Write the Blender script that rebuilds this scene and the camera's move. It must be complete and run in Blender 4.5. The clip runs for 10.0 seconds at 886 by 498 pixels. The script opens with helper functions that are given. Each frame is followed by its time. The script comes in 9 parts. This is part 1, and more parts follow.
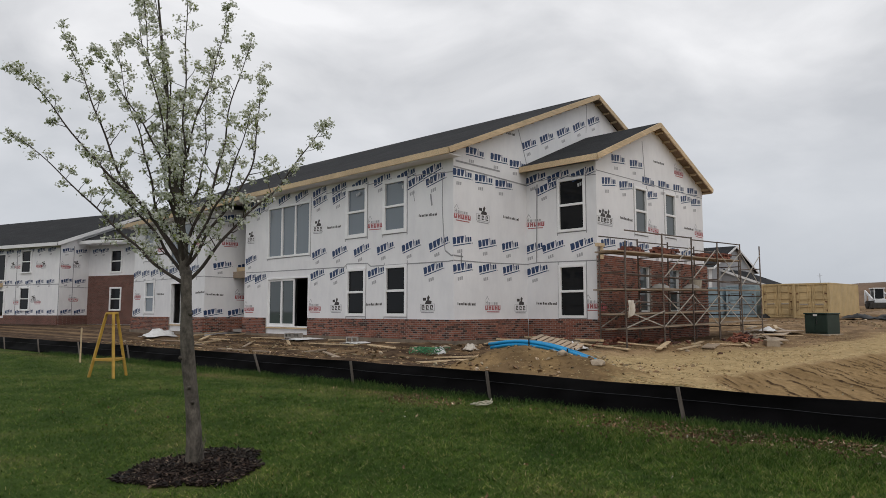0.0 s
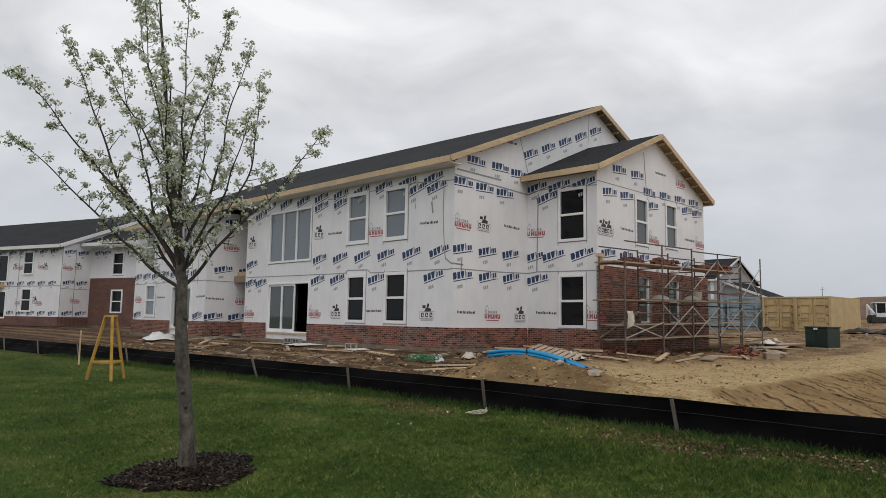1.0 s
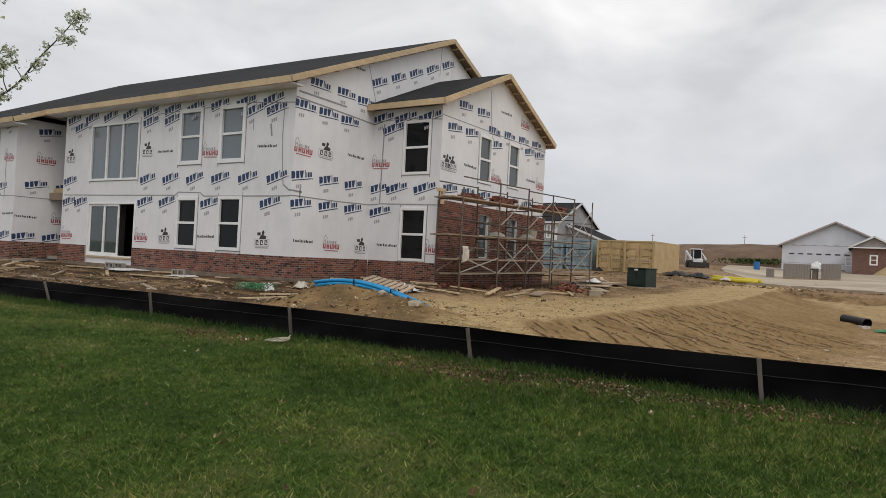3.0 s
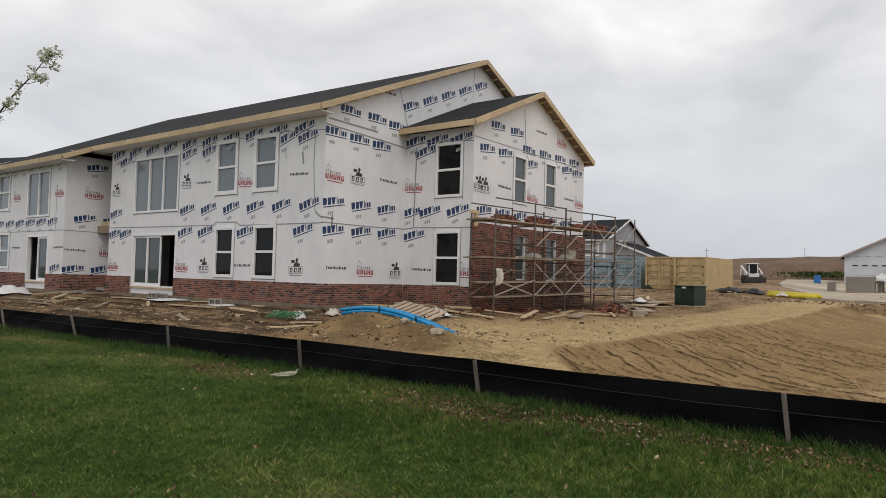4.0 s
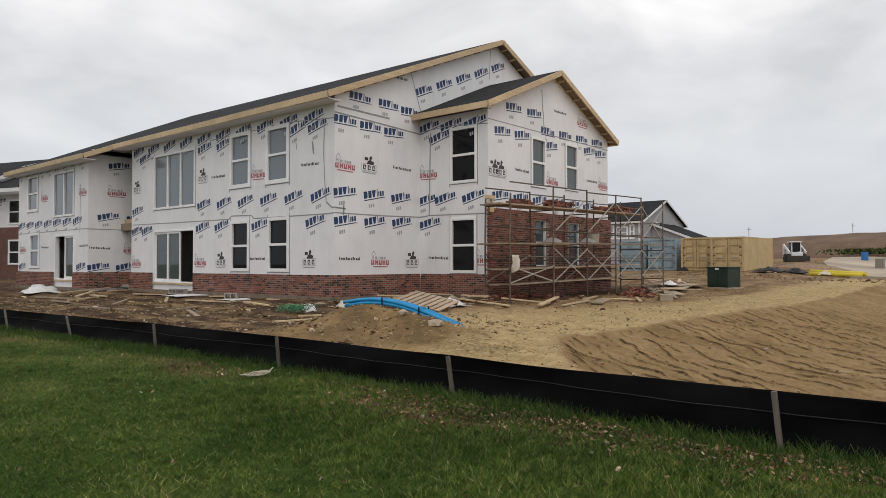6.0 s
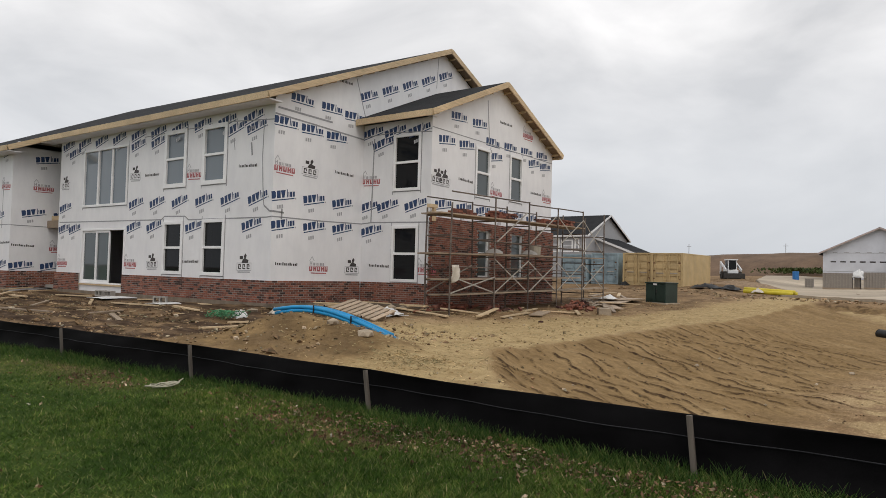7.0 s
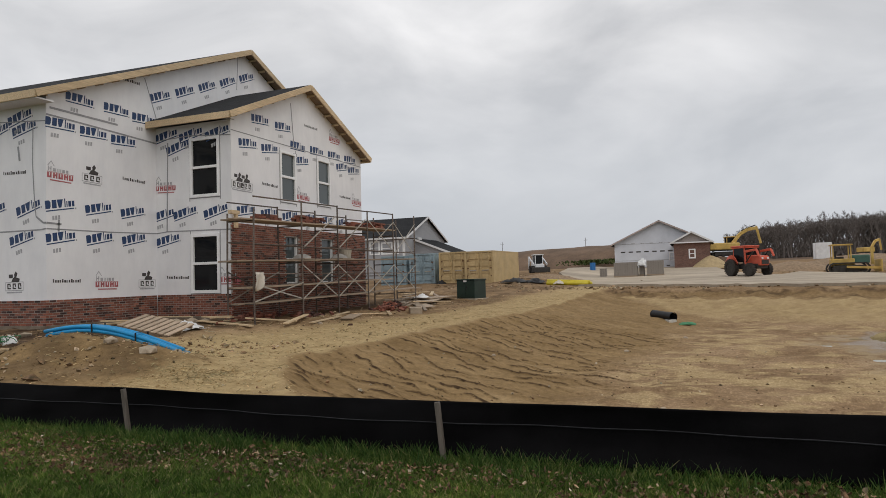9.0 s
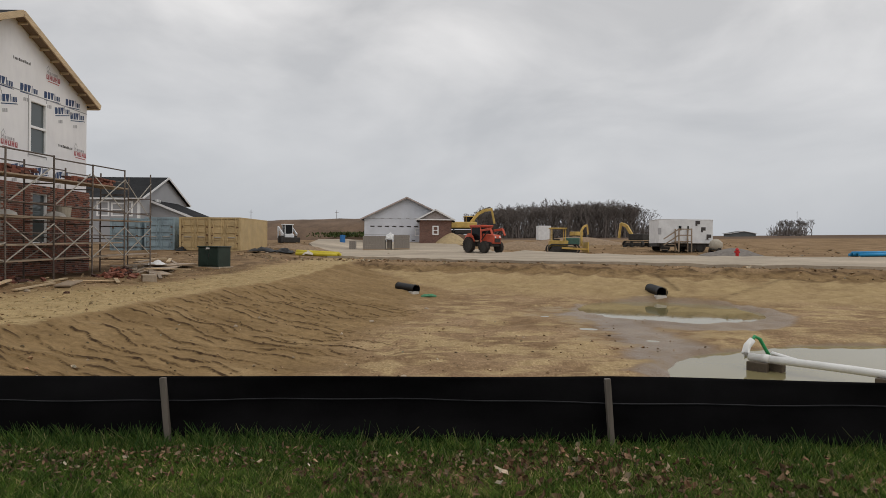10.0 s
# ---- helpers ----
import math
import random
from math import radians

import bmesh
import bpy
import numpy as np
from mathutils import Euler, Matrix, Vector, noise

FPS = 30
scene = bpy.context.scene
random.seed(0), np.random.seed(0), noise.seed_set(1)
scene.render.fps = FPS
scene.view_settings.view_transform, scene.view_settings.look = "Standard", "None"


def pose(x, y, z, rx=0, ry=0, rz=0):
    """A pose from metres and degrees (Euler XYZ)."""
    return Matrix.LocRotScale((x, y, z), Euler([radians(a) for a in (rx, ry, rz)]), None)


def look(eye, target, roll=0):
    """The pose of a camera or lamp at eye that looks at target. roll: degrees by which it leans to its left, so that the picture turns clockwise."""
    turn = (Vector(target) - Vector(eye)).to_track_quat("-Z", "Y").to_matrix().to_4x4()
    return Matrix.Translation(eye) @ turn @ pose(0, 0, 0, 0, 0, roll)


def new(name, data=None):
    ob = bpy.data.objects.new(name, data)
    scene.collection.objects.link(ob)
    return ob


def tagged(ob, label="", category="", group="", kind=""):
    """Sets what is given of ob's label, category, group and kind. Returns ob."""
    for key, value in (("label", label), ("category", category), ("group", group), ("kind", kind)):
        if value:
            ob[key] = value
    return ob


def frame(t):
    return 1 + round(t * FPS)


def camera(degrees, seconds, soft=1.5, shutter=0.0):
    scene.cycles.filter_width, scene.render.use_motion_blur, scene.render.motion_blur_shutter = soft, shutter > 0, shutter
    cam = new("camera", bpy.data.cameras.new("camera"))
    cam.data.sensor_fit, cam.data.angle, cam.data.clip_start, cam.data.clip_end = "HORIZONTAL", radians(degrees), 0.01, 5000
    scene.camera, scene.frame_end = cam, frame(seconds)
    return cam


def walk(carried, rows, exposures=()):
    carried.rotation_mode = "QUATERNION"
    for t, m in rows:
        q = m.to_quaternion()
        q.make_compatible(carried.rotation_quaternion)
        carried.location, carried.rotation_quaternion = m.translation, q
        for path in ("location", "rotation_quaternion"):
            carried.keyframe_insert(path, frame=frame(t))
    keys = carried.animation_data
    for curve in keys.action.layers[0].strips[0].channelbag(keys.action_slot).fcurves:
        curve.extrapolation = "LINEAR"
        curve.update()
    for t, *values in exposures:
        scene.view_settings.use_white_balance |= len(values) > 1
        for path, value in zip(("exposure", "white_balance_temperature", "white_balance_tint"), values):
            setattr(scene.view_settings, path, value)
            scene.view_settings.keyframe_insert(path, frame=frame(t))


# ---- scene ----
cam = camera(66.5, 10.0, soft=0.7)
PATH = [
    (0, (-1.182, -2.415, 1.719), (0.245, -1.026, 1.904), 0.0),
    (0.5, (-1.19, -2.469, 1.721), (0.233, -1.08, 1.933), 0.4),
    (1, (-1.161, -2.487, 1.728), (0.26, -1.094, 1.935), 0.9),
    (1.5, (-1.048, -2.629, 1.717), (0.377, -1.236, 1.89), 2.1),
    (2, (-0.847, -2.763, 1.659), (0.699, -1.498, 1.748), 1.5),
    (2.5, (-0.735, -2.816, 1.648), (0.918, -1.691, 1.679), 1.1),
    (2.7, (-0.668, -2.792, 1.663), (1.015, -1.712, 1.688), 3.1),
    (3.8, (0.021, -2.872, 1.626), (1.725, -1.826, 1.669), 1.7),
    (4, (0.088, -3.019, 1.764), (1.689, -1.823, 1.847), 1.5),
    (4.5, (0.262, -3.016, 1.787), (1.785, -1.72, 1.832), 0.6),
    (5, (0.569, -2.87, 1.772), (2.055, -1.532, 1.828), 1.7),
    (5.2, (0.613, -2.965, 1.782), (2.104, -1.633, 1.832), 1.2),
    (6.3, (1.102, -3.26, 1.793), (2.651, -1.997, 1.842), 0.0),
    (6.5, (1.159, -3.272, 1.796), (2.726, -2.03, 1.85), 0.4),
    (7, (1.358, -3.264, 1.815), (2.982, -2.099, 1.887), 1.5),
    (7.5, (1.378, -3.34, 1.82), (2.992, -2.163, 1.93), -1.4),
    (8, (1.408, -3.499, 1.82), (2.909, -2.179, 1.885), -0.4),
    (8.5, (1.474, -3.67, 1.818), (3.143, -2.571, 1.895), -1.1),
    (9, (1.603, -3.728, 1.78), (3.47, -3.016, 1.864), -1.6),
    (9.5, (1.676, -3.76, 1.764), (3.65, -3.441, 1.798), -0.8),
    (10, (1.839, -3.692, 1.738), (3.839, -3.693, 1.731), 0.5),
]
walk(cam, [(t, look(eye, target, roll)) for t, eye, target, roll in PATH], [(0, -0.04, 6500, 10), (1.5, 0.0, 6550, 10), (2.5, 0.08, 6650, 10), (4.5, 0.1, 6650, 10), (6.5, 0.15, 6650, 10), (8, 0.12, 6700, 10), (8.5, 0.12, 6700, 9), (9, -0.05, 6590, 10), (10, -0.15, 6690, 10)])

# ---- sky and sun: an overcast spring day ----
world = bpy.data.worlds.new("overcast_sky")
scene.world = world
world.use_nodes = True
wn, wl = world.node_tree.nodes, world.node_tree.links
wn.clear()
w_out = wn.new("ShaderNodeOutputWorld")
w_bg = wn.new("ShaderNodeBackground")
w_sky = wn.new("ShaderNodeTexSky")
w_sky.sky_type = "NISHITA"
w_sky.sun_disc = False
w_sky.sun_elevation, w_sky.sun_rotation = radians(48), radians(215)
w_sky.air_density, w_sky.dust_density = 1.0, 4.0
w_co = wn.new("ShaderNodeTexCoord")
w_map = wn.new("ShaderNodeMapping")
w_map.inputs["Scale"].default_value = (1.0, 1.0, 2.3)
w_n1 = wn.new("ShaderNodeTexNoise")
w_n1.inputs["Scale"].default_value, w_n1.inputs["Detail"].default_value = 2.9, 8.0
w_n1.inputs["Roughness"].default_value = 0.5
w_n1.inputs["Distortion"].default_value = 0.35
w_ramp = wn.new("ShaderNodeValToRGB")
w_ramp.color_ramp.elements[0].position, w_ramp.color_ramp.elements[0].color = 0.34, (6.3, 6.42, 6.68, 1)
w_ramp.color_ramp.elements[1].position, w_ramp.color_ramp.elements[1].color = 0.66, (10.1, 10.1, 10.25, 1)
w_sep = wn.new("ShaderNodeSeparateXYZ")
w_low = wn.new("ShaderNodeMapRange")
w_low.inputs["From Min"].default_value, w_low.inputs["From Max"].default_value = -0.02, 0.32
w_dim = wn.new("ShaderNodeMix")
w_dim.data_type = "RGBA"
w_dim.inputs[6].default_value = (5.3, 5.7, 6.3, 1)
w_mix = wn.new("ShaderNodeMix")
w_mix.data_type = "RGBA"
w_mix.inputs[0].default_value = 0.93
w_bg.inputs["Strength"].default_value = 0.1
wl.new(w_co.outputs["Generated"], w_map.inputs["Vector"])
wl.new(w_map.outputs["Vector"], w_n1.inputs["Vector"])
wl.new(w_n1.outputs["Fac"], w_ramp.inputs["Fac"])
wl.new(w_co.outputs["Generated"], w_sep.inputs["Vector"])
wl.new(w_sep.outputs["Z"], w_low.inputs["Value"])
wl.new(w_low.outputs["Result"], w_dim.inputs[0])
wl.new(w_ramp.outputs["Color"], w_dim.inputs[7])
wl.new(w_sky.outputs["Color"], w_mix.inputs[6])
wl.new(w_dim.outputs[2], w_mix.inputs[7])
wl.new(w_mix.outputs[2], w_bg.inputs["Color"])
wl.new(w_bg.outputs["Background"], w_out.inputs["Surface"])

sun = new("sun", bpy.data.lights.new("sun", "SUN"))
sun.data.energy, sun.data.angle, sun.data.color = 0.6, radians(28), (1.0, 0.97, 0.92)
sun.matrix_world = look((-20, -26, 44), (0, 0, 0))

# ---- materials ----
def nodes_of(name):
    m = bpy.data.materials.new(name)
    m.use_nodes = True
    n, l = m.node_tree.nodes, m.node_tree.links
    return m, n, l, n["Principled BSDF"]


def noise_node(n, l, scale, detail=4.0, rough=0.55, coord="Object", stretch=None):
    co = n.new("ShaderNodeTexCoord")
    t = n.new("ShaderNodeTexNoise")
    t.inputs["Scale"].default_value, t.inputs["Detail"].default_value, t.inputs["Roughness"].default_value = scale, detail, rough
    if stretch:
        mp = n.new("ShaderNodeMapping")
        mp.inputs["Scale"].default_value = stretch
        l.new(co.outputs[coord], mp.inputs["Vector"])
        l.new(mp.outputs["Vector"], t.inputs["Vector"])
    else:
        l.new(co.outputs[coord], t.inputs["Vector"])
    return t


def ramp_node(n, l, source, stops):
    r = n.new("ShaderNodeValToRGB")
    els = r.color_ramp.elements
    while len(els) < len(stops):
        els.new(0.5)
    for e, (p, c) in zip(els, stops):
        e.position, e.color = p, (*c, 1)
    l.new(source, r.inputs["Fac"])
    return r


def mix_node(n, l, fac, a, b, mode="MIX"):
    m = n.new("ShaderNodeMix")
    m.data_type, m.blend_type = "RGBA", mode
    for slot, v in ((0, fac), (6, a), (7, b)):
        if isinstance(v, (int, float)):
            m.inputs[slot].default_value = v
        elif isinstance(v, tuple):
            m.inputs[slot].default_value = (*v, 1)
        else:
            l.new(v, m.inputs[slot])
    return m.outputs[2]


def bump_node(n, l, b, height, strength, dist, chain=None):
    u = n.new("ShaderNodeBump")
    u.inputs["Strength"].default_value, u.inputs["Distance"].default_value = strength, dist
    l.new(height, u.inputs["Height"])
    if chain:
        l.new(chain.outputs["Normal"], u.inputs["Normal"])
    l.new(u.outputs["Normal"], b.inputs["Normal"])
    return u


def plain(name, color, rough=0.6, metal=0.0, scale=6.0, spread=0.18, bump=0.15, dist=0.004, fine=60.0, stretch=None, rand=0.0, spec=0.35):
    """A surface with two scales of variation in tone, and fine relief."""
    m, n, l, b = nodes_of(name)
    big = noise_node(n, l, scale, 4, 0.6, stretch=stretch)
    small = noise_node(n, l, fine, 3, 0.6, stretch=stretch)
    dark = tuple(c * (1 - spread) for c in color)
    lite = tuple(min(1, c * (1 + spread)) for c in color)
    c1 = ramp_node(n, l, big.outputs["Fac"], [(0.3, dark), (0.7, lite)]).outputs["Color"]
    c2 = ramp_node(n, l, small.outputs["Fac"], [(0.25, (1 - spread, ) * 3), (0.75, (1 + 0.5 * spread, ) * 3)]).outputs["Color"]
    col = mix_node(n, l, 0.6, c1, c2, "MULTIPLY")
    if rand:
        oi = n.new("ShaderNodeObjectInfo")
        rr = ramp_node(n, l, oi.outputs["Random"], [(0.0, (1 - rand, ) * 3), (1.0, (1 + rand, ) * 3)])
        col = mix_node(n, l, 1.0, col, rr.outputs["Color"], "MULTIPLY")
    l.new(col, b.inputs["Base Color"])
    b.inputs["Roughness"].default_value, b.inputs["Metallic"].default_value = rough, metal
    b.inputs["Specular IOR Level"].default_value = spec
    if bump:
        bump_node(n, l, b, small.outputs["Fac"], bump, dist)
    return m


def wood(name, color, rough=0.7, along="X"):
    m, n, l, b = nodes_of(name)
    st = {"X": (1.2, 22, 22), "Y": (22, 1.2, 22), "Z": (22, 22, 1.2)}[along]
    g = noise_node(n, l, 1.6, 6, 0.65, stretch=st)
    k = noise_node(n, l, 1.1, 2, 0.5)
    c = ramp_node(n, l, g.outputs["Fac"], [(0.25, tuple(v * 0.62 for v in color)), (0.55, color), (0.8, tuple(min(1, v * 1.2) for v in color))]).outputs["Color"]
    c2 = ramp_node(n, l, k.outputs["Fac"], [(0.3, (0.82, 0.8, 0.78)), (0.7, (1.08, 1.06, 1.04))]).outputs["Color"]
    oi = n.new("ShaderNodeObjectInfo")
    r = ramp_node(n, l, oi.outputs["Random"], [(0, (0.85, 0.84, 0.82)), (1, (1.1, 1.08, 1.06))])
    col = mix_node(n, l, 1.0, mix_node(n, l, 1.0, c, c2, "MULTIPLY"), r.outputs["Color"], "MULTIPLY")
    l.new(col, b.inputs["Base Color"])
    b.inputs["Roughness"].default_value = rough
    bump_node(n, l, b, g.outputs["Fac"], 0.2, 0.003)
    return m


def wrap_material():
    """Grey-white woven house wrap with soft wrinkles and slight dirt."""
    m, n, l, b = nodes_of("house_wrap")
    big = noise_node(n, l, 0.55, 4, 0.6)
    wr = noise_node(n, l, 2.3, 5, 0.62, stretch=(1.6, 1.6, 0.55))
    fine = noise_node(n, l, 26, 3, 0.6)
    c1 = ramp_node(n, l, big.outputs["Fac"], [(0.3, (0.76, 0.755, 0.765)), (0.7, (0.85, 0.845, 0.85))]).outputs["Color"]
    c2 = ramp_node(n, l, wr.outputs["Fac"], [(0.25, (0.93, 0.93, 0.94)), (0.6, (1, 1, 1))]).outputs["Color"]
    l.new(mix_node(n, l, 1.0, c1, c2, "MULTIPLY"), b.inputs["Base Color"])
    b.inputs["Roughness"].default_value = 0.55
    u = bump_node(n, l, b, fine.outputs["Fac"], 0.06, 0.003)
    bump_node(n, l, b, wr.outputs["Fac"], 0.42, 0.025, u)
    return m


def brick_material(name, mortar=False):
    m, n, l, b = nodes_of(name)
    if mortar:
        big = noise_node(n, l, 5, 4)
        c = ramp_node(n, l, big.outputs["Fac"], [(0.3, (0.25, 0.22, 0.19)), (0.7, (0.38, 0.34, 0.30))]).outputs["Color"]
    else:
        geo = n.new("ShaderNodeNewGeometry")
        oi = n.new("ShaderNodeObjectInfo")
        ad = n.new("ShaderNodeMath")
        ad.operation = "ADD"
        l.new(geo.outputs["Random Per Island"], ad.inputs[0])
        l.new(oi.outputs["Random"], ad.inputs[1])
        fr = n.new("ShaderNodeMath")
        fr.operation = "FRACT"
        l.new(ad.outputs[0], fr.inputs[0])
        c0 = ramp_node(n, l, fr.outputs[0], [(0.0, (0.034, 0.019, 0.017)), (0.14, (0.085, 0.036, 0.027)), (0.30, (0.19, 0.066, 0.042)), (0.6, (0.29, 0.100, 0.060)),
                                            (0.85, (0.15, 0.056, 0.040)), (1.0, (0.35, 0.15, 0.10))]).outputs["Color"]
        sp = noise_node(n, l, 45, 3)
        st = ramp_node(n, l, sp.outputs["Fac"], [(0.3, (0.75, 0.75, 0.75)), (0.7, (1.15, 1.15, 1.15))]).outputs["Color"]
        c = mix_node(n, l, 1.0, c0, st, "MULTIPLY")
    l.new(c, b.inputs["Base Color"])
    b.inputs["Roughness"].default_value = 0.88
    f = noise_node(n, l, 130, 3)
    bump_node(n, l, b, f.outputs["Fac"], 0.3, 0.003)
    return m


def shingle_material():
    m, n, l, b = nodes_of("asphalt_shingle")
    a = noise_node(n, l, 0.9, 4)
    g = noise_node(n, l, 90, 2)
    row = noise_node(n, l, 3.0, 2, stretch=(9, 1.2, 9))
    c = ramp_node(n, l, a.outputs["Fac"], [(0.3, (0.016, 0.017, 0.019)), (0.7, (0.028, 0.029, 0.031))]).outputs["Color"]
    c2 = ramp_node(n, l, row.outputs["Fac"], [(0.35, (0.7, 0.7, 0.7)), (0.65, (1.35, 1.35, 1.35))]).outputs["Color"]
    c3 = ramp_node(n, l, g.outputs["Fac"], [(0.3, (0.75, 0.75, 0.75)), (0.75, (1.3, 1.3, 1.3))]).outputs["Color"]
    l.new(mix_node(n, l, 1.0, mix_node(n, l, 1.0, c, c2, "MULTIPLY"), c3, "MULTIPLY"), b.inputs["Base Color"])
    b.inputs["Roughness"].default_value = 0.95
    b.inputs["Specular IOR Level"].default_value = 0.15
    bump_node(n, l, b, g.outputs["Fac"], 0.3, 0.004)
    return m


def glass_material(name, tint, rough=0.03):
    m, n, l, b = nodes_of(name)
    b.inputs["Base Color"].default_value = (*tint, 1)
    b.inputs["Roughness"].default_value = rough
    b.inputs["IOR"].default_value = 1.52
    b.inputs["Specular IOR Level"].default_value = 0.5 if tint[0] > 0.05 else 0.16
    w = noise_node(n, l, 1.4, 2)
    bump_node(n, l, b, w.outputs["Fac"], 0.03, 0.01)
    return m


def ground_material():
    """Lawn, bare earth, straw-coloured sand and far fields on one sheet, by where each lies."""
    m, n, l, b = nodes_of("ground")
    co = n.new("ShaderNodeTexCoord")

    def mask(name):
        a = n.new("ShaderNodeAttribute")
        a.attribute_name = name
        return a.outputs["Fac"]

    # lawn soil and turf
    g1 = noise_node(n, l, 1.1, 5)
    g2 = noise_node(n, l, 42, 5, 0.75)
    turf = ramp_node(n, l, g1.outputs["Fac"], [(0.30, (0.026, 0.052, 0.010)), (0.52, (0.046, 0.078, 0.017)), (0.74, (0.105, 0.108, 0.042))]).outputs["Color"]
    turf = mix_node(n, l, mask("thatch"), turf, (0.135, 0.092, 0.052))
    turf = mix_node(n, l, 0.8, turf, ramp_node(n, l, g2.outputs["Fac"], [(0.32, (0.35, 0.38, 0.32)), (0.68, (1.55, 1.48, 1.35))]).outputs["Color"], "MULTIPLY")
    # earth
    e1 = noise_node(n, l, 0.55, 6, 0.62)
    e2 = noise_node(n, l, 7.5, 6, 0.68)
    e3 = noise_node(n, l, 55, 3, 0.6)
    earth = ramp_node(n, l, e1.outputs["Fac"], [(0.3, (0.185, 0.118, 0.064)), (0.5, (0.265, 0.178, 0.100)), (0.72, (0.37, 0.262, 0.156))]).outputs["Color"]
    earth = mix_node(n, l, 0.75, earth, ramp_node(n, l, e2.outputs["Fac"], [(0.32, (0.62, 0.60, 0.58)), (0.68, (1.22, 1.2, 1.18))]).outputs["Color"], "MULTIPLY")
    earth = mix_node(n, l, 0.5, earth, ramp_node(n, l, e3.outputs["Fac"], [(0.3, (0.7, 0.7, 0.7)), (0.7, (1.25, 1.25, 1.25))]).outputs["Color"], "MULTIPLY")
    # pale straw-coloured sand
    s1 = noise_node(n, l, 3.2, 6, 0.7)
    straw = ramp_node(n, l, s1.outputs["Fac"], [(0.3, (0.31, 0.222, 0.112)), (0.6, (0.45, 0.335, 0.178)), (0.8, (0.54, 0.42, 0.245))]).outputs["Color"]
    straw = mix_node(n, l, 0.6, straw, ramp_node(n, l, e3.outputs["Fac"], [(0.3, (0.65, 0.65, 0.62)), (0.7, (1.25, 1.25, 1.25))]).outputs["Color"], "MULTIPLY")
    # dark wet topsoil near the building
    d1 = noise_node(n, l, 2.6, 6, 0.72, stretch=(1.5, 0.55, 1.0))
    dark = ramp_node(n, l, d1.outputs["Fac"], [(0.32, (0.028, 0.018, 0.012)), (0.52, (0.070, 0.045, 0.029)), (0.72, (0.17, 0.120, 0.080))]).outputs["Color"]
    # turned brown clay of the graded slope
    p1 = noise_node(n, l, 1.3, 6, 0.66, stretch=(1.0, 0.35, 1.0))
    slope = ramp_node(n, l, p1.outputs["Fac"], [(0.3, (0.198, 0.131, 0.063)), (0.55, (0.276, 0.188, 0.094)), (0.78, (0.37, 0.268, 0.145))]).outputs["Color"]
    slope = mix_node(n, l, 0.8, slope, ramp_node(n, l, e2.outputs["Fac"], [(0.32, (0.66, 0.64, 0.62)), (0.68, (1.2, 1.18, 1.16))]).outputs["Color"], "MULTIPLY")
    slope = mix_node(n, l, 0.5, slope, ramp_node(n, l, e3.outputs["Fac"], [(0.3, (0.7, 0.7, 0.7)), (0.7, (1.25, 1.25, 1.25))]).outputs["Color"], "MULTIPLY")
    # wet mud by the water
    wet = ramp_node(n, l, e1.outputs["Fac"], [(0.3, (0.165, 0.108, 0.062)), (0.7, (0.230, 0.160, 0.098))]).outputs["Color"]
    # ploughed far field
    f1 = noise_node(n, l, 0.05, 5, 0.6)
    field = ramp_node(n, l, f1.outputs["Fac"], [(0.3, (0.105, 0.068, 0.046)), (0.7, (0.165, 0.115, 0.08))]).outputs["Color"]
    col = mix_node(n, l, mask("straw"), earth, straw)
    col = mix_node(n, l, mask("slope"), col, slope)
    # shade in furrow lips, cracks and rills, put into the earth's colour
    groove_shade = ramp_node(n, l, e2.outputs["Fac"], [(0.3, (0.036, 0.022, 0.013)), (0.7, (0.085, 0.054, 0.032))]).outputs["Color"]
    col = mix_node(n, l, mask("groove_shade"), col, groove_shade)
    col = mix_node(n, l, mask("dark"), col, dark)
    # chopped straw and pale crumbs strewn over the basin's floor
    c1 = noise_node(n, l, 15, 4, 0.7, stretch=(0.7, 1.6, 1.0))
    flecks = ramp_node(n, l, c1.outputs["Fac"], [(0.38, (0.92, 0.90, 0.90)), (0.54, (1.08, 1.09, 1.12)), (0.68, (1.50, 1.52, 1.62))]).outputs["Color"]
    col = mix_node(n, l, mask("chaff"), col, mix_node(n, l, 1.0, col, flecks, "MULTIPLY"))
    col = mix_node(n, l, mask("wet"), col, wet)
    col = mix_node(n, l, mask("field"), col, field)
    col = mix_node(n, l, mask("lawn"), col, turf)
    l.new(col, b.inputs["Base Color"])
    rg = n.new("ShaderNodeMapRange")
    rg.inputs["To Min"].default_value, rg.inputs["To Max"].default_value = 0.95, 0.26
    l.new(mask("wet"), rg.inputs["Value"])
    l.new(rg.outputs["Result"], b.inputs["Roughness"])
    b.inputs["Specular IOR Level"].default_value = 0.10
    sg = n.new("ShaderNodeMapRange")
    sg.inputs["To Min"].default_value, sg.inputs["To Max"].default_value = 0.06, 0.42
    l.new(mask("wet"), sg.inputs["Value"])
    l.new(sg.outputs["Result"], b.inputs["Specular IOR Level"])
    u = bump_node(n, l, b, e3.outputs["Fac"], 0.35, 0.012)
    u = bump_node(n, l, b, e2.outputs["Fac"], 0.55, 0.05, u)
    return m


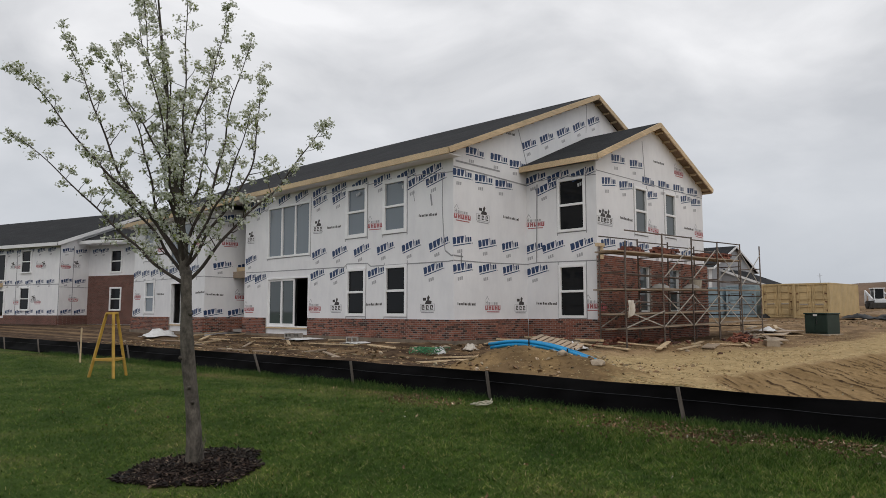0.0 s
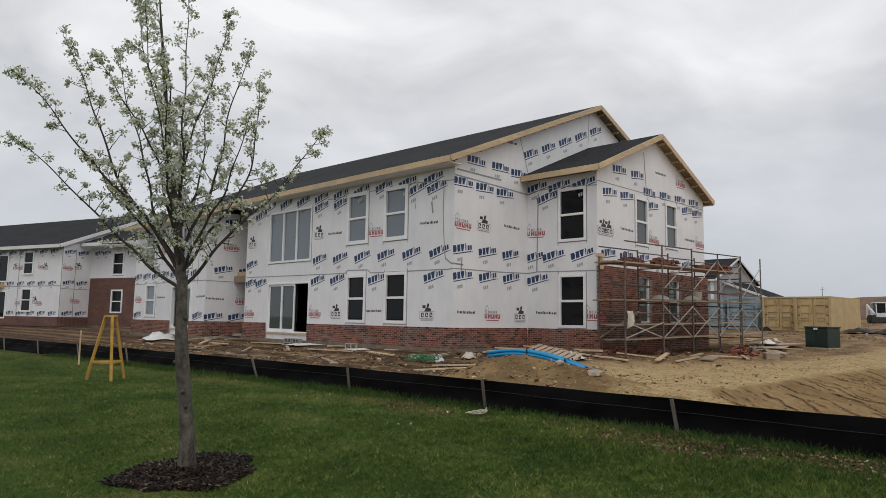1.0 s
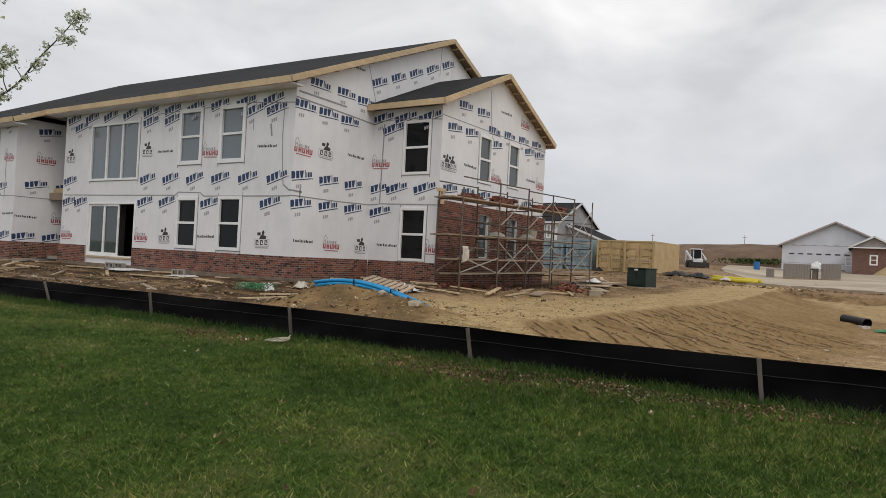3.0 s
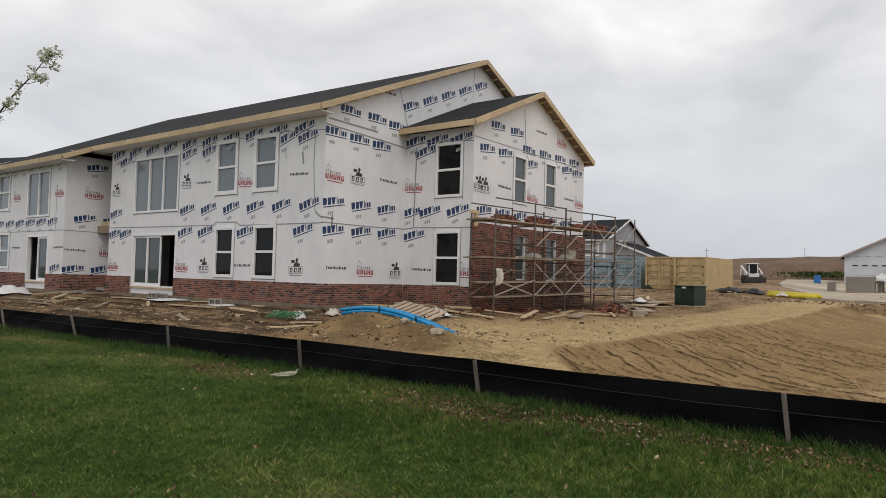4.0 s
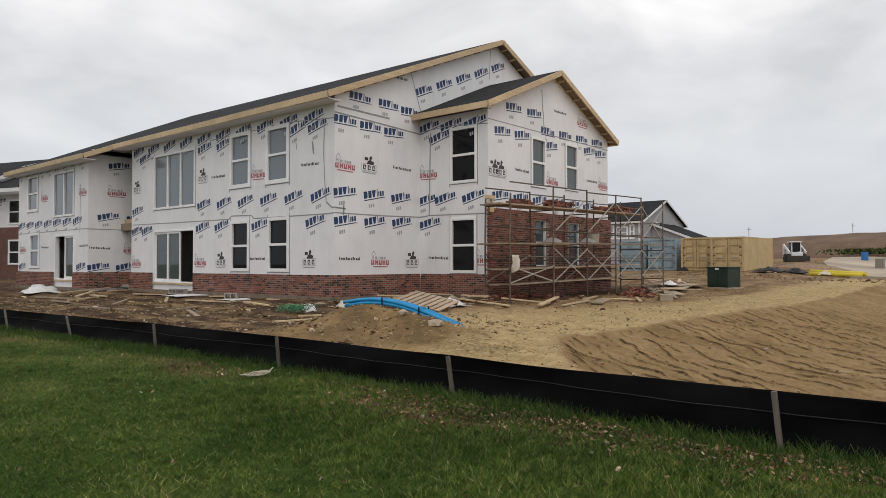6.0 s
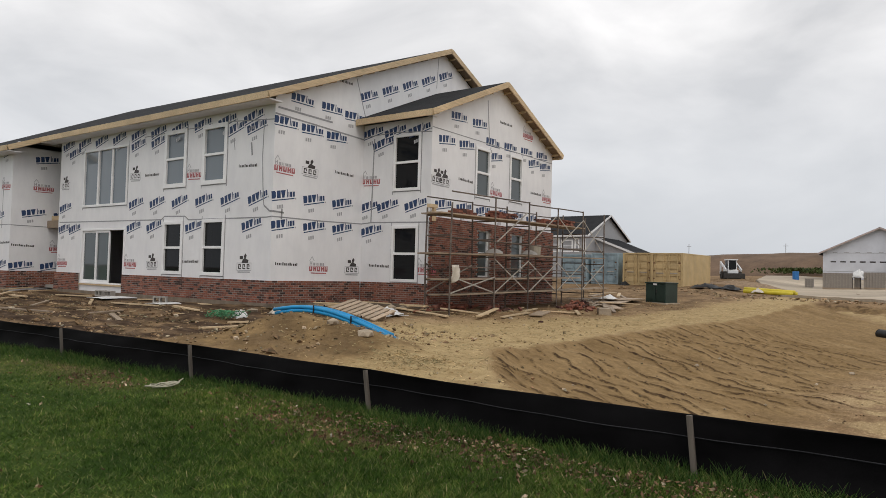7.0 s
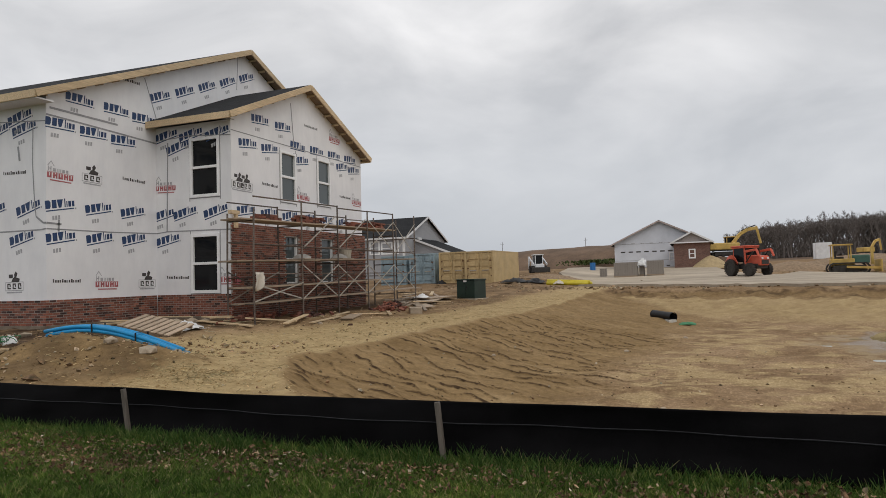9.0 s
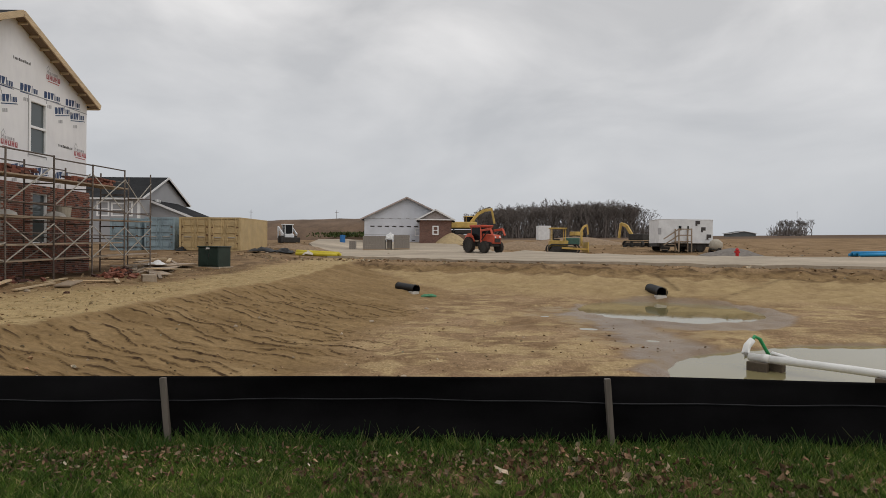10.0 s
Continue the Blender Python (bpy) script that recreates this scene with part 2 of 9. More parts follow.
WRAP = wrap_material()
BRICK, MORTAR = brick_material("red_brick"), brick_material("brick_mortar", True)
SHINGLE = shingle_material()
GROUND = ground_material()
LUMBER = wood("fresh_pine", (0.64, 0.50, 0.32))
LUMBER_Y = wood("fresh_pine_long", (0.64, 0.50, 0.32), along="Y")
OLD_WOOD = wood("weathered_plank", (0.34, 0.27, 0.20))
VINYL = plain("white_vinyl", (0.85, 0.85, 0.85), 0.45, scale=2, spread=0.05, bump=0.05)
# opaque panes: sky reflection painted into two tints, dark insides into GLASS_DARK
GLASS_SKY = glass_material("sky_reflection_glass", (0.165, 0.195, 0.220), 0.04)
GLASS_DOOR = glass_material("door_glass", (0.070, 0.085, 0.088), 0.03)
GLASS_DARK = glass_material("dark_inside_glass", (0.010, 0.011, 0.012), 0.02)
# near black, so the darkness of insides is in the colour itself
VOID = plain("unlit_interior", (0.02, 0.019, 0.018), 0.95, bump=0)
FOOTING = plain("muddy_footing", (0.205, 0.165, 0.125), 0.95, scale=2.5, spread=0.3, bump=0.3)
CONCRETE = plain("concrete", (0.36, 0.34, 0.31), 0.9, scale=1.5, spread=0.2, bump=0.3)
FABRIC = plain("black_silt_fabric", (0.0038, 0.0036, 0.0040), 0.7, scale=3, spread=0.4, bump=0.25, fine=140, spec=0.06)
STAKE = wood("grey_stake", (0.115, 0.100, 0.085), along="Z")
INK_BLUE = plain("blue_print", (0.024, 0.055, 0.140), 0.5, scale=9, spread=0.3, bump=0)
INK_GREY = plain("grey_print", (0.40, 0.40, 0.41), 0.5, scale=9, spread=0.2, bump=0)
INK_BLACK = plain("black_print", (0.06, 0.052, 0.05), 0.5, scale=9, spread=0.3, bump=0)
INK_RED = plain("red_print", (0.42, 0.12, 0.13), 0.5, scale=9, spread=0.25, bump=0)
TAPE = plain("seam_tape", (0.30, 0.30, 0.31), 0.4, scale=5, spread=0.2, bump=0.1)
STEEL = plain("rusty_scaffold_steel", (0.155, 0.125, 0.105), 0.55, 0.5, scale=9, spread=0.45, bump=0.2, rand=0.25)
BRACE = plain("galvanised_brace", (0.44, 0.41, 0.36), 0.5, 0.35, scale=9, spread=0.25, bump=0.1)

# ---- mesh helpers ----
def smooth01(a, b, v):
    t = np.clip((np.asarray(v, float) - a) / (b - a), 0, 1)
    return t * t * (3 - 2 * t)


class Shape:
    """Collects boxes, tubes and sheets into one mesh."""

    def __init__(self):
        self.v, self.f = [], []

    def add(self, verts, faces):
        k = len(self.v)
        self.v.extend(tuple(p) for p in verts)
        self.f.extend(tuple(i + k for i in q) for q in faces)
        return self

    def box(self, lo, hi, m=None):
        (a, b, c), (d, e, f) = lo, hi
        p = [Vector(q) for q in ((a, b, c), (d, b, c), (d, e, c), (a, e, c), (a, b, f), (d, b, f), (d, e, f), (a, e, f))]
        if m is not None:
            p = [m @ q for q in p]
        return self.add(p, [(0, 3, 2, 1), (4, 5, 6, 7), (0, 1, 5, 4), (1, 2, 6, 5), (2, 3, 7, 6), (3, 0, 4, 7)])

    def beam(self, p, q, w, h, up=(0, 0, 1)):
        """A squared bar from p to q, w wide and h high."""
        p, q = Vector(p), Vector(q)
        d = (q - p).normalized()
        s = d.cross(Vector(up))
        s = s.normalized() if s.length > 1e-6 else Vector((1, 0, 0))
        u = s.cross(d)
        c = []
        for e in (p, q):
            for i, j in ((-1, -1), (1, -1), (1, 1), (-1, 1)):
                c.append(e + s * (i * w / 2) + u * (j * h / 2))
        return self.add(c, [(0, 1, 2, 3), (7, 6, 5, 4), (0, 4, 5, 1), (1, 5, 6, 2), (2, 6, 7, 3), (3, 7, 4, 0)])

    def tube(self, pts, radii, n=8, cap=True):
        pts = [Vector(p) for p in pts]
        if not hasattr(radii, "__len__"):
            radii = [radii] * len(pts)
        rings, ref = [], Vector((0.31, 0.17, 0.93)).normalized()
        for i, p in enumerate(pts):
            d = (pts[min(i + 1, len(pts) - 1)] - pts[max(i - 1, 0)]).normalized()
            s = d.cross(ref)
            if s.length < 0.05:
                s = d.cross(Vector((1, 0, 0)))
            s.normalize()
            u = s.cross(d)
            rings.append([p + (s * math.cos(a) + u * math.sin(a)) * radii[i] for a in (math.tau * k / n for k in range(n))])
        verts = [q for r in rings for q in r]
        faces = [(i * n + k, i * n + (k + 1) % n, (i + 1) * n + (k + 1) % n, (i + 1) * n + k) for i in range(len(pts) - 1) for k in range(n)]
        if cap:
            faces += [tuple(range(n - 1, -1, -1)), tuple((len(pts) - 1) * n + k for k in range(n))]
        return self.add(verts, faces)

    def prism(self, outline, depth, m):
        """An outline of (u, v) pushed out by depth along w; m lays u, v, w into the world."""
        n = len(outline)
        v = [m @ Vector((u, w, 0)) for u, w in outline] + [m @ Vector((u, w, depth)) for u, w in outline]
        return self.add(v, [tuple(range(n - 1, -1, -1)), tuple(range(n, 2 * n))] + [(i, (i + 1) % n, (i + 1) % n + n, i + n) for i in range(n)])

    def mesh(self, name, mat, smooth=False):
        me = bpy.data.meshes.new(name)
        me.from_pydata(self.v, [], self.f)
        me.materials.append(mat)
        if smooth:
            me.polygons.foreach_set("use_smooth", [True] * len(me.polygons))
        me.update()
        return me

    def done(self, name, mat, parent=None, label="", bevel=0.0, smooth=False):
        ob = new(name, self.mesh(name, mat, smooth))
        if parent:
            ob.parent = parent
        if label:
            tagged(ob, label)
        if bevel:
            mod = ob.modifiers.new("worn_edges", "BEVEL")
            mod.width, mod.segments, mod.limit_method = bevel, 2, "ANGLE"
        return ob


def thing(name, label, category, m=None, group=""):
    ob = new(name)
    ob.empty_display_size = 0.2
    if m is not None:
        ob.matrix_world = m
    return tagged(ob, label, category, group)


def basis(origin, u, v, w):
    """The pose that lays u, v, w from the origin."""
    m = Matrix.Identity(4)
    for i, a in enumerate((u, v, w)):
        for j in range(3):
            m[j][i] = a[j]
    for j in range(3):
        m[j][3] = origin[j]
    return m


# ---- the lie of the land ----
CREST_X = [6.0, 8.0, 9.5, 11.6, 13.7, 16.5, 20.2, 23.7, 28.8, 34.0, 42.0]
CREST_Y = [-0.4, 0.4, 1.7, 3.0, 2.85, 2.7, 2.3, 1.65, 1.25, 1.2, 1.2]
WATER_Z = -0.50


def rims(x, y):
    """How far a place lies inside each rim of the basin: north, west, east, south."""
    x, y = np.asarray(x, float), np.asarray(y, float)
    east = np.interp(y, [-40, -24, -14.6, -6.8, 3.1, 10], [22, 24.5, 28.5, 32.5, 38.0, 42])
    return np.interp(x, CREST_X, CREST_Y) - y, x - 6.7, (east - x) * 0.9, y + 32


def basin_depth(x, y):
    dn, dw, de, ds = rims(x, y)
    return np.minimum(np.minimum(dn, dw), np.minimum(de, ds))


def pools(x, y):
    """1 inside the two pools, less in the muddy runnel between them."""
    x, y = np.asarray(x, float), np.asarray(y, float)
    w = 0.6 * np.sin(x * 1.3 + y * 0.7) + 0.35 * np.sin(y * 2.1 - x * 0.6)
    far = ((x - 22.4) / 3.3) ** 2 + ((y + 10.5) / 2.55) ** 2 + 0.08 * w
    near = ((x - 12.3) / 3.35) ** 2 + ((y + 11.7) / 4.5) ** 2 + 0.10 * w
    t = np.clip((22.5 - x) / 7.0, 0, 1)
    run = np.abs(y - (-7.3 - 0.9 * t)) / (0.75 + 0.25 * t) + 0.45 * w + 5 * (np.clip(x - 23.5, 0, 9) + np.clip(14.2 - x, 0, 9))
    return np.maximum(np.maximum(1 - smooth01(0.8, 1.12, far), 1 - smooth01(0.8, 1.12, near)), 0.19 * (1 - smooth01(0.5, 1.6, run)))


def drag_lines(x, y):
    """The torn lips that a blade left down the slope: height of the turned clay, and the shade painted on its face."""
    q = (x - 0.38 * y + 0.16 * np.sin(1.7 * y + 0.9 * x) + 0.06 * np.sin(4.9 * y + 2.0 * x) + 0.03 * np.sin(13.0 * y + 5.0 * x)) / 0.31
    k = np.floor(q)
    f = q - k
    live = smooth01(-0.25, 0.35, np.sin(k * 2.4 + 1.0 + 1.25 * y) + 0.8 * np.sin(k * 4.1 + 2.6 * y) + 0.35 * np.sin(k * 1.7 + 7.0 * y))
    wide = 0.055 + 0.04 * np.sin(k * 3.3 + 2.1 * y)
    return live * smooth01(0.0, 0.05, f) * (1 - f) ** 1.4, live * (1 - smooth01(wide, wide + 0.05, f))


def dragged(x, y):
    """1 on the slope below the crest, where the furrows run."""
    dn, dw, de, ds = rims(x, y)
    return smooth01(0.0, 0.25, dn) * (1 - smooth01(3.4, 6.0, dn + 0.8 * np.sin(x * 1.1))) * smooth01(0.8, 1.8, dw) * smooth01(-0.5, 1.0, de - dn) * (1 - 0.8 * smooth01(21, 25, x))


FENCE_Y = [-16, -8, -4.8, -1.9, 1.2, 4.0, 7.0, 14, 24, 40]
FENCE_X = [5.1, 5.6, 5.85, 6.04, 6.28, 6.30, 6.2, 5.8, 5.0, 3.6]


def rise(x, y):
    """The gentle fall of the whole site: it climbs away from the lawn to the south-east."""
    x, y = np.asarray(x, float), np.asarray(y, float)
    off = smooth01(3.0, 7.5, y) * (1 - smooth01(30, 36, x))
    return (0.0122 * x - 0.0157 * y - 0.10) * smooth01(6.5, 9.0, x) * (1 - off)


def land(x, y):
    x, y = np.asarray(x, float), np.asarray(y, float)
    z = 0.48 - 0.16 * (1 - smooth01(0.2, 3.6, x)) * (1 - smooth01(6, 14, y))
    z = z + rise(x, y)
    z = z + 0.11 * (1 - smooth01(-6.0, 1.5, y)) * smooth01(1.8, 4.6, x) * (1 - smooth01(6.3, 7.6, x))
    z = z + 0.20 * smooth01(11.0, 14.0, x) * smooth01(5.5, 8.6, y)
    z = z - 0.05 * smooth01(8, 18, x) * (1 - smooth01(3.0, 9.0, y)) + 0.12 * smooth01(24, 34, x)
    z = z + 0.50 * smooth01(46, 66, x) + 0.35 * smooth01(66, 95, x)
    z = z + 0.9 * smooth01(120, 700, np.hypot(x, y))
    beyond = x - np.interp(y, [-38, -22, -16.5, -10.5, -6.5], [31, 36.5, 41.5, 52, 56])
    yard = np.maximum(smooth01(0.3, 3.5, beyond) * (1 - smooth01(-8, -5, y)), smooth01(45, 57, x) * smooth01(-10, -7, y))
    z = z - 0.38 * yard * (0.30 + 0.70 * smooth01(-18.5, -16.0, y)) * (1 - smooth01(66, 77, x)) * (1 - smooth01(5, 10, y)) * smooth01(-60, -38, y)
    rough = smooth01(6.4, 8.0, x) * (1 - smooth01(60, 120, np.hypot(x, y)))
    z = z + rough * (0.030 * np.sin(2.3 * x + 0.9 * y) * np.sin(1.7 * y - 0.6 * x) + 0.022 * np.sin(5.1 * x - 3.3 * y) * np.sin(4.3 * y + 1.1 * x))
    d = basin_depth(x, y)
    steep = 4.6 + 0.08 * np.clip(x - 10, 0, 20)
    s = np.clip(d / steep, 0, 1)
    z = z - 0.86 * (1 - (1 - s) ** 1.7)
    z = z - 0.19 * pools(x, y) * smooth01(0.6, 0.95, d / steep)
    on = dragged(x, y)
    lip, torn = drag_lines(x, y)
    z = z + on * (0.042 * lip - 0.012)
    # wheel ruts along the front of the house
    pad = smooth01(8.0, 9.5, y) * smooth01(7.2, 8.0, x) * (1 - smooth01(12.2, 13.2, x))
    z = z - 0.07 * pad * np.clip(np.sin(4.4 * x + 0.5 * np.sin(0.6 * y) + 0.25 * y * 0.3), 0, 1) * (0.6 + 0.4 * np.sin(1.1 * y + 2 * x))
    # spoil heap that carries the blue pipes
    m1 = np.exp(-(((x - 9.9) / 0.95) ** 2 + ((y - 6.3) / 1.25) ** 2))
    m2 = np.exp(-(((x - 9.9) / 1.1) ** 2 + ((y - 4.6) / 1.4) ** 2))
    z = z + 0.48 * m1 + 0.30 * m2
    return z


def lay(x, y, dz=0.0):
    return Vector((x, y, float(land(x, y)) + dz))

# ---- ground: one sheet to the horizon ----
def spread(fine_lo, fine_hi, step, far_lo, far_hi):
    mid = list(np.arange(fine_lo, fine_hi + 1e-6, step))
    up, d, v = [], step, fine_hi
    while v < far_hi:
        d *= 1.22
        v += d
        up.append(v)
    down, d, v = [], step, fine_lo
    while v > far_lo:
        d *= 1.22
        v -= d
        down.append(v)
    return np.array(down[::-1] + mid + up)


def build_ground():
    xs, ys = spread(4.0, 36.0, 0.15, -1500, 2500), spread(-22.0, 13.0, 0.15, -2500, 2500)
    xs = np.concatenate([xs[xs < 7.99], np.arange(8.0, 16.5, 0.024), np.arange(16.5, 24.0, 0.04), xs[xs > 24.0]])
    ys = np.concatenate([ys[ys < -3.01], np.arange(-3.0, 3.4, 0.05), ys[ys > 3.4]])
    gx, gy = np.meshgrid(xs, ys)
    gz = land(gx, gy)
    near = smooth01(6.6, 7.4, gx) * (1 - smooth01(50, 90, np.hypot(gx, gy)))
    flat = np.stack([gx.ravel(), gy.ravel()], 1)
    bumpy = np.array([noise.noise(Vector((x * 1.3, y * 1.3, 0.0))) + 0.6 * noise.noise(Vector((x * 3.7, y * 3.7, 4.0))) + 0.35 * noise.noise(Vector((x * 8.0, y * 8.0, 9.0)))
                      if -1 < x < 60 and -30 < y < 40 else 0.0 for x, y in flat]).reshape(gx.shape)
    d = basin_depth(gx, gy)
    calm = 1 - 0.75 * smooth01(3.0, 7.0, d)
    pad = smooth01(7.0, 9.0, gy) * (1 - smooth01(40, 60, gx))
    dn, dw, de, ds = rims(gx, gy)
    scarp = smooth01(-0.3, 0.2, de) * (1 - smooth01(0.8, 1.8, de)) * smooth01(-1, 1, dn)
    gz = gz + near * bumpy * 0.09 * scarp - 0.10 * scarp
    gz = gz + near * bumpy * (0.020 + 0.042 * pad) * calm
    verts = np.stack([gx.ravel(), gy.ravel(), gz.ravel()], 1)
    ny, nx = gx.shape
    i = (np.arange(ny - 1)[:, None] * nx + np.arange(nx - 1)[None, :]).ravel()
    faces = np.stack([i, i + 1, i + nx + 1, i + nx], 1)
    me = bpy.data.meshes.new("ground")
    me.from_pydata(verts.tolist(), [], faces.tolist())
    me.polygons.foreach_set("use_smooth", [True] * len(me.polygons))
    wob = 0.35 * np.sin(gx * 0.9 + 1.2 * np.sin(gy * 0.7)) + 0.25 * np.sin(gy * 1.7 + gx * 0.4) + 0.6 * bumpy
    far = smooth01(95, 130, np.hypot(gx, gy))
    lawn = (1 - smooth01(-0.08, 0.25, gx - np.interp(gy, FENCE_Y, FENCE_X) + 0.05 * wob)) * (1 - smooth01(300, 500, np.hypot(gx, gy)))
    inner = np.interp(gy, FENCE_Y, FENCE_X) - gx
    thatch = 0.85 * np.exp(-((inner - 0.70 - 0.18 * np.sin(1.9 * gy) - 0.1 * np.sin(4.7 * gy)) / 0.30) ** 2) * (0.55 + 0.45 * np.sin(1.3 * gy + 0.8))
    rim = np.interp(gx, CREST_X, CREST_Y)
    tongue = smooth01(-0.45, 0.25, gy - rim + 0.25 * wob) * (1 - smooth01(3.2, 4.9, gy - rim + 0.05 * np.clip(gx - 17, 0, 30) + 0.7 * wob))
    straw = tongue * smooth01(7.0, 8.6, gx + wob) * (1 - smooth01(40, 52, gx))
    dn, dw, de, ds = rims(gx, gy)
    bank_east = smooth01(-0.6, 0.6, dn - de + 0.5 * wob) * smooth01(0.9, 1.5, de + 0.5 * bumpy) * (1 - smooth01(4.2, 5.6, de + wob))
    straw = np.maximum(straw, (0.75 + 0.35 * bumpy) * bank_east)
    straw = np.maximum(straw, 0.85 * smooth01(-0.25, 0.55, bumpy + 0.5 * wob) * smooth01(4.0, 5.8, np.minimum(dn, de) + 0.5 * wob))
    slope = smooth01(-0.08, 0.10, dn + 0.05 * wob) * (1 - smooth01(3.6, 5.8, dn + wob)) * smooth01(0.3, 0.9, dw) * smooth01(-0.6, 0.5, de - dn)
    slope = np.maximum(slope, 0.8 * smooth01(0.0, 0.2, de) * (1 - smooth01(0.9, 1.5, de + 0.5 * bumpy)) * smooth01(0, 1, dn))
    slope = np.maximum(slope, 0.7 * smooth01(0.1, 0.5, pools(gx + 0.5 * wob, gy + 0.7)) * smooth01(3.0, 4.5, d))
    mound = np.exp(-(((gx - 9.4) / 1.7) ** 2 + ((gy - 5.9) / 2.3) ** 2))
    slope = np.maximum(slope, smooth01(0.22, 0.42, mound + 0.12 * bumpy + 0.05 * wob))
    grey = smooth01(24, 30, gx + wob) * (1 - smooth01(70, 90, gx)) * smooth01(4.0, 5.4, gy - rim + 0.05 * np.clip(gx - 17, 0, 30) + 0.7 * wob)
    # dark lines painted as the shade under the furrow lips
    groove_shade = dragged(gx, gy) * drag_lines(gx, gy)[1] * (1.05 + 0.3 * bumpy)
    # shade of eroded cracks along the far bank's edge, painted without relief
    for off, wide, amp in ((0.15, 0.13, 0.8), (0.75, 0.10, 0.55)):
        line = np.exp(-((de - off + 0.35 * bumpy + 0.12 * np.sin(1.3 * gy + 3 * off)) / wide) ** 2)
        groove_shade = np.maximum(groove_shade, amp * line * smooth01(-0.3, 0.3, bumpy + 0.25 + 0.3 * np.sin(0.9 * gy + 5 * off)) * smooth01(0.0, 1.0, dn))
    # shade of rills washed down the far bank, painted without relief
    for (ax, ay), (bx, by), wide in (((30.6, -11.7), (29.2, -12.15), 0.10), ((29.2, -12.15), (28.2, -12.3), 0.12), ((28.2, -12.3), (26.4, -12.2), 0.13), ((24.5, -13.0), (25.6, -14.3), 0.10),
                                     ((25.6, -14.3), (25.8, -15.0), 0.09), ((26.0, -15.3), (27.0, -16.6), 0.10), ((31.2, -8.7), (30.2, -9.3), 0.12), ((28.9, -15.0), (27.6, -14.4), 0.08)):
        ux, uy = bx - ax, by - ay
        f = np.clip(((gx - ax) * ux + (gy - ay) * uy) / (ux * ux + uy * uy), 0, 1)
        away = np.hypot(gx - ax - f * ux + 0.10 * bumpy, gy - ay - f * uy + 0.06 * wob)
        groove_shade = np.maximum(groove_shade, 0.7 * np.exp(-(away / (0.75 * wide)) ** 2) * smooth01(-0.6, 0.0, bumpy))
    chaff = smooth01(3.6, 5.2, np.minimum(dn, de) + 0.5 * wob) * smooth01(3.0, 4.0, d)
    streak = np.sin(5.2 * gx + 0.8 * np.sin(0.7 * gy) + 0.5 * wob)
    dark = smooth01(7.3, 9.0, gy + wob) * (1 - smooth01(16, 20, gx + wob)) * smooth01(-0.35, 0.45, 0.30 * streak + 0.6 * bumpy + 0.32)
    dark = np.maximum(dark, 0.55 * grey * smooth01(-0.4, 0.5, bumpy + 0.3 * wob))
    dark = np.maximum(dark, 0.45 * smooth01(0.25, 0.5, mound + 0.15 * bumpy) * smooth01(-0.5, 0.3, bumpy))
    dark = np.maximum(dark, 0.75 * smooth01(7.6, 8.8, gy + 0.4 * wob) * smooth01(17, 19, gx) * (1 - smooth01(30, 33, gx)))
    soak = np.maximum.reduce([pools(gx + a, gy + b) for a, b in ((0, 0), (0.9, 0.3), (1.5, 0.0), (0.3, -0.3), (0.6, 0.5))])
    wet = 0.8 * smooth01(0.10, 0.42, soak + 0.20 * bumpy) * smooth01(3.0, 5.0, d)
    # grey film of standing wet in the runnel between the pools
    mid = np.interp(gx, [12.5, 14.0, 17.0, 19.0, 21.5], [-7.9, -8.1, -8.3, -8.3, -7.5])
    band = np.abs(gy - mid + 0.25 * wob) / np.interp(gx, [13, 16, 21], [1.25, 0.75, 0.85]) + 2 * np.clip(gx - 21.5, 0, 9) + 2 * np.clip(12.6 - gx, 0, 9)
    wet = np.maximum(wet, 0.9 * (1 - smooth01(0.55, 1.15, band + 0.35 * bumpy)))
    for key, val in (("lawn", lawn), ("thatch", thatch), ("straw", straw), ("groove_shade", groove_shade), ("chaff", chaff * (1 - np.clip(wet, 0, 1))), ("slope", slope), ("dark", dark), ("wet", wet), ("field", far * (1 - lawn))):
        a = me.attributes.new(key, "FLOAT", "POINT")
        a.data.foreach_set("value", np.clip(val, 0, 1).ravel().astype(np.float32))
    me.materials.append(GROUND)
    me.update()
    return tagged(new("ground", me), "lawn, bare building-site earth and far ploughed fields", "ground", kind="structure")


build_ground()

m, n, l, b = nodes_of("pond_water")
b.inputs["Base Color"].default_value = (0.235, 0.205, 0.105, 1)
b.inputs["Roughness"].default_value = 0.03
b.inputs["IOR"].default_value = 1.33
rip = noise_node(n, l, 5.0, 3, 0.5)
bump_node(n, l, b, rip.outputs["Fac"], 0.03, 0.02)
WATER = m
corners = [(9.0, -31), (30, -31), (30, 0), (9.0, 0)]
pond = Shape().add([(x, y, WATER_Z + float(rise(x, y))) for x, y in corners], [(0, 1, 2, 3)]).done("water", WATER)
tagged(pond, "shallow muddy brown pond water in the excavated basin", "water", kind="structure")

# pale concrete street beyond the basin
ROAD = plain("pale_concrete_road", (0.40, 0.335, 0.255), 0.92, scale=0.30, spread=0.30, bump=0.35, fine=9, stretch=(1.0, 0.45, 1.0))
edge = [(90, 12.5), (66, 9.0), (45.5, 3.6), (38.5, -2.6), (34.4, -6.8), (30.6, -13.0), (27.0, -20), (22, -34), (31, -38), (36.5, -22), (41.5, -16.5), (52, -10.5), (64, -6.5), (90, -3.0)]
bm = bmesh.new()
bm.faces.new([bm.verts.new((x, y, 0)) for x, y in edge])
bmesh.ops.triangulate(bm, faces=bm.faces[:])
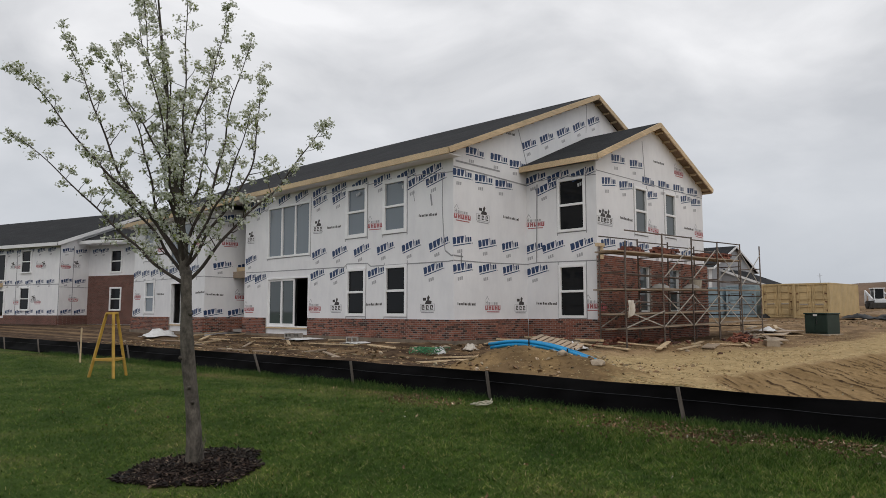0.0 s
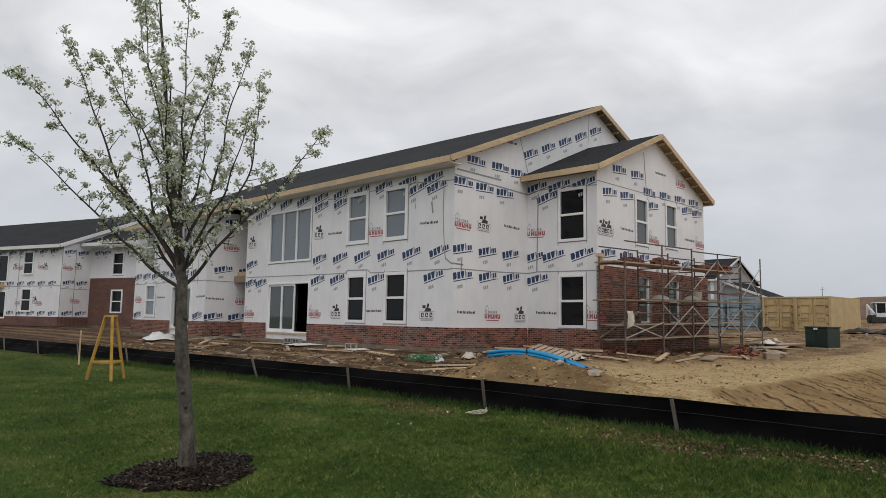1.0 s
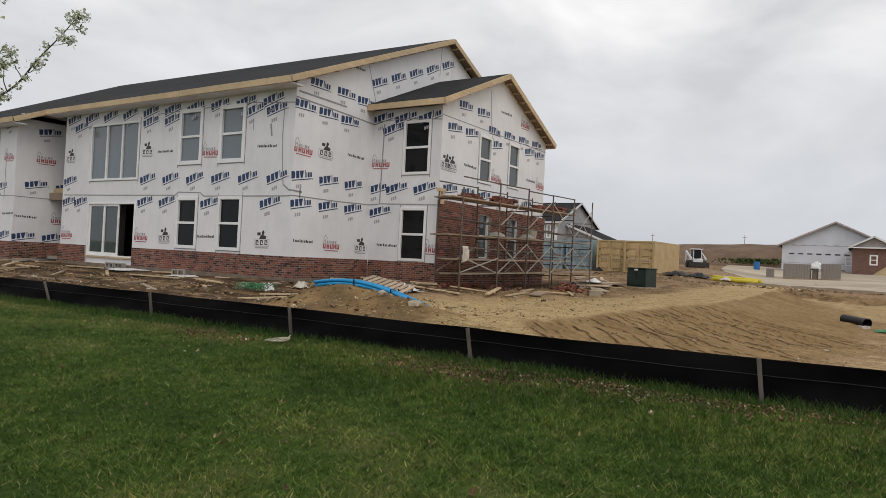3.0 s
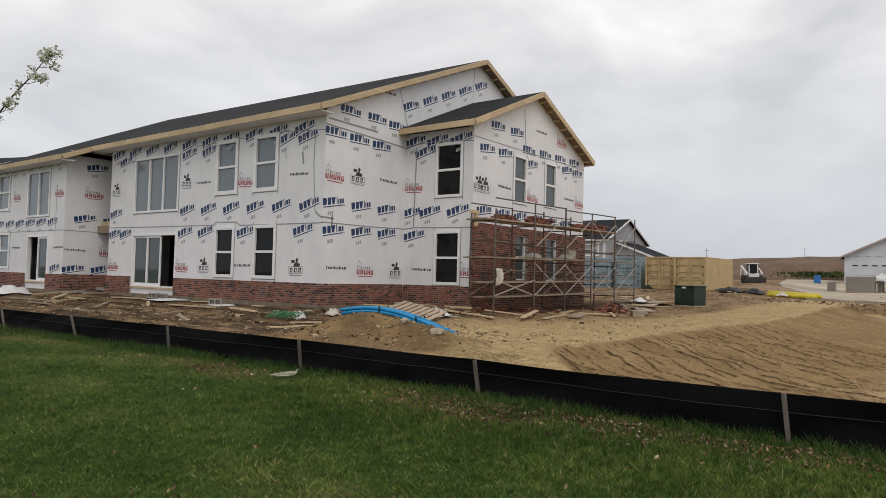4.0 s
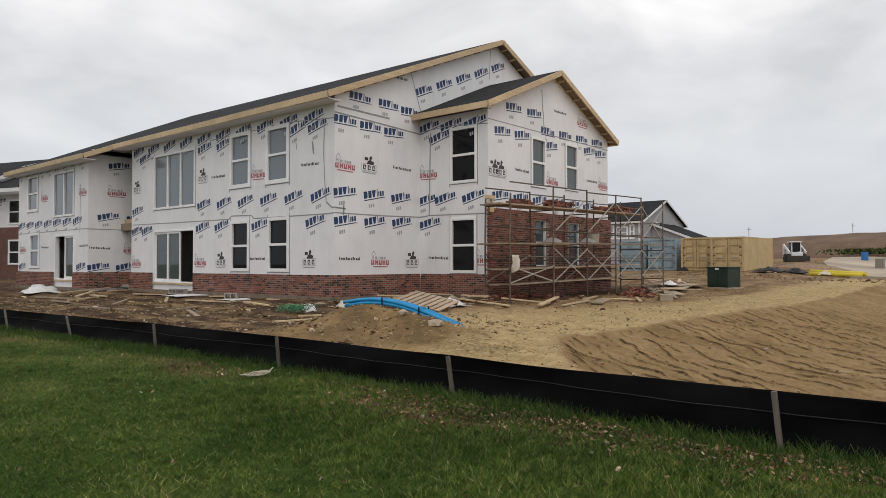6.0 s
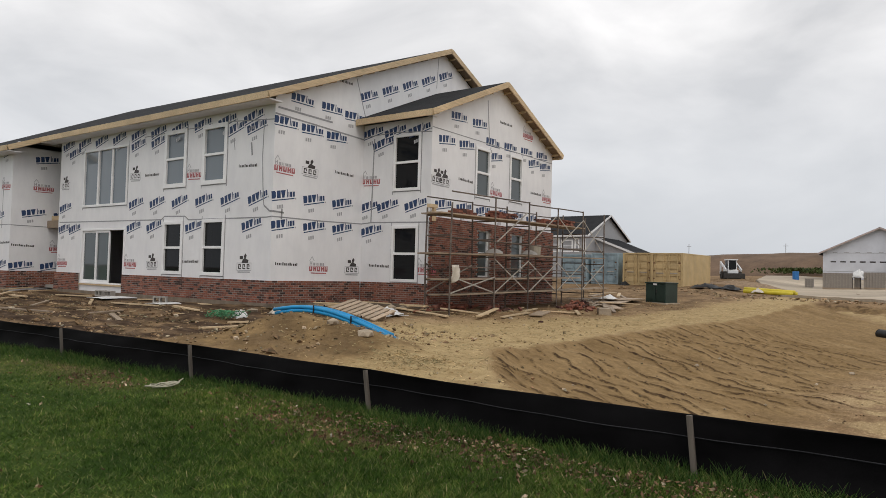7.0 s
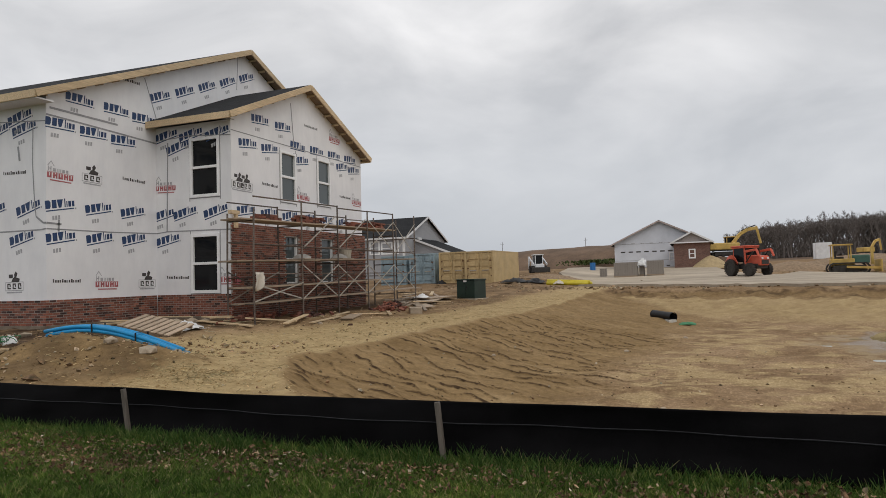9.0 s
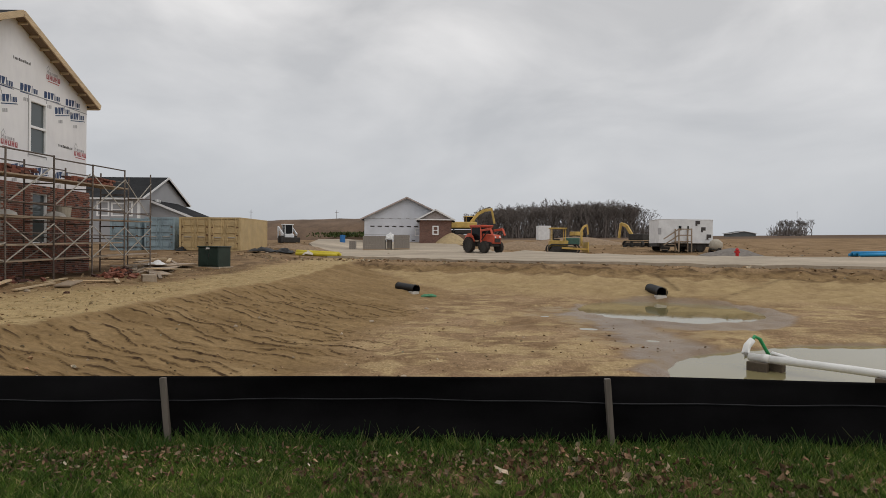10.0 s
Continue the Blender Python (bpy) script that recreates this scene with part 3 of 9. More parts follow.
for _ in range(3):
    bmesh.ops.subdivide_edges(bm, edges=bm.edges[:], cuts=1, use_grid_fill=True)
for v in bm.verts:
    v.co.z = float(land(v.co.x, v.co.y)) + 0.13
bmesh.ops.recalc_face_normals(bm, faces=bm.faces[:])
me = bpy.data.meshes.new("road")
bm.to_mesh(me)
bm.free()
if me.polygons[0].normal.z < 0:
    me.flip_normals()
me.materials.append(ROAD)
road = tagged(new("road", me), "pale dusty concrete street with a sharp slab edge", "road", kind="structure")
mod = road.modifiers.new("slab", "SOLIDIFY")
mod.thickness, mod.offset = 0.4, -1

# ---- turf blades on the near lawn ----
def blade_material(name, stops, through_light=0.0, patchy=1.0):
    m, n, l, b = nodes_of(name)
    geo = n.new("ShaderNodeNewGeometry")
    c = ramp_node(n, l, geo.outputs["Random Per Island"], stops).outputs["Color"]
    big = noise_node(n, l, 1.1, 6, 0.65)
    t = ramp_node(n, l, big.outputs["Fac"], [(0.36, tuple(1 - patchy * v for v in (0.40, 0.34, 0.40))), (0.7, tuple(1 + patchy * v for v in (0.40, 0.24, 0.18)))]).outputs["Color"]
    col = mix_node(n, l, 1.0, c, t, "MULTIPLY")
    tuft = noise_node(n, l, 13.0, 3, 0.6)
    u = ramp_node(n, l, tuft.outputs["Fac"], [(0.36, tuple(1 - patchy * v for v in (0.50, 0.42, 0.40))), (0.66, tuple(1 + patchy * v for v in (0.42, 0.34, 0.30)))]).outputs["Color"]
    col = mix_node(n, l, 1.0, col, u, "MULTIPLY")
    l.new(col, b.inputs["Base Color"])
    if through_light:
        tl = n.new("ShaderNodeBsdfTranslucent")
        ms = n.new("ShaderNodeMixShader")
        ms.inputs["Fac"].default_value = through_light
        l.new(col, tl.inputs["Color"])
        l.new(b.outputs["BSDF"], ms.inputs[1])
        l.new(tl.outputs["BSDF"], ms.inputs[2])
        l.new(ms.outputs["Shader"], n["Material Output"].inputs["Surface"])
    b.inputs["Roughness"].default_value = 0.6
    b.inputs["Specular IOR Level"].default_value = 0.08
    return m


GRASS = blade_material("grass_blade", [(0.0, (0.034, 0.080, 0.014)), (0.45, (0.088, 0.162, 0.028)), (0.80, (0.152, 0.212, 0.055)), (0.95, (0.25, 0.255, 0.10)), (1.0, (0.40, 0.36, 0.20))], 0.25)
# darker copy of the lawn blades, the fence foot's shade in its green
SHADE_GRASS = blade_material("fence_shade_grass", [(0.0, (0.024, 0.060, 0.015)), (0.6, (0.058, 0.118, 0.028)), (0.93, (0.110, 0.160, 0.046)), (1.0, (0.25, 0.23, 0.12))], 0.25, 0.6)


def blades(count, x_of, y_of, height, wide, lean, seed, keep=None):
    r = np.random.default_rng(seed)
    x, y = x_of(r, count), y_of(r, count)
    if keep is not None:
        k = keep(x, y, r)
        x, y = x[k], y[k]
    x = x + (np.interp(y, FENCE_Y, FENCE_X) - 5.95) * smooth01(2.5, 5.9, x)
    c = len(x)
    a = r.uniform(0, math.tau, c)
    clump = np.sin(9.1 * x + 3.0 * np.sin(4.3 * y)) * np.sin(8.3 * y + 2.6 * np.sin(5.1 * x))
    h = height * r.uniform(0.5, 1.25, c) * (1 + 0.35 * clump)
    w = wide * r.uniform(0.7, 1.3, c)
    dx, dy = np.cos(a), np.sin(a)
    la = r.uniform(0, math.tau, c)
    lo = h * lean * r.uniform(0.2, 1.2, c)
    z = land(x, y) - 0.005
    root = np.stack([x, y, z], 1)
    side = np.stack([dx * w, dy * w, 0 * w], 1)
    tip = root + np.stack([np.cos(la) * lo, np.sin(la) * lo, h], 1)
    v = np.stack([root - side, root + side, tip + side * 0.22, tip - side * 0.22], 1).reshape(-1, 3)
    i = np.arange(c)[:, None] * 4
    me = bpy.data.meshes.new("grass")
    me.from_pydata(v.tolist(), [], (i + [0, 1, 2, 3]).tolist())
    return me


def lawn_x(r, c):
    return 5.9 - 7.4 * r.beta(1.1, 1.5, c)


def lawn_y(r, c):
    return r.uniform(-7.5, 22, c)


def off_mulch(x, y, r):
    near = 1.0 / (1.0 + (np.hypot(x - 0.9, y + 2.6) / 6.5) ** 2)
    return (np.hypot(x - 1.56, (y - 3.22)) > 0.57 + 0.07 * np.sin(9 * np.arctan2(y - 3.22, x - 1.56))) & (r.uniform(0, 1, len(x)) < near)


def thinned(x, y, r):
    """Less grass in the trampled, leaf-strewn band a pace from the fence."""
    band = np.exp(-((x - 5.25 + 0.18 * np.sin(1.9 * y) + 0.1 * np.sin(4.7 * y)) / 0.28) ** 2) * (0.55 + 0.45 * np.sin(1.3 * y + 0.8))
    return r.uniform(0, 1, len(x)) > 0.85 * band


me = blades(1000000, lawn_x, lawn_y, 0.028, 0.0042, 1.7, 3, off_mulch)
me.materials.append(GRASS)
strip = blades(120000, lambda r, c: 5.95 - 2.3 * r.beta(1.0, 1.6, c), lambda r, c: r.uniform(-8.5, 3.0, c), 0.045, 0.0034, 1.2, 4, thinned)
strip.materials.append(GRASS)
tagged(new("verge_grass", strip), "thicker green grass near the foot of the fence", "grass", kind="stuff")
tagged(new("lawn_grass", me), "short green lawn grass with a few straw-pale blades", "grass", kind="stuff")
me = blades(40000, lambda r, c: 5.93 - np.abs(r.normal(0, 0.22, c)), lambda r, c: r.uniform(-9, 20, c), 0.085, 0.0036, 1.0, 5,
            lambda x, y, r: r.uniform(0, 1, len(x)) < 0.35 + 0.65 * (np.sin(y * 2.1) + np.sin(y * 0.83 + 2) > 0.1))
me.materials.append(SHADE_GRASS)
tagged(new("long_grass", me), "longer uncut grass along the foot of the black fence", "grass", kind="stuff")

LEAF_DRY = blade_material("dry_leaf", [(0.0, (0.070, 0.042, 0.028)), (0.45, (0.165, 0.102, 0.064)), (0.85, (0.28, 0.195, 0.128)), (0.97, (0.38, 0.31, 0.22)), (1.0, (0.58, 0.52, 0.44))])


def fence_at(y):
    return float(np.interp(y, FENCE_Y, FENCE_X))


def dry_leaves():
    r = np.random.default_rng(11)
    s = Shape()
    for i in range(3600):
        if i < 3300:
            y = r.uniform(-8.5, 5.0)
            x = fence_at(y) - 0.72 - 0.18 * math.sin(1.9 * y) - 0.1 * math.sin(4.7 * y) + r.normal(0, 0.27)
            if x > fence_at(y) - 0.06 or r.random() > 0.45 + 0.55 * math.sin(1.3 * y + 0.8) + 0.25 * math.sin(5.3 * y):
                continue
        else:
            x, y = r.uniform(1.5, 5.6), r.uniform(-7, 9)
        e = r.uniform(0.009, 0.028) * (1.25 if y < -4 else 1.0)
        mm = Matrix.Translation(lay(x, y, r.uniform(0.008, 0.042))) @ Euler((r.normal(0, 0.7), r.normal(0, 0.7), r.uniform(0, 6.28))).to_matrix().to_4x4()
        s.add([mm @ Vector(p) for p in ((-e, 0, 0.1 * e), (-0.5 * e, -0.38 * e, 0.55 * e), (0.35 * e, -0.5 * e, 0.2 * e), (e, 0.1 * e, 0.7 * e), (0.3 * e, 0.5 * e, 0.05 * e), (-0.45 * e, 0.42 * e, 0.4 * e), (0, 0, 0))], [(6, 0, 1), (6, 1, 2), (6, 2, 3), (6, 3, 4), (6, 4, 5), (6, 5, 0)])
    for i in range(2600):
        y = r.normal(-1.2, 1.9)
        x = fence_at(y) - 0.30 - abs(r.normal(0, 0.28)) - 0.05 * math.sin(3 * y)
        e = r.uniform(0.007, 0.021)
        mm = Matrix.Translation(lay(x, y, r.uniform(0.015, 0.05))) @ Euler((r.normal(0, 0.6), r.normal(0, 0.6), r.uniform(0, 6.28))).to_matrix().to_4x4()
        s.add([mm @ Vector(p) for p in ((-e, 0, 0.1 * e), (-0.4 * e, -0.5 * e, 0.35 * e), (e, 0.1 * e, 0.4 * e), (0.2 * e, 0.5 * e, 0.05 * e))], [(0, 1, 2), (0, 2, 3)])
    return s.done("dry_leaves", LEAF_DRY)


tagged(dry_leaves(), "scattered dry brown leaves lying in the grass", "leaves", kind="stuff")

# ---- black silt fence on stakes ----
SEAM = plain("grey_seam", (0.030, 0.030, 0.033), 0.7, spec=0.15)


def silt_fence():
    top = thing("silt_fence", "black plastic silt fence sagging between grey wooden stakes", "fence")
    posts = [-13.8, -10.9, -7.85, -4.66, -1.99, 1.08, 3.93, 6.92, 9.8, 12.5, 15.4, 18.3, 21.2, 24.1, 27.5, 31, 35]
    s = Shape()
    ys = np.arange(-16, 38, 0.09)
    rows = [0.0, 0.05, 0.14, 0.24, 0.33, 0.375, 0.39]
    r = random.Random(4)
    ph = [r.uniform(0, 6) for _ in range(6)]
    grid = []
    for y in ys:
        gap = min(abs(y - p) for p in posts)
        sag = 0.008 * (1 - math.exp(-gap * 1.6)) + 0.003 * math.sin(3.1 * y + ph[0])
        base = float(land(5.9, y)) - 0.03
        for h in rows:
            f = h / 0.39
            belly = 0.045 * math.sin(math.pi * f) * math.sin(1.7 * y + ph[1]) + 0.022 * math.sin(7.3 * y + 9 * f + ph[2]) * f * (1 - f) * 3
            fold = 0.018 * math.exp(-((f - 0.62) / 0.06) ** 2)
            grid.append((fence_at(y) + 0.02 + belly - fold + 0.07 * (1 - f) ** 3 * -1, y, base + h * (1 - sag / 0.39 * f) + 0.03))
    w = len(rows)
    faces = [(i * w + j, (i + 1) * w + j, (i + 1) * w + j + 1, i * w + j + 1) for i in range(len(ys) - 1) for j in range(w - 1)]
    s.add(grid, faces)
    fab = s.done("fabric", FABRIC, top, smooth=True)
    mod = fab.modifiers.new("thickness", "SOLIDIFY")
    mod.thickness = 0.003
    # pale stitched seam along the upper third
    seam, w2 = Shape(), []
    for y in ys[::2]:
        base = float(land(5.9, y)) - 0.03
        f = 0.64
        belly = 0.045 * math.sin(math.pi * f) * math.sin(1.7 * y + ph[1]) + 0.022 * math.sin(7.3 * y + 9 * f + ph[2]) * f * (1 - f) * 3
        w2.append(Vector((fence_at(y) - 0.012 + belly, y, base + 0.03 + 0.245)))
    seam.tube(w2, 0.004, 4)
    seam.done("seam", SEAM, top)
    for i, y in enumerate(posts):
        lean = r.uniform(-0.03, 0.10)
        x = fence_at(y) - 0.085
        z = float(land(5.8, y))
        tilt = 0.03 if y < -3 else 0.05 if y < 0 else 0.09 if y < 5 else 0.12 if y < 9 else 0.3
        Shape().beam((x - 0.01, y - tilt * 1.15, z - 0.12), (x + 0.01 + lean * 0.1, y, z + 0.395), 0.035, 0.035, (1, 0, 0)).done("stake", STAKE, top, bevel=0.004)
    return top


silt_fence()

# ---- apartment house under construction ----
X0, Y0, X1, Y1, X2 = 14.5, 12.38, 18.38, 9.48, 26.78
BASE, BRICK_TOP, BAND, EAVE = 0.80, 1.47, 3.34, 6.70
XB = 31.0
HOUSE = thing("apartment_house", "two-storey apartment house under construction in printed white house wrap", "building")


def frame_of(origin, normal):
    w = Vector(normal)
    u = Vector((0, 0, 1)).cross(w)
    return basis(origin, u, (0, 0, 1), w)


def walled(s, m, u0, u1, v0, v1, holes, thick=0.2):
    """A wall sheet with thickness, cut by holes (u0, u1, v0, v1); its outer face lies in the plane of m."""
    us = sorted({u0, u1, *[h[0] for h in holes], *[h[1] for h in holes]})
    vs = sorted({v0, v1, *[h[2] for h in holes], *[h[3] for h in holes]})
    us = [u for u in us if u0 <= u <= u1]
    vs = [v for v in vs if v0 <= v <= v1]
    full = {}
    for i in range(len(us) - 1):
        for j in range(len(vs) - 1):
            mu, mv = (us[i] + us[i + 1]) / 2, (vs[j] + vs[j + 1]) / 2
            full[i, j] = not any(h[0] < mu < h[1] and h[2] < mv < h[3] for h in holes)
    n = len(vs)
    pts = [m @ Vector((u, v, w)) for w in (0, -thick) for u in us for v in vs]
    back = len(us) * n
    faces = []
    for (i, j), solid in full.items():
        if not solid:
            continue
        a, b2, c, d = i * n + j, (i + 1) * n + j, (i + 1) * n + j + 1, i * n + j + 1
        faces += [(a, b2, c, d), (d + back, c + back, b2 + back, a + back)]
        for near, p, q in (((i, j - 1), a, b2), ((i + 1, j), b2, c), ((i, j + 1), c, d), ((i - 1, j), d, a)):
            if not full.get(near):
                faces.append((q, p, p + back, q + back))
    used = sorted({k for f in faces for k in f})
    to = {k: i for i, k in enumerate(used)}
    s.add([pts[k] for k in used], [tuple(to[k] for k in f) for f in faces])


def window(parent, m, u0, u1, v0, v1, glass, sashes=2, trim=0.10, name="window", columns=1, label=""):
    """A vinyl window in an opening: frame, trim, mullions and panes."""
    w = new(name)
    w.parent = parent
    w.empty_display_size = 0.1
    tagged(w, label or "white vinyl window with plain glass")
    s = Shape()
    for a, b2, c, d in ((u0, u0 + trim, v0, v1), (u1 - trim, u1, v0, v1), (u0 + trim, u1 - trim, v0, v0 + trim), (u0 + trim, u1 - trim, v1 - trim, v1)):
        s.box((a, c, -0.10), (b2, d, 0.035), m)
    s.done("window_frame", VINYL, w, bevel=0.006)
    if parent.name == "apartment_house":
        s, e = Shape(), 0.028
        for a, b2, c, d in ((u0 - e, u0, v0 - 0.1, v1 + 0.1), (u1, u1 + e, v0 - 0.09, v1 + 0.12), (u0, u1, v0 - e, v0)):
            s.box((a, c, 0.001), (b2, d, 0.005), m)
        s.done("flashing_tape", TAPE, w)
    a, b2, c, d = u0 + trim, u1 - trim, v0 + trim, v1 - trim
    s = Shape()
    t = 0.045
    for k in range(1, columns):
        x = a + (b2 - a) * k / columns
        s.box((x - t, c, -0.06), (x + t, d, 0.02), m)
    if sashes == 2 and columns == 1:
        y = (c + d) / 2
        s.box((a, y - 0.04, -0.05), (b2, y + 0.04, 0.022), m)
    if s.v:
        s.done("mullion", VINYL, w, bevel=0.004)
    spots = [(a + (b2 - a) * k / columns, a + (b2 - a) * (k + 1) / columns, c, d) for k in range(columns)]
    if sashes == 2 and columns == 1:
        spots = [(a, b2, c, (c + d) / 2), (a, b2, (c + d) / 2, d)]
    for i, (p, q, e, f) in enumerate(spots):
        back = -0.045 if i % 2 else -0.03
        pane = Shape().box((p, e, back - 0.008), (q, f, back), m).done("pane", glass, w)
        pane.visible_shadow = False
    return w


def two_tone(name, groups):
    """One mesh from (shape, material) pairs."""
    v, f, idx = [], [], []
    me = bpy.data.meshes.new(name)
    for k, (s, mat) in enumerate(groups):
        o = len(v)
        v += s.v
        f += [tuple(i + o for i in q) for q in s.f]
        idx += [k] * len(s.f)
        me.materials.append(mat)
    me.from_pydata(v, [], f)
    me.polygons.foreach_set("material_index", idx)
    me.update()
    return me


def slab(s, u0, u1, v0, v1, shear=0.0):
    s.add([(u0 + shear * v0, v0, 0), (u1 + shear * v0, v0, 0), (u1 + shear * v1, v1, 0), (u0 + shear * v1, v1, 0)], [(0, 1, 2, 3)])


def mark_blue():
    """Three bold slanted blocks, thin bars after them, a line below and a small grey row under it."""
    s, g = Shape(), Shape()
    sh = 0.10
    lo, hi = -0.075, 0.115
    s.add([(-0.445, lo, 0), (-0.335, lo, 0), (-0.305, lo + 0.04, 0), (-0.290, hi - 0.05, 0), (-0.315, hi, 0), (-0.43, hi, 0)], [tuple(range(6))])
    slab(s, -0.265, -0.145, lo, hi, sh)
    s.add([(-0.10, lo, 0), (-0.03, lo, 0), (0.04, hi, 0), (-0.12, hi, 0)], [(0, 1, 2, 3)])
    for a, wd, top in ((0.065, 0.028, 0.125), (0.118, 0.028, 0.06), (0.170, 0.075, 0.058), (0.268, 0.065, 0.055)):
        slab(s, a, a + wd, lo, top, sh)
    slab(s, -0.43, 0.32, -0.135, -0.108, sh)
    slab(g, 0.34, 0.38, -0.15, -0.11, sh)
    for k in range(3):
        slab(g, -0.28 + 0.075 * k, -0.225 + 0.075 * k, -0.34, -0.245, sh)
    t = Matrix.Rotation(radians(11), 4, "Z") @ Matrix.Scale(1.17, 4)
    for q in (s, g):
        q.v = [tuple(t @ Vector(p)) for p in q.v]
    return two_tone("printed_mark", [(s, INK_BLUE), (g, INK_GREY)])


def mark_homes():
    """A small roof outline over a grey row, with a bold red row and a red line below."""
    s, r = Shape(), Shape()
    s.add([(-0.33, 0.12, 0), (-0.24, 0.24, 0), (-0.15, 0.12, 0), (-0.172, 0.12, 0), (-0.24, 0.21, 0), (-0.308, 0.12, 0)], [(0, 5, 4, 1), (1, 4, 3, 2)])
    for a, wd, top in ((-0.31, 0.022, 0.11), (-0.25, 0.022, 0.11), (-0.19, 0.07, 0.075), (-0.095, 0.02, 0.075), (-0.05, 0.02, 0.075), (-0.005, 0.02, 0.075), (0.04, 0.07, 0.075), (0.135, 0.06, 0.075)):
        slab(s, a, a + wd, 0.005, top)
    slab(s, -0.29, -0.25, 0.05, 0.07)
    for k, a in enumerate((-0.33, -0.185, -0.05, 0.085, 0.215)):
        slab(r, a, a + 0.045, -0.145, -0.025)
        slab(r, a + 0.07, a + 0.11, -0.145, -0.025)
        slab(r, a + 0.045, a + 0.07, -0.145 + 0.05 * (k % 2), -0.105 + 0.05 * (k % 2))
    slab(r, -0.33, 0.33, -0.018, -0.008)
    slab(r, -0.26, 0.28, -0.205, -0.178)
    for q in (s, r):
        q.v = [tuple(1.22 * c for c in p) for p in q.v]
    return two_tone("printed_mark", [(s, INK_GREY), (r, INK_RED)])


def mark_crest():
    """A boxed row of three blocks with a dark seated shape on top."""
    s, g = Shape(), Shape()
    for u0, u1, v0, v1 in ((-0.28, 0.28, -0.165, -0.150), (-0.28, -0.10, 0.02, 0.032), (0.14, 0.28, 0.02, 0.032), (-0.28, -0.268, -0.15, 0.02), (0.268, 0.28, -0.15, 0.02)):
        slab(g, u0, u1, v0, v1)
    for a in (-0.22, -0.055, 0.11):
        slab(s, a, a + 0.035, -0.125, 0.0)
        slab(s, a + 0.035, a + 0.10, -0.028, 0.0)
        slab(s, a + 0.035, a + 0.11, -0.125, -0.098)
        slab(s, a + 0.07, a + 0.105, -0.075, -0.028)
    s.add([(-0.10, 0.025, 0), (0.15, 0.025, 0), (0.17, 0.10, 0), (0.06, 0.13, 0), (0.10, 0.21, 0), (0.045, 0.265, 0), (-0.005, 0.20, 0), (0.0, 0.14, 0), (-0.05, 0.11, 0)], [tuple(range(9))])
    slab(s, -0.17, -0.045, 0.12, 0.20)
    slab(g, -0.24, 0.24, -0.215, -0.185)
    for q in (s, g):
        q.v = [tuple(1.22 * c for c in p) for p in q.v]
    return two_tone("printed_mark", [(s, INK_BLACK), (g, INK_GREY)])


def mark_line():
    g = Shape()
    a = -0.38
    for k in range(13):
        wd = 0.03 + 0.018 * ((k * 7) % 3) / 2
        slab(g, a, a + wd, -0.03, 0.03 if k % 4 else 0.05)
        a += 0.06
    g.v = [tuple(1.15 * c for c in p) for p in g.v]
    return two_tone("printed_mark", [(g, INK_BLACK)])


MARK_BLUE, MARK_HOMES, MARK_CREST, MARK_LINE = mark_blue(), mark_homes(), mark_crest(), mark_line()


def printed(wall, me, m, u, v, seed=0):
    ob = new("printed_mark", me)
    ob.parent = wall
    ob.matrix_world = m @ Matrix.Translation((u, v, 0.004)) @ Matrix.Rotation(radians(((seed * 37) % 7 - 3) * 0.6), 4, "Z")
    return ob


def print_rows(wall, m, u0, u1, rows, logos, holes, shift=0.0, limit=None):
    """Rows of marks on a wall of wrap, left out where a window stands."""
    def free(u, v, hw, hh):
        return all(u + hw < h[0] - 0.02 or u - hw > h[1] + 0.02 or v + hh < h[2] or v - hh > h[3] for h in holes) and (limit is None or limit(u, v))
    k = 0
    for v, step, off in rows:
        u = u0 + off
        while u < u1 - 0.3:
            k += 1
            if u > u0 + 0.40 and free(u, v, 0.34, 0.10):
                printed(wall, MARK_BLUE, m, u, v, k)
            u += step
    cycle = [MARK_LINE, MARK_HOMES, MARK_CREST]
    for v, start, off in logos:
        u, j = u0 + off, start
        while u < u1 - 0.25:
            k += 1
            if u > u0 + 0.3 and free(u, v, 0.32, 0.18):
                printed(wall, cycle[j % 3], m, u, v, k)
            u += 1.42
            j += 1


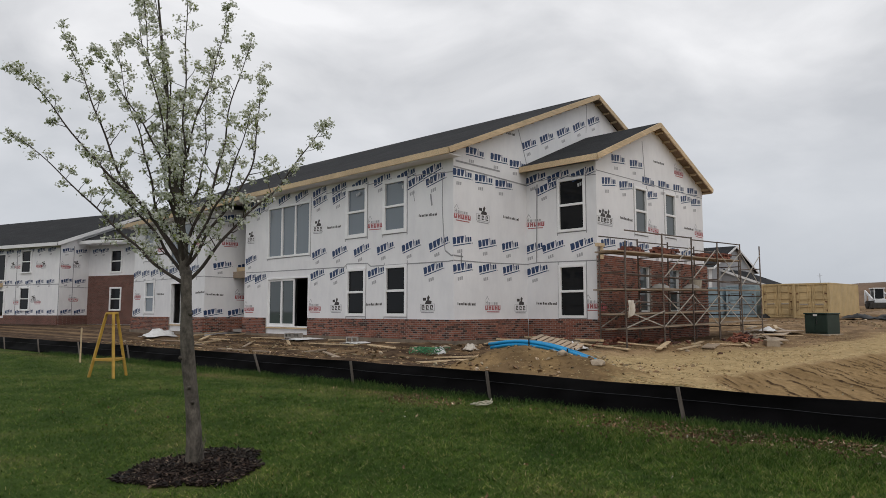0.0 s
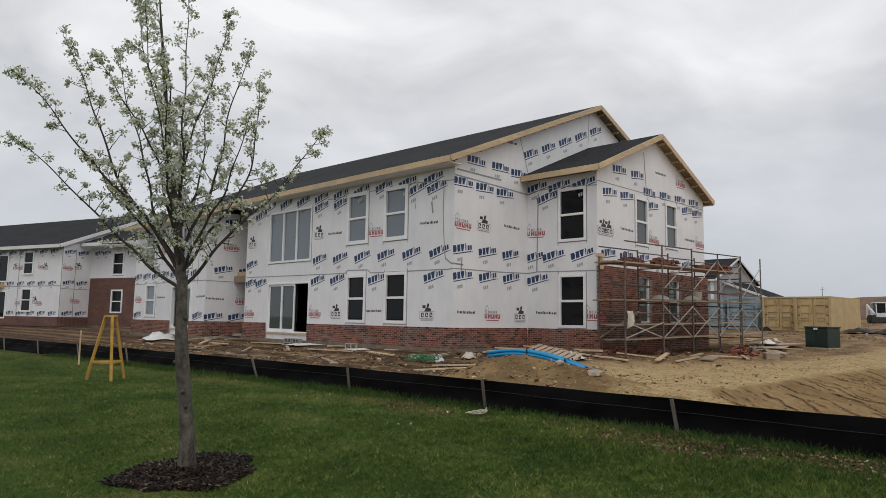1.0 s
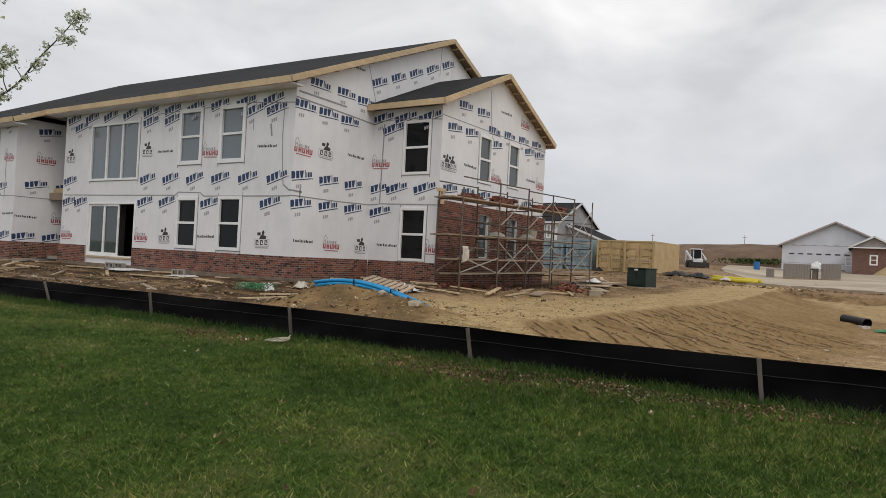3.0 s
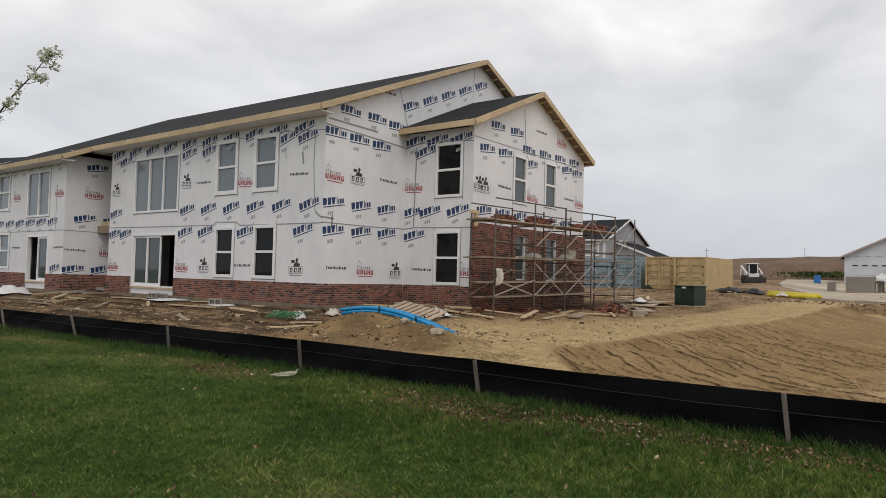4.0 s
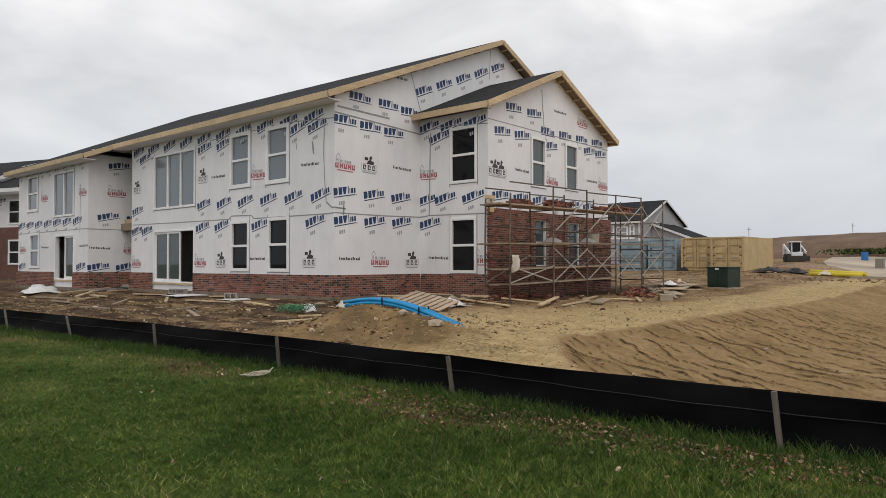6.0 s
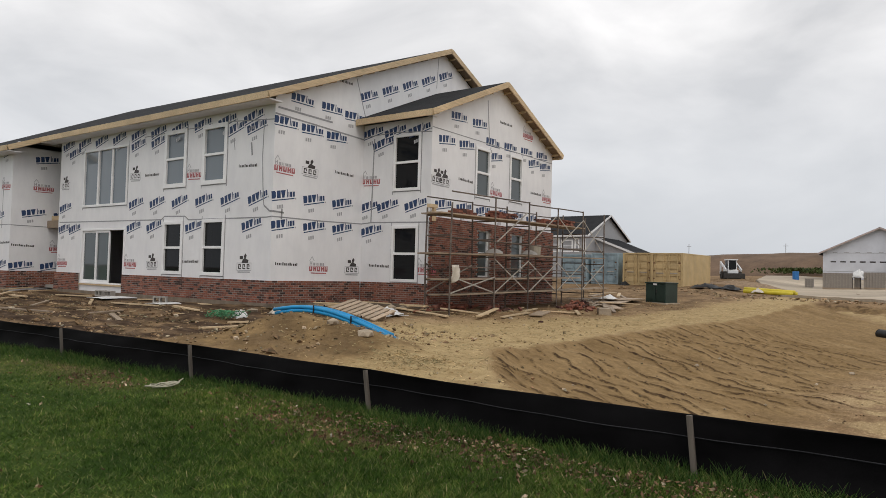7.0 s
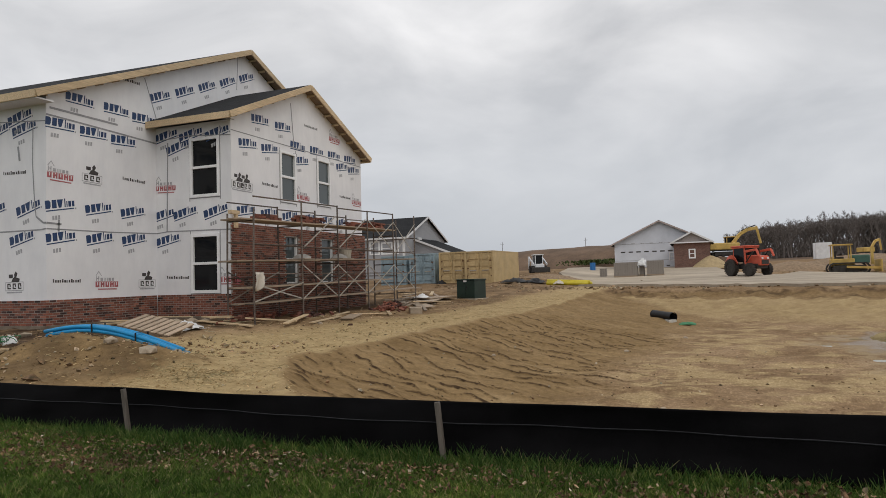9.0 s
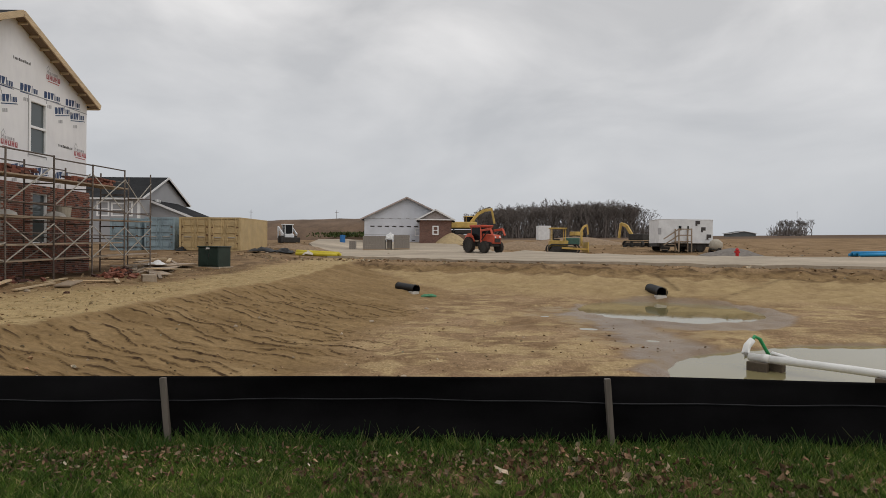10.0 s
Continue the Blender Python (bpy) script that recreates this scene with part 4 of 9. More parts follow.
def bricks_on(parent, m, u0, u1, v0, v1, holes=(), singly=None, toothed=False, seed=1, label="red brick veneer"):
    """Brick veneer: a mortar bed and single bricks on it; singly(u, v) picks those that are objects of their own."""
    r = random.Random(seed)
    bed = Shape()
    walled(bed, m @ Matrix.Translation((0, 0, 0.085)), u0 + 0.01, u1 - 0.01, v0, v1 - 0.005, [h for h in holes], 0.08)
    bed = bed.done("brick_veneer", MORTAR, parent, label)
    joined, course = Shape(), 0.0677
    unit = []
    for k in range(4):
        s = Shape().box((0.006, 0.006, -0.03), (0.194, 0.058, 0.004 + 0.002 * k))
        unit.append(s.mesh("brick", BRICK))
    rows = int(round((v1 - v0) / course))
    for j in range(rows):
        v = v0 + j * course
        u = u0 - (0.1 if j % 2 else 0.0)
        while u < u1 - 0.02:
            a, b2 = max(u, u0 - (0.05 if toothed and j % 2 else 0)), min(u + 0.2, u1)
            c = (a + b2) / 2
            if b2 - a > 0.04 and not any(h[0] - 0.02 < c < h[1] + 0.02 and h[2] - 0.04 < v + 0.03 < h[3] - 0.02 for h in holes):
                out = 0.085 + r.uniform(0, 0.006)
                if singly and singly(c, v) and b2 - a > 0.19:
                    ob = new("brick", unit[r.randrange(4)])
                    ob.parent = bed
                    ob.matrix_world = m @ Matrix.Translation((a, v, 0.085))
                else:
                    joined.box((a + 0.006, v + 0.006, 0.06), (b2 - 0.006, v + 0.059, out + 0.004), m)
            u += 0.2083
    j = joined.done("brickwork", BRICK, bed)
    j["kind"] = "stuff"
    return bed


# opening lists: (along, along, low, high), in each wall's own run
LONG = frame_of((X0, 0, 0), (-1, 0, 0))          # u = -y
GAB = frame_of((0, Y0, 0), (0, -1, 0))           # u = x
SIDE = frame_of((X1, 0, 0), (-1, 0, 0))          # u = -y
WING = frame_of((0, Y1, 0), (0, -1, 0))          # u = x
long_win = [(-18.0, -16.72, 4.46, 6.42), (-15.86, -14.58, 4.46, 6.40), (-17.92, -16.78, 1.55, 3.33), (-15.74, -14.57, 1.55, 3.35)]
tri, slider = (-23.48, -20.30, 4.0, 6.22), (-23.45, -20.33, 1.08, 3.16)
side_win = [(-11.03, -9.93, 1.50, 3.33), (-11.04, -9.90, 4.46, 6.33)]
wing_win = [(20.93, 21.89, 4.50, 6.26), (23.29, 24.25, 4.58, 6.34)]
wing_low = [(21.05, 21.83, 1.72, 3.36), (23.40, 24.26, 1.72, 3.36)]

END = 25.40
s = Shape()
walled(s, LONG, -END, -Y0, BASE - 0.3, EAVE + 0.05, long_win + [tri, slider])
wall_long = s.done("wall", WRAP, HOUSE, "white house wrap with blue, red and black printing")
s = Shape()
walled(s, GAB, X0 + 0.2, XB, BASE - 0.3, EAVE + 0.05, [])
RIDGE_X, RIDGE_Z, EAVE_X, EAVE_TOP = 22.92, 10.70, 13.98, 6.93
s.prism([(X0, EAVE + 0.05), (XB, EAVE + 0.05), (XB, EAVE + 0.12), (RIDGE_X, RIDGE_Z - 0.14), (X0, 7.01)], -0.2, GAB)
wall_gable = s.done("wall", WRAP, HOUSE, "white house wrap with blue, red and black printing")
s = Shape()
walled(s, SIDE, -Y0, -Y1, BASE - 0.3, EAVE + 0.08, side_win)
wall_side = s.done("wall", WRAP, HOUSE, "white house wrap with blue, red and black printing")
s = Shape()
walled(s, WING, X1 + 0.2, X2, BASE - 0.3, EAVE + 0.1, wing_win + wing_low)
WR_X, WR_Z = 22.45, 8.84
s.prism([(X1, EAVE + 0.1), (X2, EAVE + 0.1), (X2, 6.87), (WR_X, WR_Z - 0.14), (X1, 6.95)], -0.2, WING)
wall_wing = s.done("wall", WRAP, HOUSE, "white house wrap with blue, red and black printing")
s = Shape()
walled(s, frame_of((X2, 0, 0), (1, 0, 0)), Y1 + 0.2, Y0, BASE - 0.3, EAVE + 0.08, [])
s.done("wall", WRAP, HOUSE)
# back and far end, out of view, close the house
s = Shape()
s.box((XB - 0.2, Y0 + 0.2, BASE - 0.3), (XB, 35.0, EAVE + 0.1))
s.box((13.5, 34.8, BASE - 0.3), (XB - 0.2, 35.0, EAVE + 0.1))
s.prism([(13.3, EAVE), (XB, EAVE), (RIDGE_X, RIDGE_Z - 0.2)], 0.2, frame_of((0, 35.0, 0), (0, -1, 0)))
s.done("wall", WRAP, HOUSE)
s = Shape()
s.box((X0 + 0.2, Y0 + 0.2, BASE), (XB - 0.2, 34.8, BASE + 0.12))
s.box((X1 + 0.2, Y1 + 0.2, BASE), (X2 - 0.2, Y0, BASE + 0.12))
s.done("floor_slab", CONCRETE, HOUSE)
s = Shape()
s.box((X0 + 0.2, Y0 + 0.2, BAND - 0.05), (XB - 0.2, 34.8, BAND + 0.25))
s.box((X1 + 0.2, Y1 + 0.2, BAND - 0.05), (X2 - 0.2, Y0, BAND + 0.25))
s.done("upper_floor", OLD_WOOD, HOUSE)
# partitions with the rooms' gloom painted on as near black
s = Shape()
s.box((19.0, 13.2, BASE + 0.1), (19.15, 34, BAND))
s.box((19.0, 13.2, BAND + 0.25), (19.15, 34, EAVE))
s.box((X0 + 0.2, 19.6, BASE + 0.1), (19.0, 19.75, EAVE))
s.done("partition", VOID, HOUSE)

# recess with a balcony, and the block that stands forward beyond it
X3, Y3, Y4 = 13.3, 26.82, 34.95
LB = frame_of((X3, 0, 0), (-1, 0, 0))
LBS = frame_of((0, Y3, 0), (0, -1, 0))
lb_win = [(-33.75, -32.4, 4.35, 6.12), (-33.45, -32.2, 1.62, 3.32)]
lb_tri, lb_sl = (-30.5, -28.25, 3.96, 6.0), (-30.3, -28.2, 1.12, 3.14)
s = Shape()
walled(s, LB, -Y4, -Y3, BASE - 0.3, EAVE - 0.15, lb_win + [lb_tri, lb_sl])
wall_lb = s.done("wall", WRAP, HOUSE, "white house wrap with blue, red and black printing")
s = Shape()
walled(s, LBS, X3 + 0.2, 17.2, BASE - 0.3, EAVE + 0.05, [])
s.prism([(X3, EAVE - 0.15), (17.2, EAVE - 0.15), (17.2, EAVE + 0.55), (X3 + 0.9, EAVE + 0.05)], -0.2, LBS)
wall_lbs = s.done("wall", WRAP, HOUSE, "white house wrap with blue, red and black printing")
s = Shape()
s.box((X0 + 0.2, END - 0.2, BASE - 0.3), (17.2, END, EAVE))
s.box((17.0, END, BASE - 0.3), (17.2, Y3, EAVE + 0.2))
s.done("wall", WRAP, HOUSE)
Shape().box((15.0, END + 0.01, BAND - 0.03), (17.0, Y3 - 0.01, BAND + 0.2)).done("balcony_deck", LUMBER, HOUSE, "raw pine balcony deck in the recess")
s = Shape()
s.box((14.86, END + 0.02, BAND + 0.22), (14.96, Y3 - 0.02, BAND + 0.46))
s.done("balcony_beam", LUMBER_Y, HOUSE)


def roof_slab(outline, name="roof", thick=0.14):
    """A sloped slab from its upper corners."""
    s = Shape()
    n = len(outline)
    s.add(list(outline) + [(x, y, z - thick) for x, y, z in outline], [tuple(range(n)), tuple(range(2 * n - 1, n - 1, -1))] + [((i + 1) % n, i, i + n, (i + 1) % n + n) for i in range(n)])
    return s.done(name, SHINGLE, HOUSE, "black asphalt shingle roof")


SL = (RIDGE_Z - EAVE_TOP) / (RIDGE_X - EAVE_X)
YF = 12.05
XE2 = 12.78
ZE2 = EAVE_TOP - SL * (EAVE_X - XE2)
roof_slab([(EAVE_X, YF, EAVE_TOP), (RIDGE_X, YF, RIDGE_Z), (RIDGE_X, 35.4, RIDGE_Z + 0.3), (XE2, 35.4, ZE2), (XE2, 26.1, ZE2), (EAVE_X, 26.1, EAVE_TOP)][::-1])
FX = 31.35
FZ = RIDGE_Z - SL * (FX - RIDGE_X)
roof_slab([(RIDGE_X, YF, RIDGE_Z), (FX, YF, FZ), (FX, 35.4, FZ), (RIDGE_X, 35.4, RIDGE_Z + 0.3)][::-1])
WE0, WE1, WF, WEZ = 17.97, 27.02, 9.15, 6.92
roof_slab([(WE0, WF, WEZ), (WR_X, WF, WR_Z), (WR_X, Y0 - 0.005, WR_Z), (WE0, Y0 - 0.005, WEZ)][::-1])
roof_slab([(WR_X, WF, WR_Z), (WE1, WF, WEZ), (WE1, Y0 - 0.005, WEZ), (WR_X, Y0 - 0.005, WR_Z)][::-1])


def fascia(p, q, name="fascia", w=0.045, h=0.205, drop=0.115):
    d = Vector((0, 0, -drop))
    return Shape().beam(Vector(p) + d, Vector(q) + d, w, h).done(name, LUMBER, HOUSE, "raw pine fascia board", bevel=0.005)


def rake(a, b2, y):
    fascia((a[0], y, a[1]), (b2[0], y, b2[1]), "rake_board", h=0.19, drop=0.10)


# eaves, with a board joint or two, and rakes
fascia((EAVE_X - 0.03, YF, EAVE_TOP), (EAVE_X - 0.03, 17.3, EAVE_TOP))
fascia((EAVE_X - 0.025, 17.31, EAVE_TOP - 0.004), (EAVE_X - 0.025, 22.1, EAVE_TOP + 0.004))
fascia((EAVE_X - 0.03, 22.11, EAVE_TOP), (EAVE_X - 0.03, 26.1, EAVE_TOP))
fascia((XE2 - 0.03, 26.1, ZE2), (XE2 - 0.03, 35.4, ZE2))
fascia((XE2, 26.07, ZE2), (EAVE_X, 26.07, EAVE_TOP), "rake_board")
rake((EAVE_X - 0.05, EAVE_TOP - 0.02), (RIDGE_X, RIDGE_Z), YF - 0.03)
rake((RIDGE_X, RIDGE_Z), (FX, FZ), YF - 0.03)
fascia((WE0 - 0.03, WF, WEZ), (WE0 - 0.03, Y0 - 0.02, WEZ))
fascia((WE1 + 0.03, WF, WEZ), (WE1 + 0.03, Y0 - 0.02, WEZ))
rake((WE0 - 0.05, WEZ - 0.02), (WR_X, WR_Z), WF - 0.03)
rake((WR_X, WR_Z), (WE1 + 0.05, WEZ - 0.02), WF - 0.03)
Shape().box((EAVE_X - 0.004, YF + 0.03, EAVE_TOP - 0.235), (X0 - 0.002, 26.06, EAVE_TOP - 0.20)).done("soffit", WRAP, HOUSE)
Shape().box((XE2 - 0.004, 26.12, ZE2 - 0.235), (13.298, 35.3, ZE2 - 0.20)).done("soffit", WRAP, HOUSE)

# sheathing seen from below in the gable overhangs, with lookout blocks
SHEATH = wood("roof_sheathing", (0.235, 0.165, 0.105))


def underside(a, b2, y0, y1, drop=0.145):
    s = Shape()
    top = [(a[0], y0, a[1] - drop), (b2[0], y0, b2[1] - drop), (b2[0], y1, b2[1] - drop), (a[0], y1, a[1] - drop)]
    s.add(top + [(x, y, z - 0.015) for x, y, z in top], [(0, 1, 2, 3), (7, 6, 5, 4), (0, 4, 5, 1), (1, 5, 6, 2), (2, 6, 7, 3), (3, 7, 4, 0)])
    s.done("soffit", SHEATH, HOUSE)
    p, q = Vector((a[0], 0, a[1] - drop - 0.055)), Vector((b2[0], 0, b2[1] - drop - 0.055))
    n = int((q - p).length / 0.61)
    up = (q - p).normalized().cross(Vector((0, 1, 0)))
    for k in range(n):
        c = p.lerp(q, (k + 0.5) / n)
        Shape().beam((c.x, y0 + 0.03, c.z), (c.x, y1, c.z), 0.04, 0.075, up).done("lookout", LUMBER_Y, HOUSE)


underside((WE0, WEZ), (WR_X, WR_Z), WF - 0.005, Y1 - 0.004)
underside((WR_X, WR_Z), (WE1, WEZ), WF - 0.005, Y1 - 0.004)
underside((EAVE_X, EAVE_TOP), (RIDGE_X, RIDGE_Z), YF - 0.005, Y0 - 0.004)
underside((RIDGE_X, RIDGE_Z), (FX, FZ), YF - 0.005, Y0 - 0.004)
# upper panes get the painted sky reflection, lower ones the painted dark
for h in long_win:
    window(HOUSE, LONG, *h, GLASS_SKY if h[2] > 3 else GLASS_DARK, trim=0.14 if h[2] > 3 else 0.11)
window(HOUSE, LONG, *tri, GLASS_SKY, columns=3, trim=0.085, label="wide three-light white window")
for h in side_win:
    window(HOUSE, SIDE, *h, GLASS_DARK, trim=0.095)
for h in wing_win:
    window(HOUSE, WING, *h, GLASS_DOOR, trim=0.085)
for h in wing_low:
    window(HOUSE, WING, *h, GLASS_DOOR, trim=0.05)
for h in lb_win:
    window(HOUSE, LB, *h, GLASS_SKY, trim=0.12)
window(HOUSE, LB, *lb_tri, GLASS_SKY, columns=2, trim=0.085)


def patio_door(m, u0, u1, v0, v1, panels, open_at):
    d = new("patio_door")
    d.parent = HOUSE
    tagged(d, "white sliding patio door with one panel standing open")
    s = Shape()
    for a, b2, c, e in ((u0, u0 + 0.07, v0, v1), (u1 - 0.07, u1, v0, v1), (u0 + 0.07, u1 - 0.07, v1 - 0.07, v1), (u0 + 0.07, u1 - 0.07, v0, v0 + 0.05)):
        s.box((a, c, -0.14), (b2, e, 0.03), m)
    s.done("door_frame", VINYL, d, bevel=0.005)
    wd = (u1 - u0 - 0.14) / panels
    for k in range(panels):
        if k == open_at:
            continue
        a, b2 = u0 + 0.07 + k * wd, u0 + 0.07 + (k + 1) * wd
        s = Shape()
        for p, q, c, e in ((a, a + 0.075, v0 + 0.05, v1 - 0.07), (b2 - 0.075, b2, v0 + 0.05, v1 - 0.07), (a + 0.075, b2 - 0.075, v0 + 0.05, v0 + 0.15), (a + 0.075, b2 - 0.075, v1 - 0.15, v1 - 0.07)):
            s.box((p, c, -0.08 + 0.03 * (k % 2)), (q, e, -0.03 + 0.03 * (k % 2)), m)
        leaf = s.done("door_leaf", VINYL, d, bevel=0.004)
        g = Shape().box((a + 0.075, v0 + 0.15, -0.058), (b2 - 0.075, v1 - 0.15, -0.05), m).done("pane", GLASS_DOOR, leaf)
        g.visible_shadow = False
    Shape().box((u0, v0 - 0.06, -0.15), (u1, v0 - 0.004, 0.06), m).done("door_sill", LUMBER, d)
    return d


patio_door(LONG, *slider, 3, 2)
patio_door(LB, *lb_sl, 2, 0)

# brick skirt all along the front, and the veneer that is going up on the wing
bricks_on(HOUSE, LONG, -END, slider[0] - 0.02, BASE, BRICK_TOP, seed=2)
bricks_on(HOUSE, LONG, slider[1] + 0.02, -Y0 + 0.09, BASE, BRICK_TOP, singly=lambda u, v: u > -15.6, seed=3)
bricks_on(HOUSE, GAB, X0 - 0.09, X1 - 0.1, BASE, BRICK_TOP, singly=lambda u, v: u < 17.4, seed=4)
bricks_on(HOUSE, SIDE, -Y0 + 0.1, -Y1 + 0.09, BASE, BRICK_TOP, seed=5)
bricks_on(HOUSE, WING, X1 - 0.09, X2 + 0.09, BASE - 0.1, 3.58, wing_low, toothed=True, seed=6, label="red brick veneer laid up to the first floor")
bricks_on(HOUSE, LB, -Y4, lb_sl[0] - 0.02, BASE, BRICK_TOP, seed=7)
bricks_on(HOUSE, LB, lb_sl[1] + 0.02, -Y3 + 0.09, BASE, BRICK_TOP, seed=8)
bricks_on(HOUSE, LBS, X3 - 0.09, 17.0, BASE, BRICK_TOP, seed=9)

# exposed footing below the brick
s = Shape()
s.box((X0 - 0.13, Y0 - 0.13, BASE - 0.5), (X0, END, BASE))
s.box((X0, Y0 - 0.13, BASE - 0.5), (X1 - 0.1, Y0, BASE))
s.box((X1 - 0.13, Y1 - 0.13, BASE - 0.5), (X1, Y0 - 0.13, BASE))
s.box((X1, Y1 - 0.14, BASE - 0.6), (X2 + 0.1, Y1, BASE - 0.1))
s.box((X3 - 0.13, Y3 - 0.13, BASE - 0.5), (X3, Y4, BASE))
s.done("footing", FOOTING, HOUSE, "mud-splashed concrete footing")

# printing and seams on the wrap
def prints(wall, m, me, spots, turn=0.0):
    for k, (u, v) in enumerate(spots):
        printed(wall, me, m @ Matrix.Translation((u, v, 0)) @ Matrix.Rotation(radians(turn), 4, "Z"), 0, 0, k)


def run(u0, u1, count, v0, v1=None):
    return [(u0 + (u1 - u0) * k / (count - 1), v0 + ((v0 if v1 is None else v1) - v0) * k / (count - 1)) for k in range(count)]


# front: four rows of marks, then the small ones between them
prints(wall_long, LONG, MARK_BLUE, run(-24.75, -13.31, 10, 6.56, 6.46), 4)
prints(wall_long, LONG, MARK_BLUE, [(-24.2, 6.22), (-19.64, 6.16), (-18.36, 6.16), (-14.19, 6.17), (-13.14, 6.14)], 4)
prints(wall_long, LONG, MARK_BLUE, [(-24.82, 4.08)] + run(-19.65, -12.99, 6, 4.06, 3.98), 4)
prints(wall_long, LONG, MARK_BLUE, [(-24.85, 3.24), (-24.0, 3.22), (-19.74, 3.22), (-18.46, 3.22), (-16.15, 3.16), (-13.24, 3.17)], 3)
prints(wall_long, LONG, MARK_LINE, [(-13.55, 4.93), (-18.74, 4.98), (-16.30, 1.98)])
prints(wall_long, LONG, MARK_CREST, [(-19.80, 5.08), (-24.92, 5.03), (-13.57, 1.94), (-18.54, 1.94)])
prints(wall_long, LONG, MARK_HOMES, [(-16.28, 4.92), (-19.92, 1.94), (-24.94, 1.92)])
# gable: rows on the main sheet, and a loose sheet above that hangs at a slant
prints(wall_gable, GAB, MARK_BLUE, [(15.61, 7.06), (16.88, 7.06), (17.93, 7.0)], -9)
prints(wall_gable, GAB, MARK_BLUE, run(14.99, 17.13, 3, 6.24, 6.17), -8)
prints(wall_gable, GAB, MARK_BLUE, run(14.97, 17.46, 3, 4.05), 1)
prints(wall_gable, GAB, MARK_BLUE, run(14.99, 17.5, 3, 3.17, 3.23), 1)
prints(wall_gable, GAB, MARK_BLUE, run(18.62, 23.10, 5, 7.90, 9.72), 14)
prints(wall_gable, GAB, MARK_CREST, [(15.95, 4.95), (17.96, 1.93)])
prints(wall_gable, GAB, MARK_LINE, [(17.47, 5.0), (15.12, 1.96), (17.3, 8.05)])
prints(wall_gable, GAB, MARK_HOMES, [(14.93, 4.90), (16.44, 1.95)])
# return and wing
prints(wall_side, SIDE, MARK_BLUE, [(-11.92, 6.53), (-10.94, 6.48), (-9.94, 6.45), (-11.46, 6.13), (-12.08, 4.02), (-11.20, 4.04), (-10.02, 4.03), (-11.88, 3.22)], 3)
prints(wall_side, SIDE, MARK_LINE, [(-11.55, 2.0)])
prints(wall_side, SIDE, MARK_HOMES, [(-12.0, 4.94), (-9.58, 2.0)])
prints(wall_wing, WING, MARK_BLUE, [(19.92, 7.08), (21.20, 7.10)], -4)
prints(wall_wing, WING, MARK_BLUE, [(19.26, 6.19), (20.42, 6.22), (22.31, 6.10), (25.25, 6.30), (26.2, 6.28)], -2)
prints(wall_wing, WING, MARK_BLUE, run(22.1, 25.9, 4, 6.58, 6.68), -8)
prints(wall_wing, WING, MARK_BLUE, run(19.13, 25.16, 6, 4.07), 0)
prints(wall_wing, WING, MARK_CREST, [(18.72, 4.88), (19.08, 4.88)])
prints(wall_wing, WING, MARK_LINE, [(20.35, 4.98), (25.4, 5.08), (22.95, 7.42)])
prints(wall_wing, WING, MARK_HOMES, [(22.35, 4.86), (26.35, 5.05), (24.64, 7.36)])
print_rows(wall_lb, LB, -Y4, -Y3, [(6.35, 0.9, 0.5), (3.75, 1.1, 0.5), (1.75, 2.3, 0.6)], [(5.0, 0, 1.9), (2.6, 1, 0.6)], lb_win + [lb_tri, lb_sl])
print_rows(wall_lbs, LBS, X3, 16.0, [(6.15, 1.3, 1.35), (3.9, 1.25, 0.9), (1.72, 1.2, 0.5)], [(5.0, 1, 1.2), (2.5, 0, 0.5)], [])


def seam(wall, m, pts, w=0.05):
    s = Shape()
    for p, q in zip(pts, pts[1:]):
        a, b2 = Vector((*p, 0.006)), Vector((*q, 0.006))
        d = (b2 - a).normalized()
        n2 = Vector((-d.y, d.x, 0)) * w / 2
        s.add([m @ (a - n2), m @ (b2 - n2), m @ (b2 + n2), m @ (a + n2)], [(0, 1, 2, 3)])
    return s.done("seam_tape", TAPE, wall)


seam(wall_long, LONG, [(-END + 0.1, 3.47), (-21.51, 3.43), (-18.05, 3.40), (-17.88, 3.51), (-16.69, 3.48), (-16.5, 3.36), (-12.61, 3.34), (-Y0, 3.36)], 0.035)
seam(wall_long, LONG, [(-12.85, 6.21), (-12.88, 5.2), (-12.82, 4.3), (-12.75, 3.70)], 0.035)
seam(wall_long, LONG, [(-12.75, 3.70), (-12.48, 3.52), (-Y0, 3.52)], 0.05)
seam(wall_long, LONG, [(-19.3, 6.36), (-16.6, 6.38), (-14.31, 6.38), (-Y0, 6.24)], 0.03)
seam(wall_long, LONG, [(-14.26, 5.80), (-14.2, 5.48)], 0.03)
seam(wall_long, LONG, [(-13.42, 5.64), (-13.36, 5.24)], 0.07)
seam(wall_gable, GAB, [(X0, 3.52), (14.95, 3.50)], 0.05)
seam(wall_gable, GAB, [(14.86, 3.30), (14.87, 3.62)], 0.06)
seam(wall_gable, GAB, [(X0, 3.36), (16.5, 3.37), (X1, 3.42)], 0.035)
seam(wall_gable, GAB, [(X0 + 0.1, 6.62), (16.86, 6.60)], 0.06)
seam(wall_gable, GAB, [(X0, 6.42), (16.61, 6.36), (X1, 6.30)], 0.05)
seam(wall_gable, GAB, [(17.93, 8.30), (18.40, 7.10)], 0.035)
seam(wall_gable, GAB, [(22.55, 10.35), (22.45, 9.05)], 0.035)
seam(wall_side, SIDE, [(-11.90, 6.28), (-11.93, 4.9), (-11.96, 3.46)], 0.05)
seam(wall_side, SIDE, [(-Y0, 3.42), (-11.91, 3.46), (-Y1, 3.42)], 0.035)
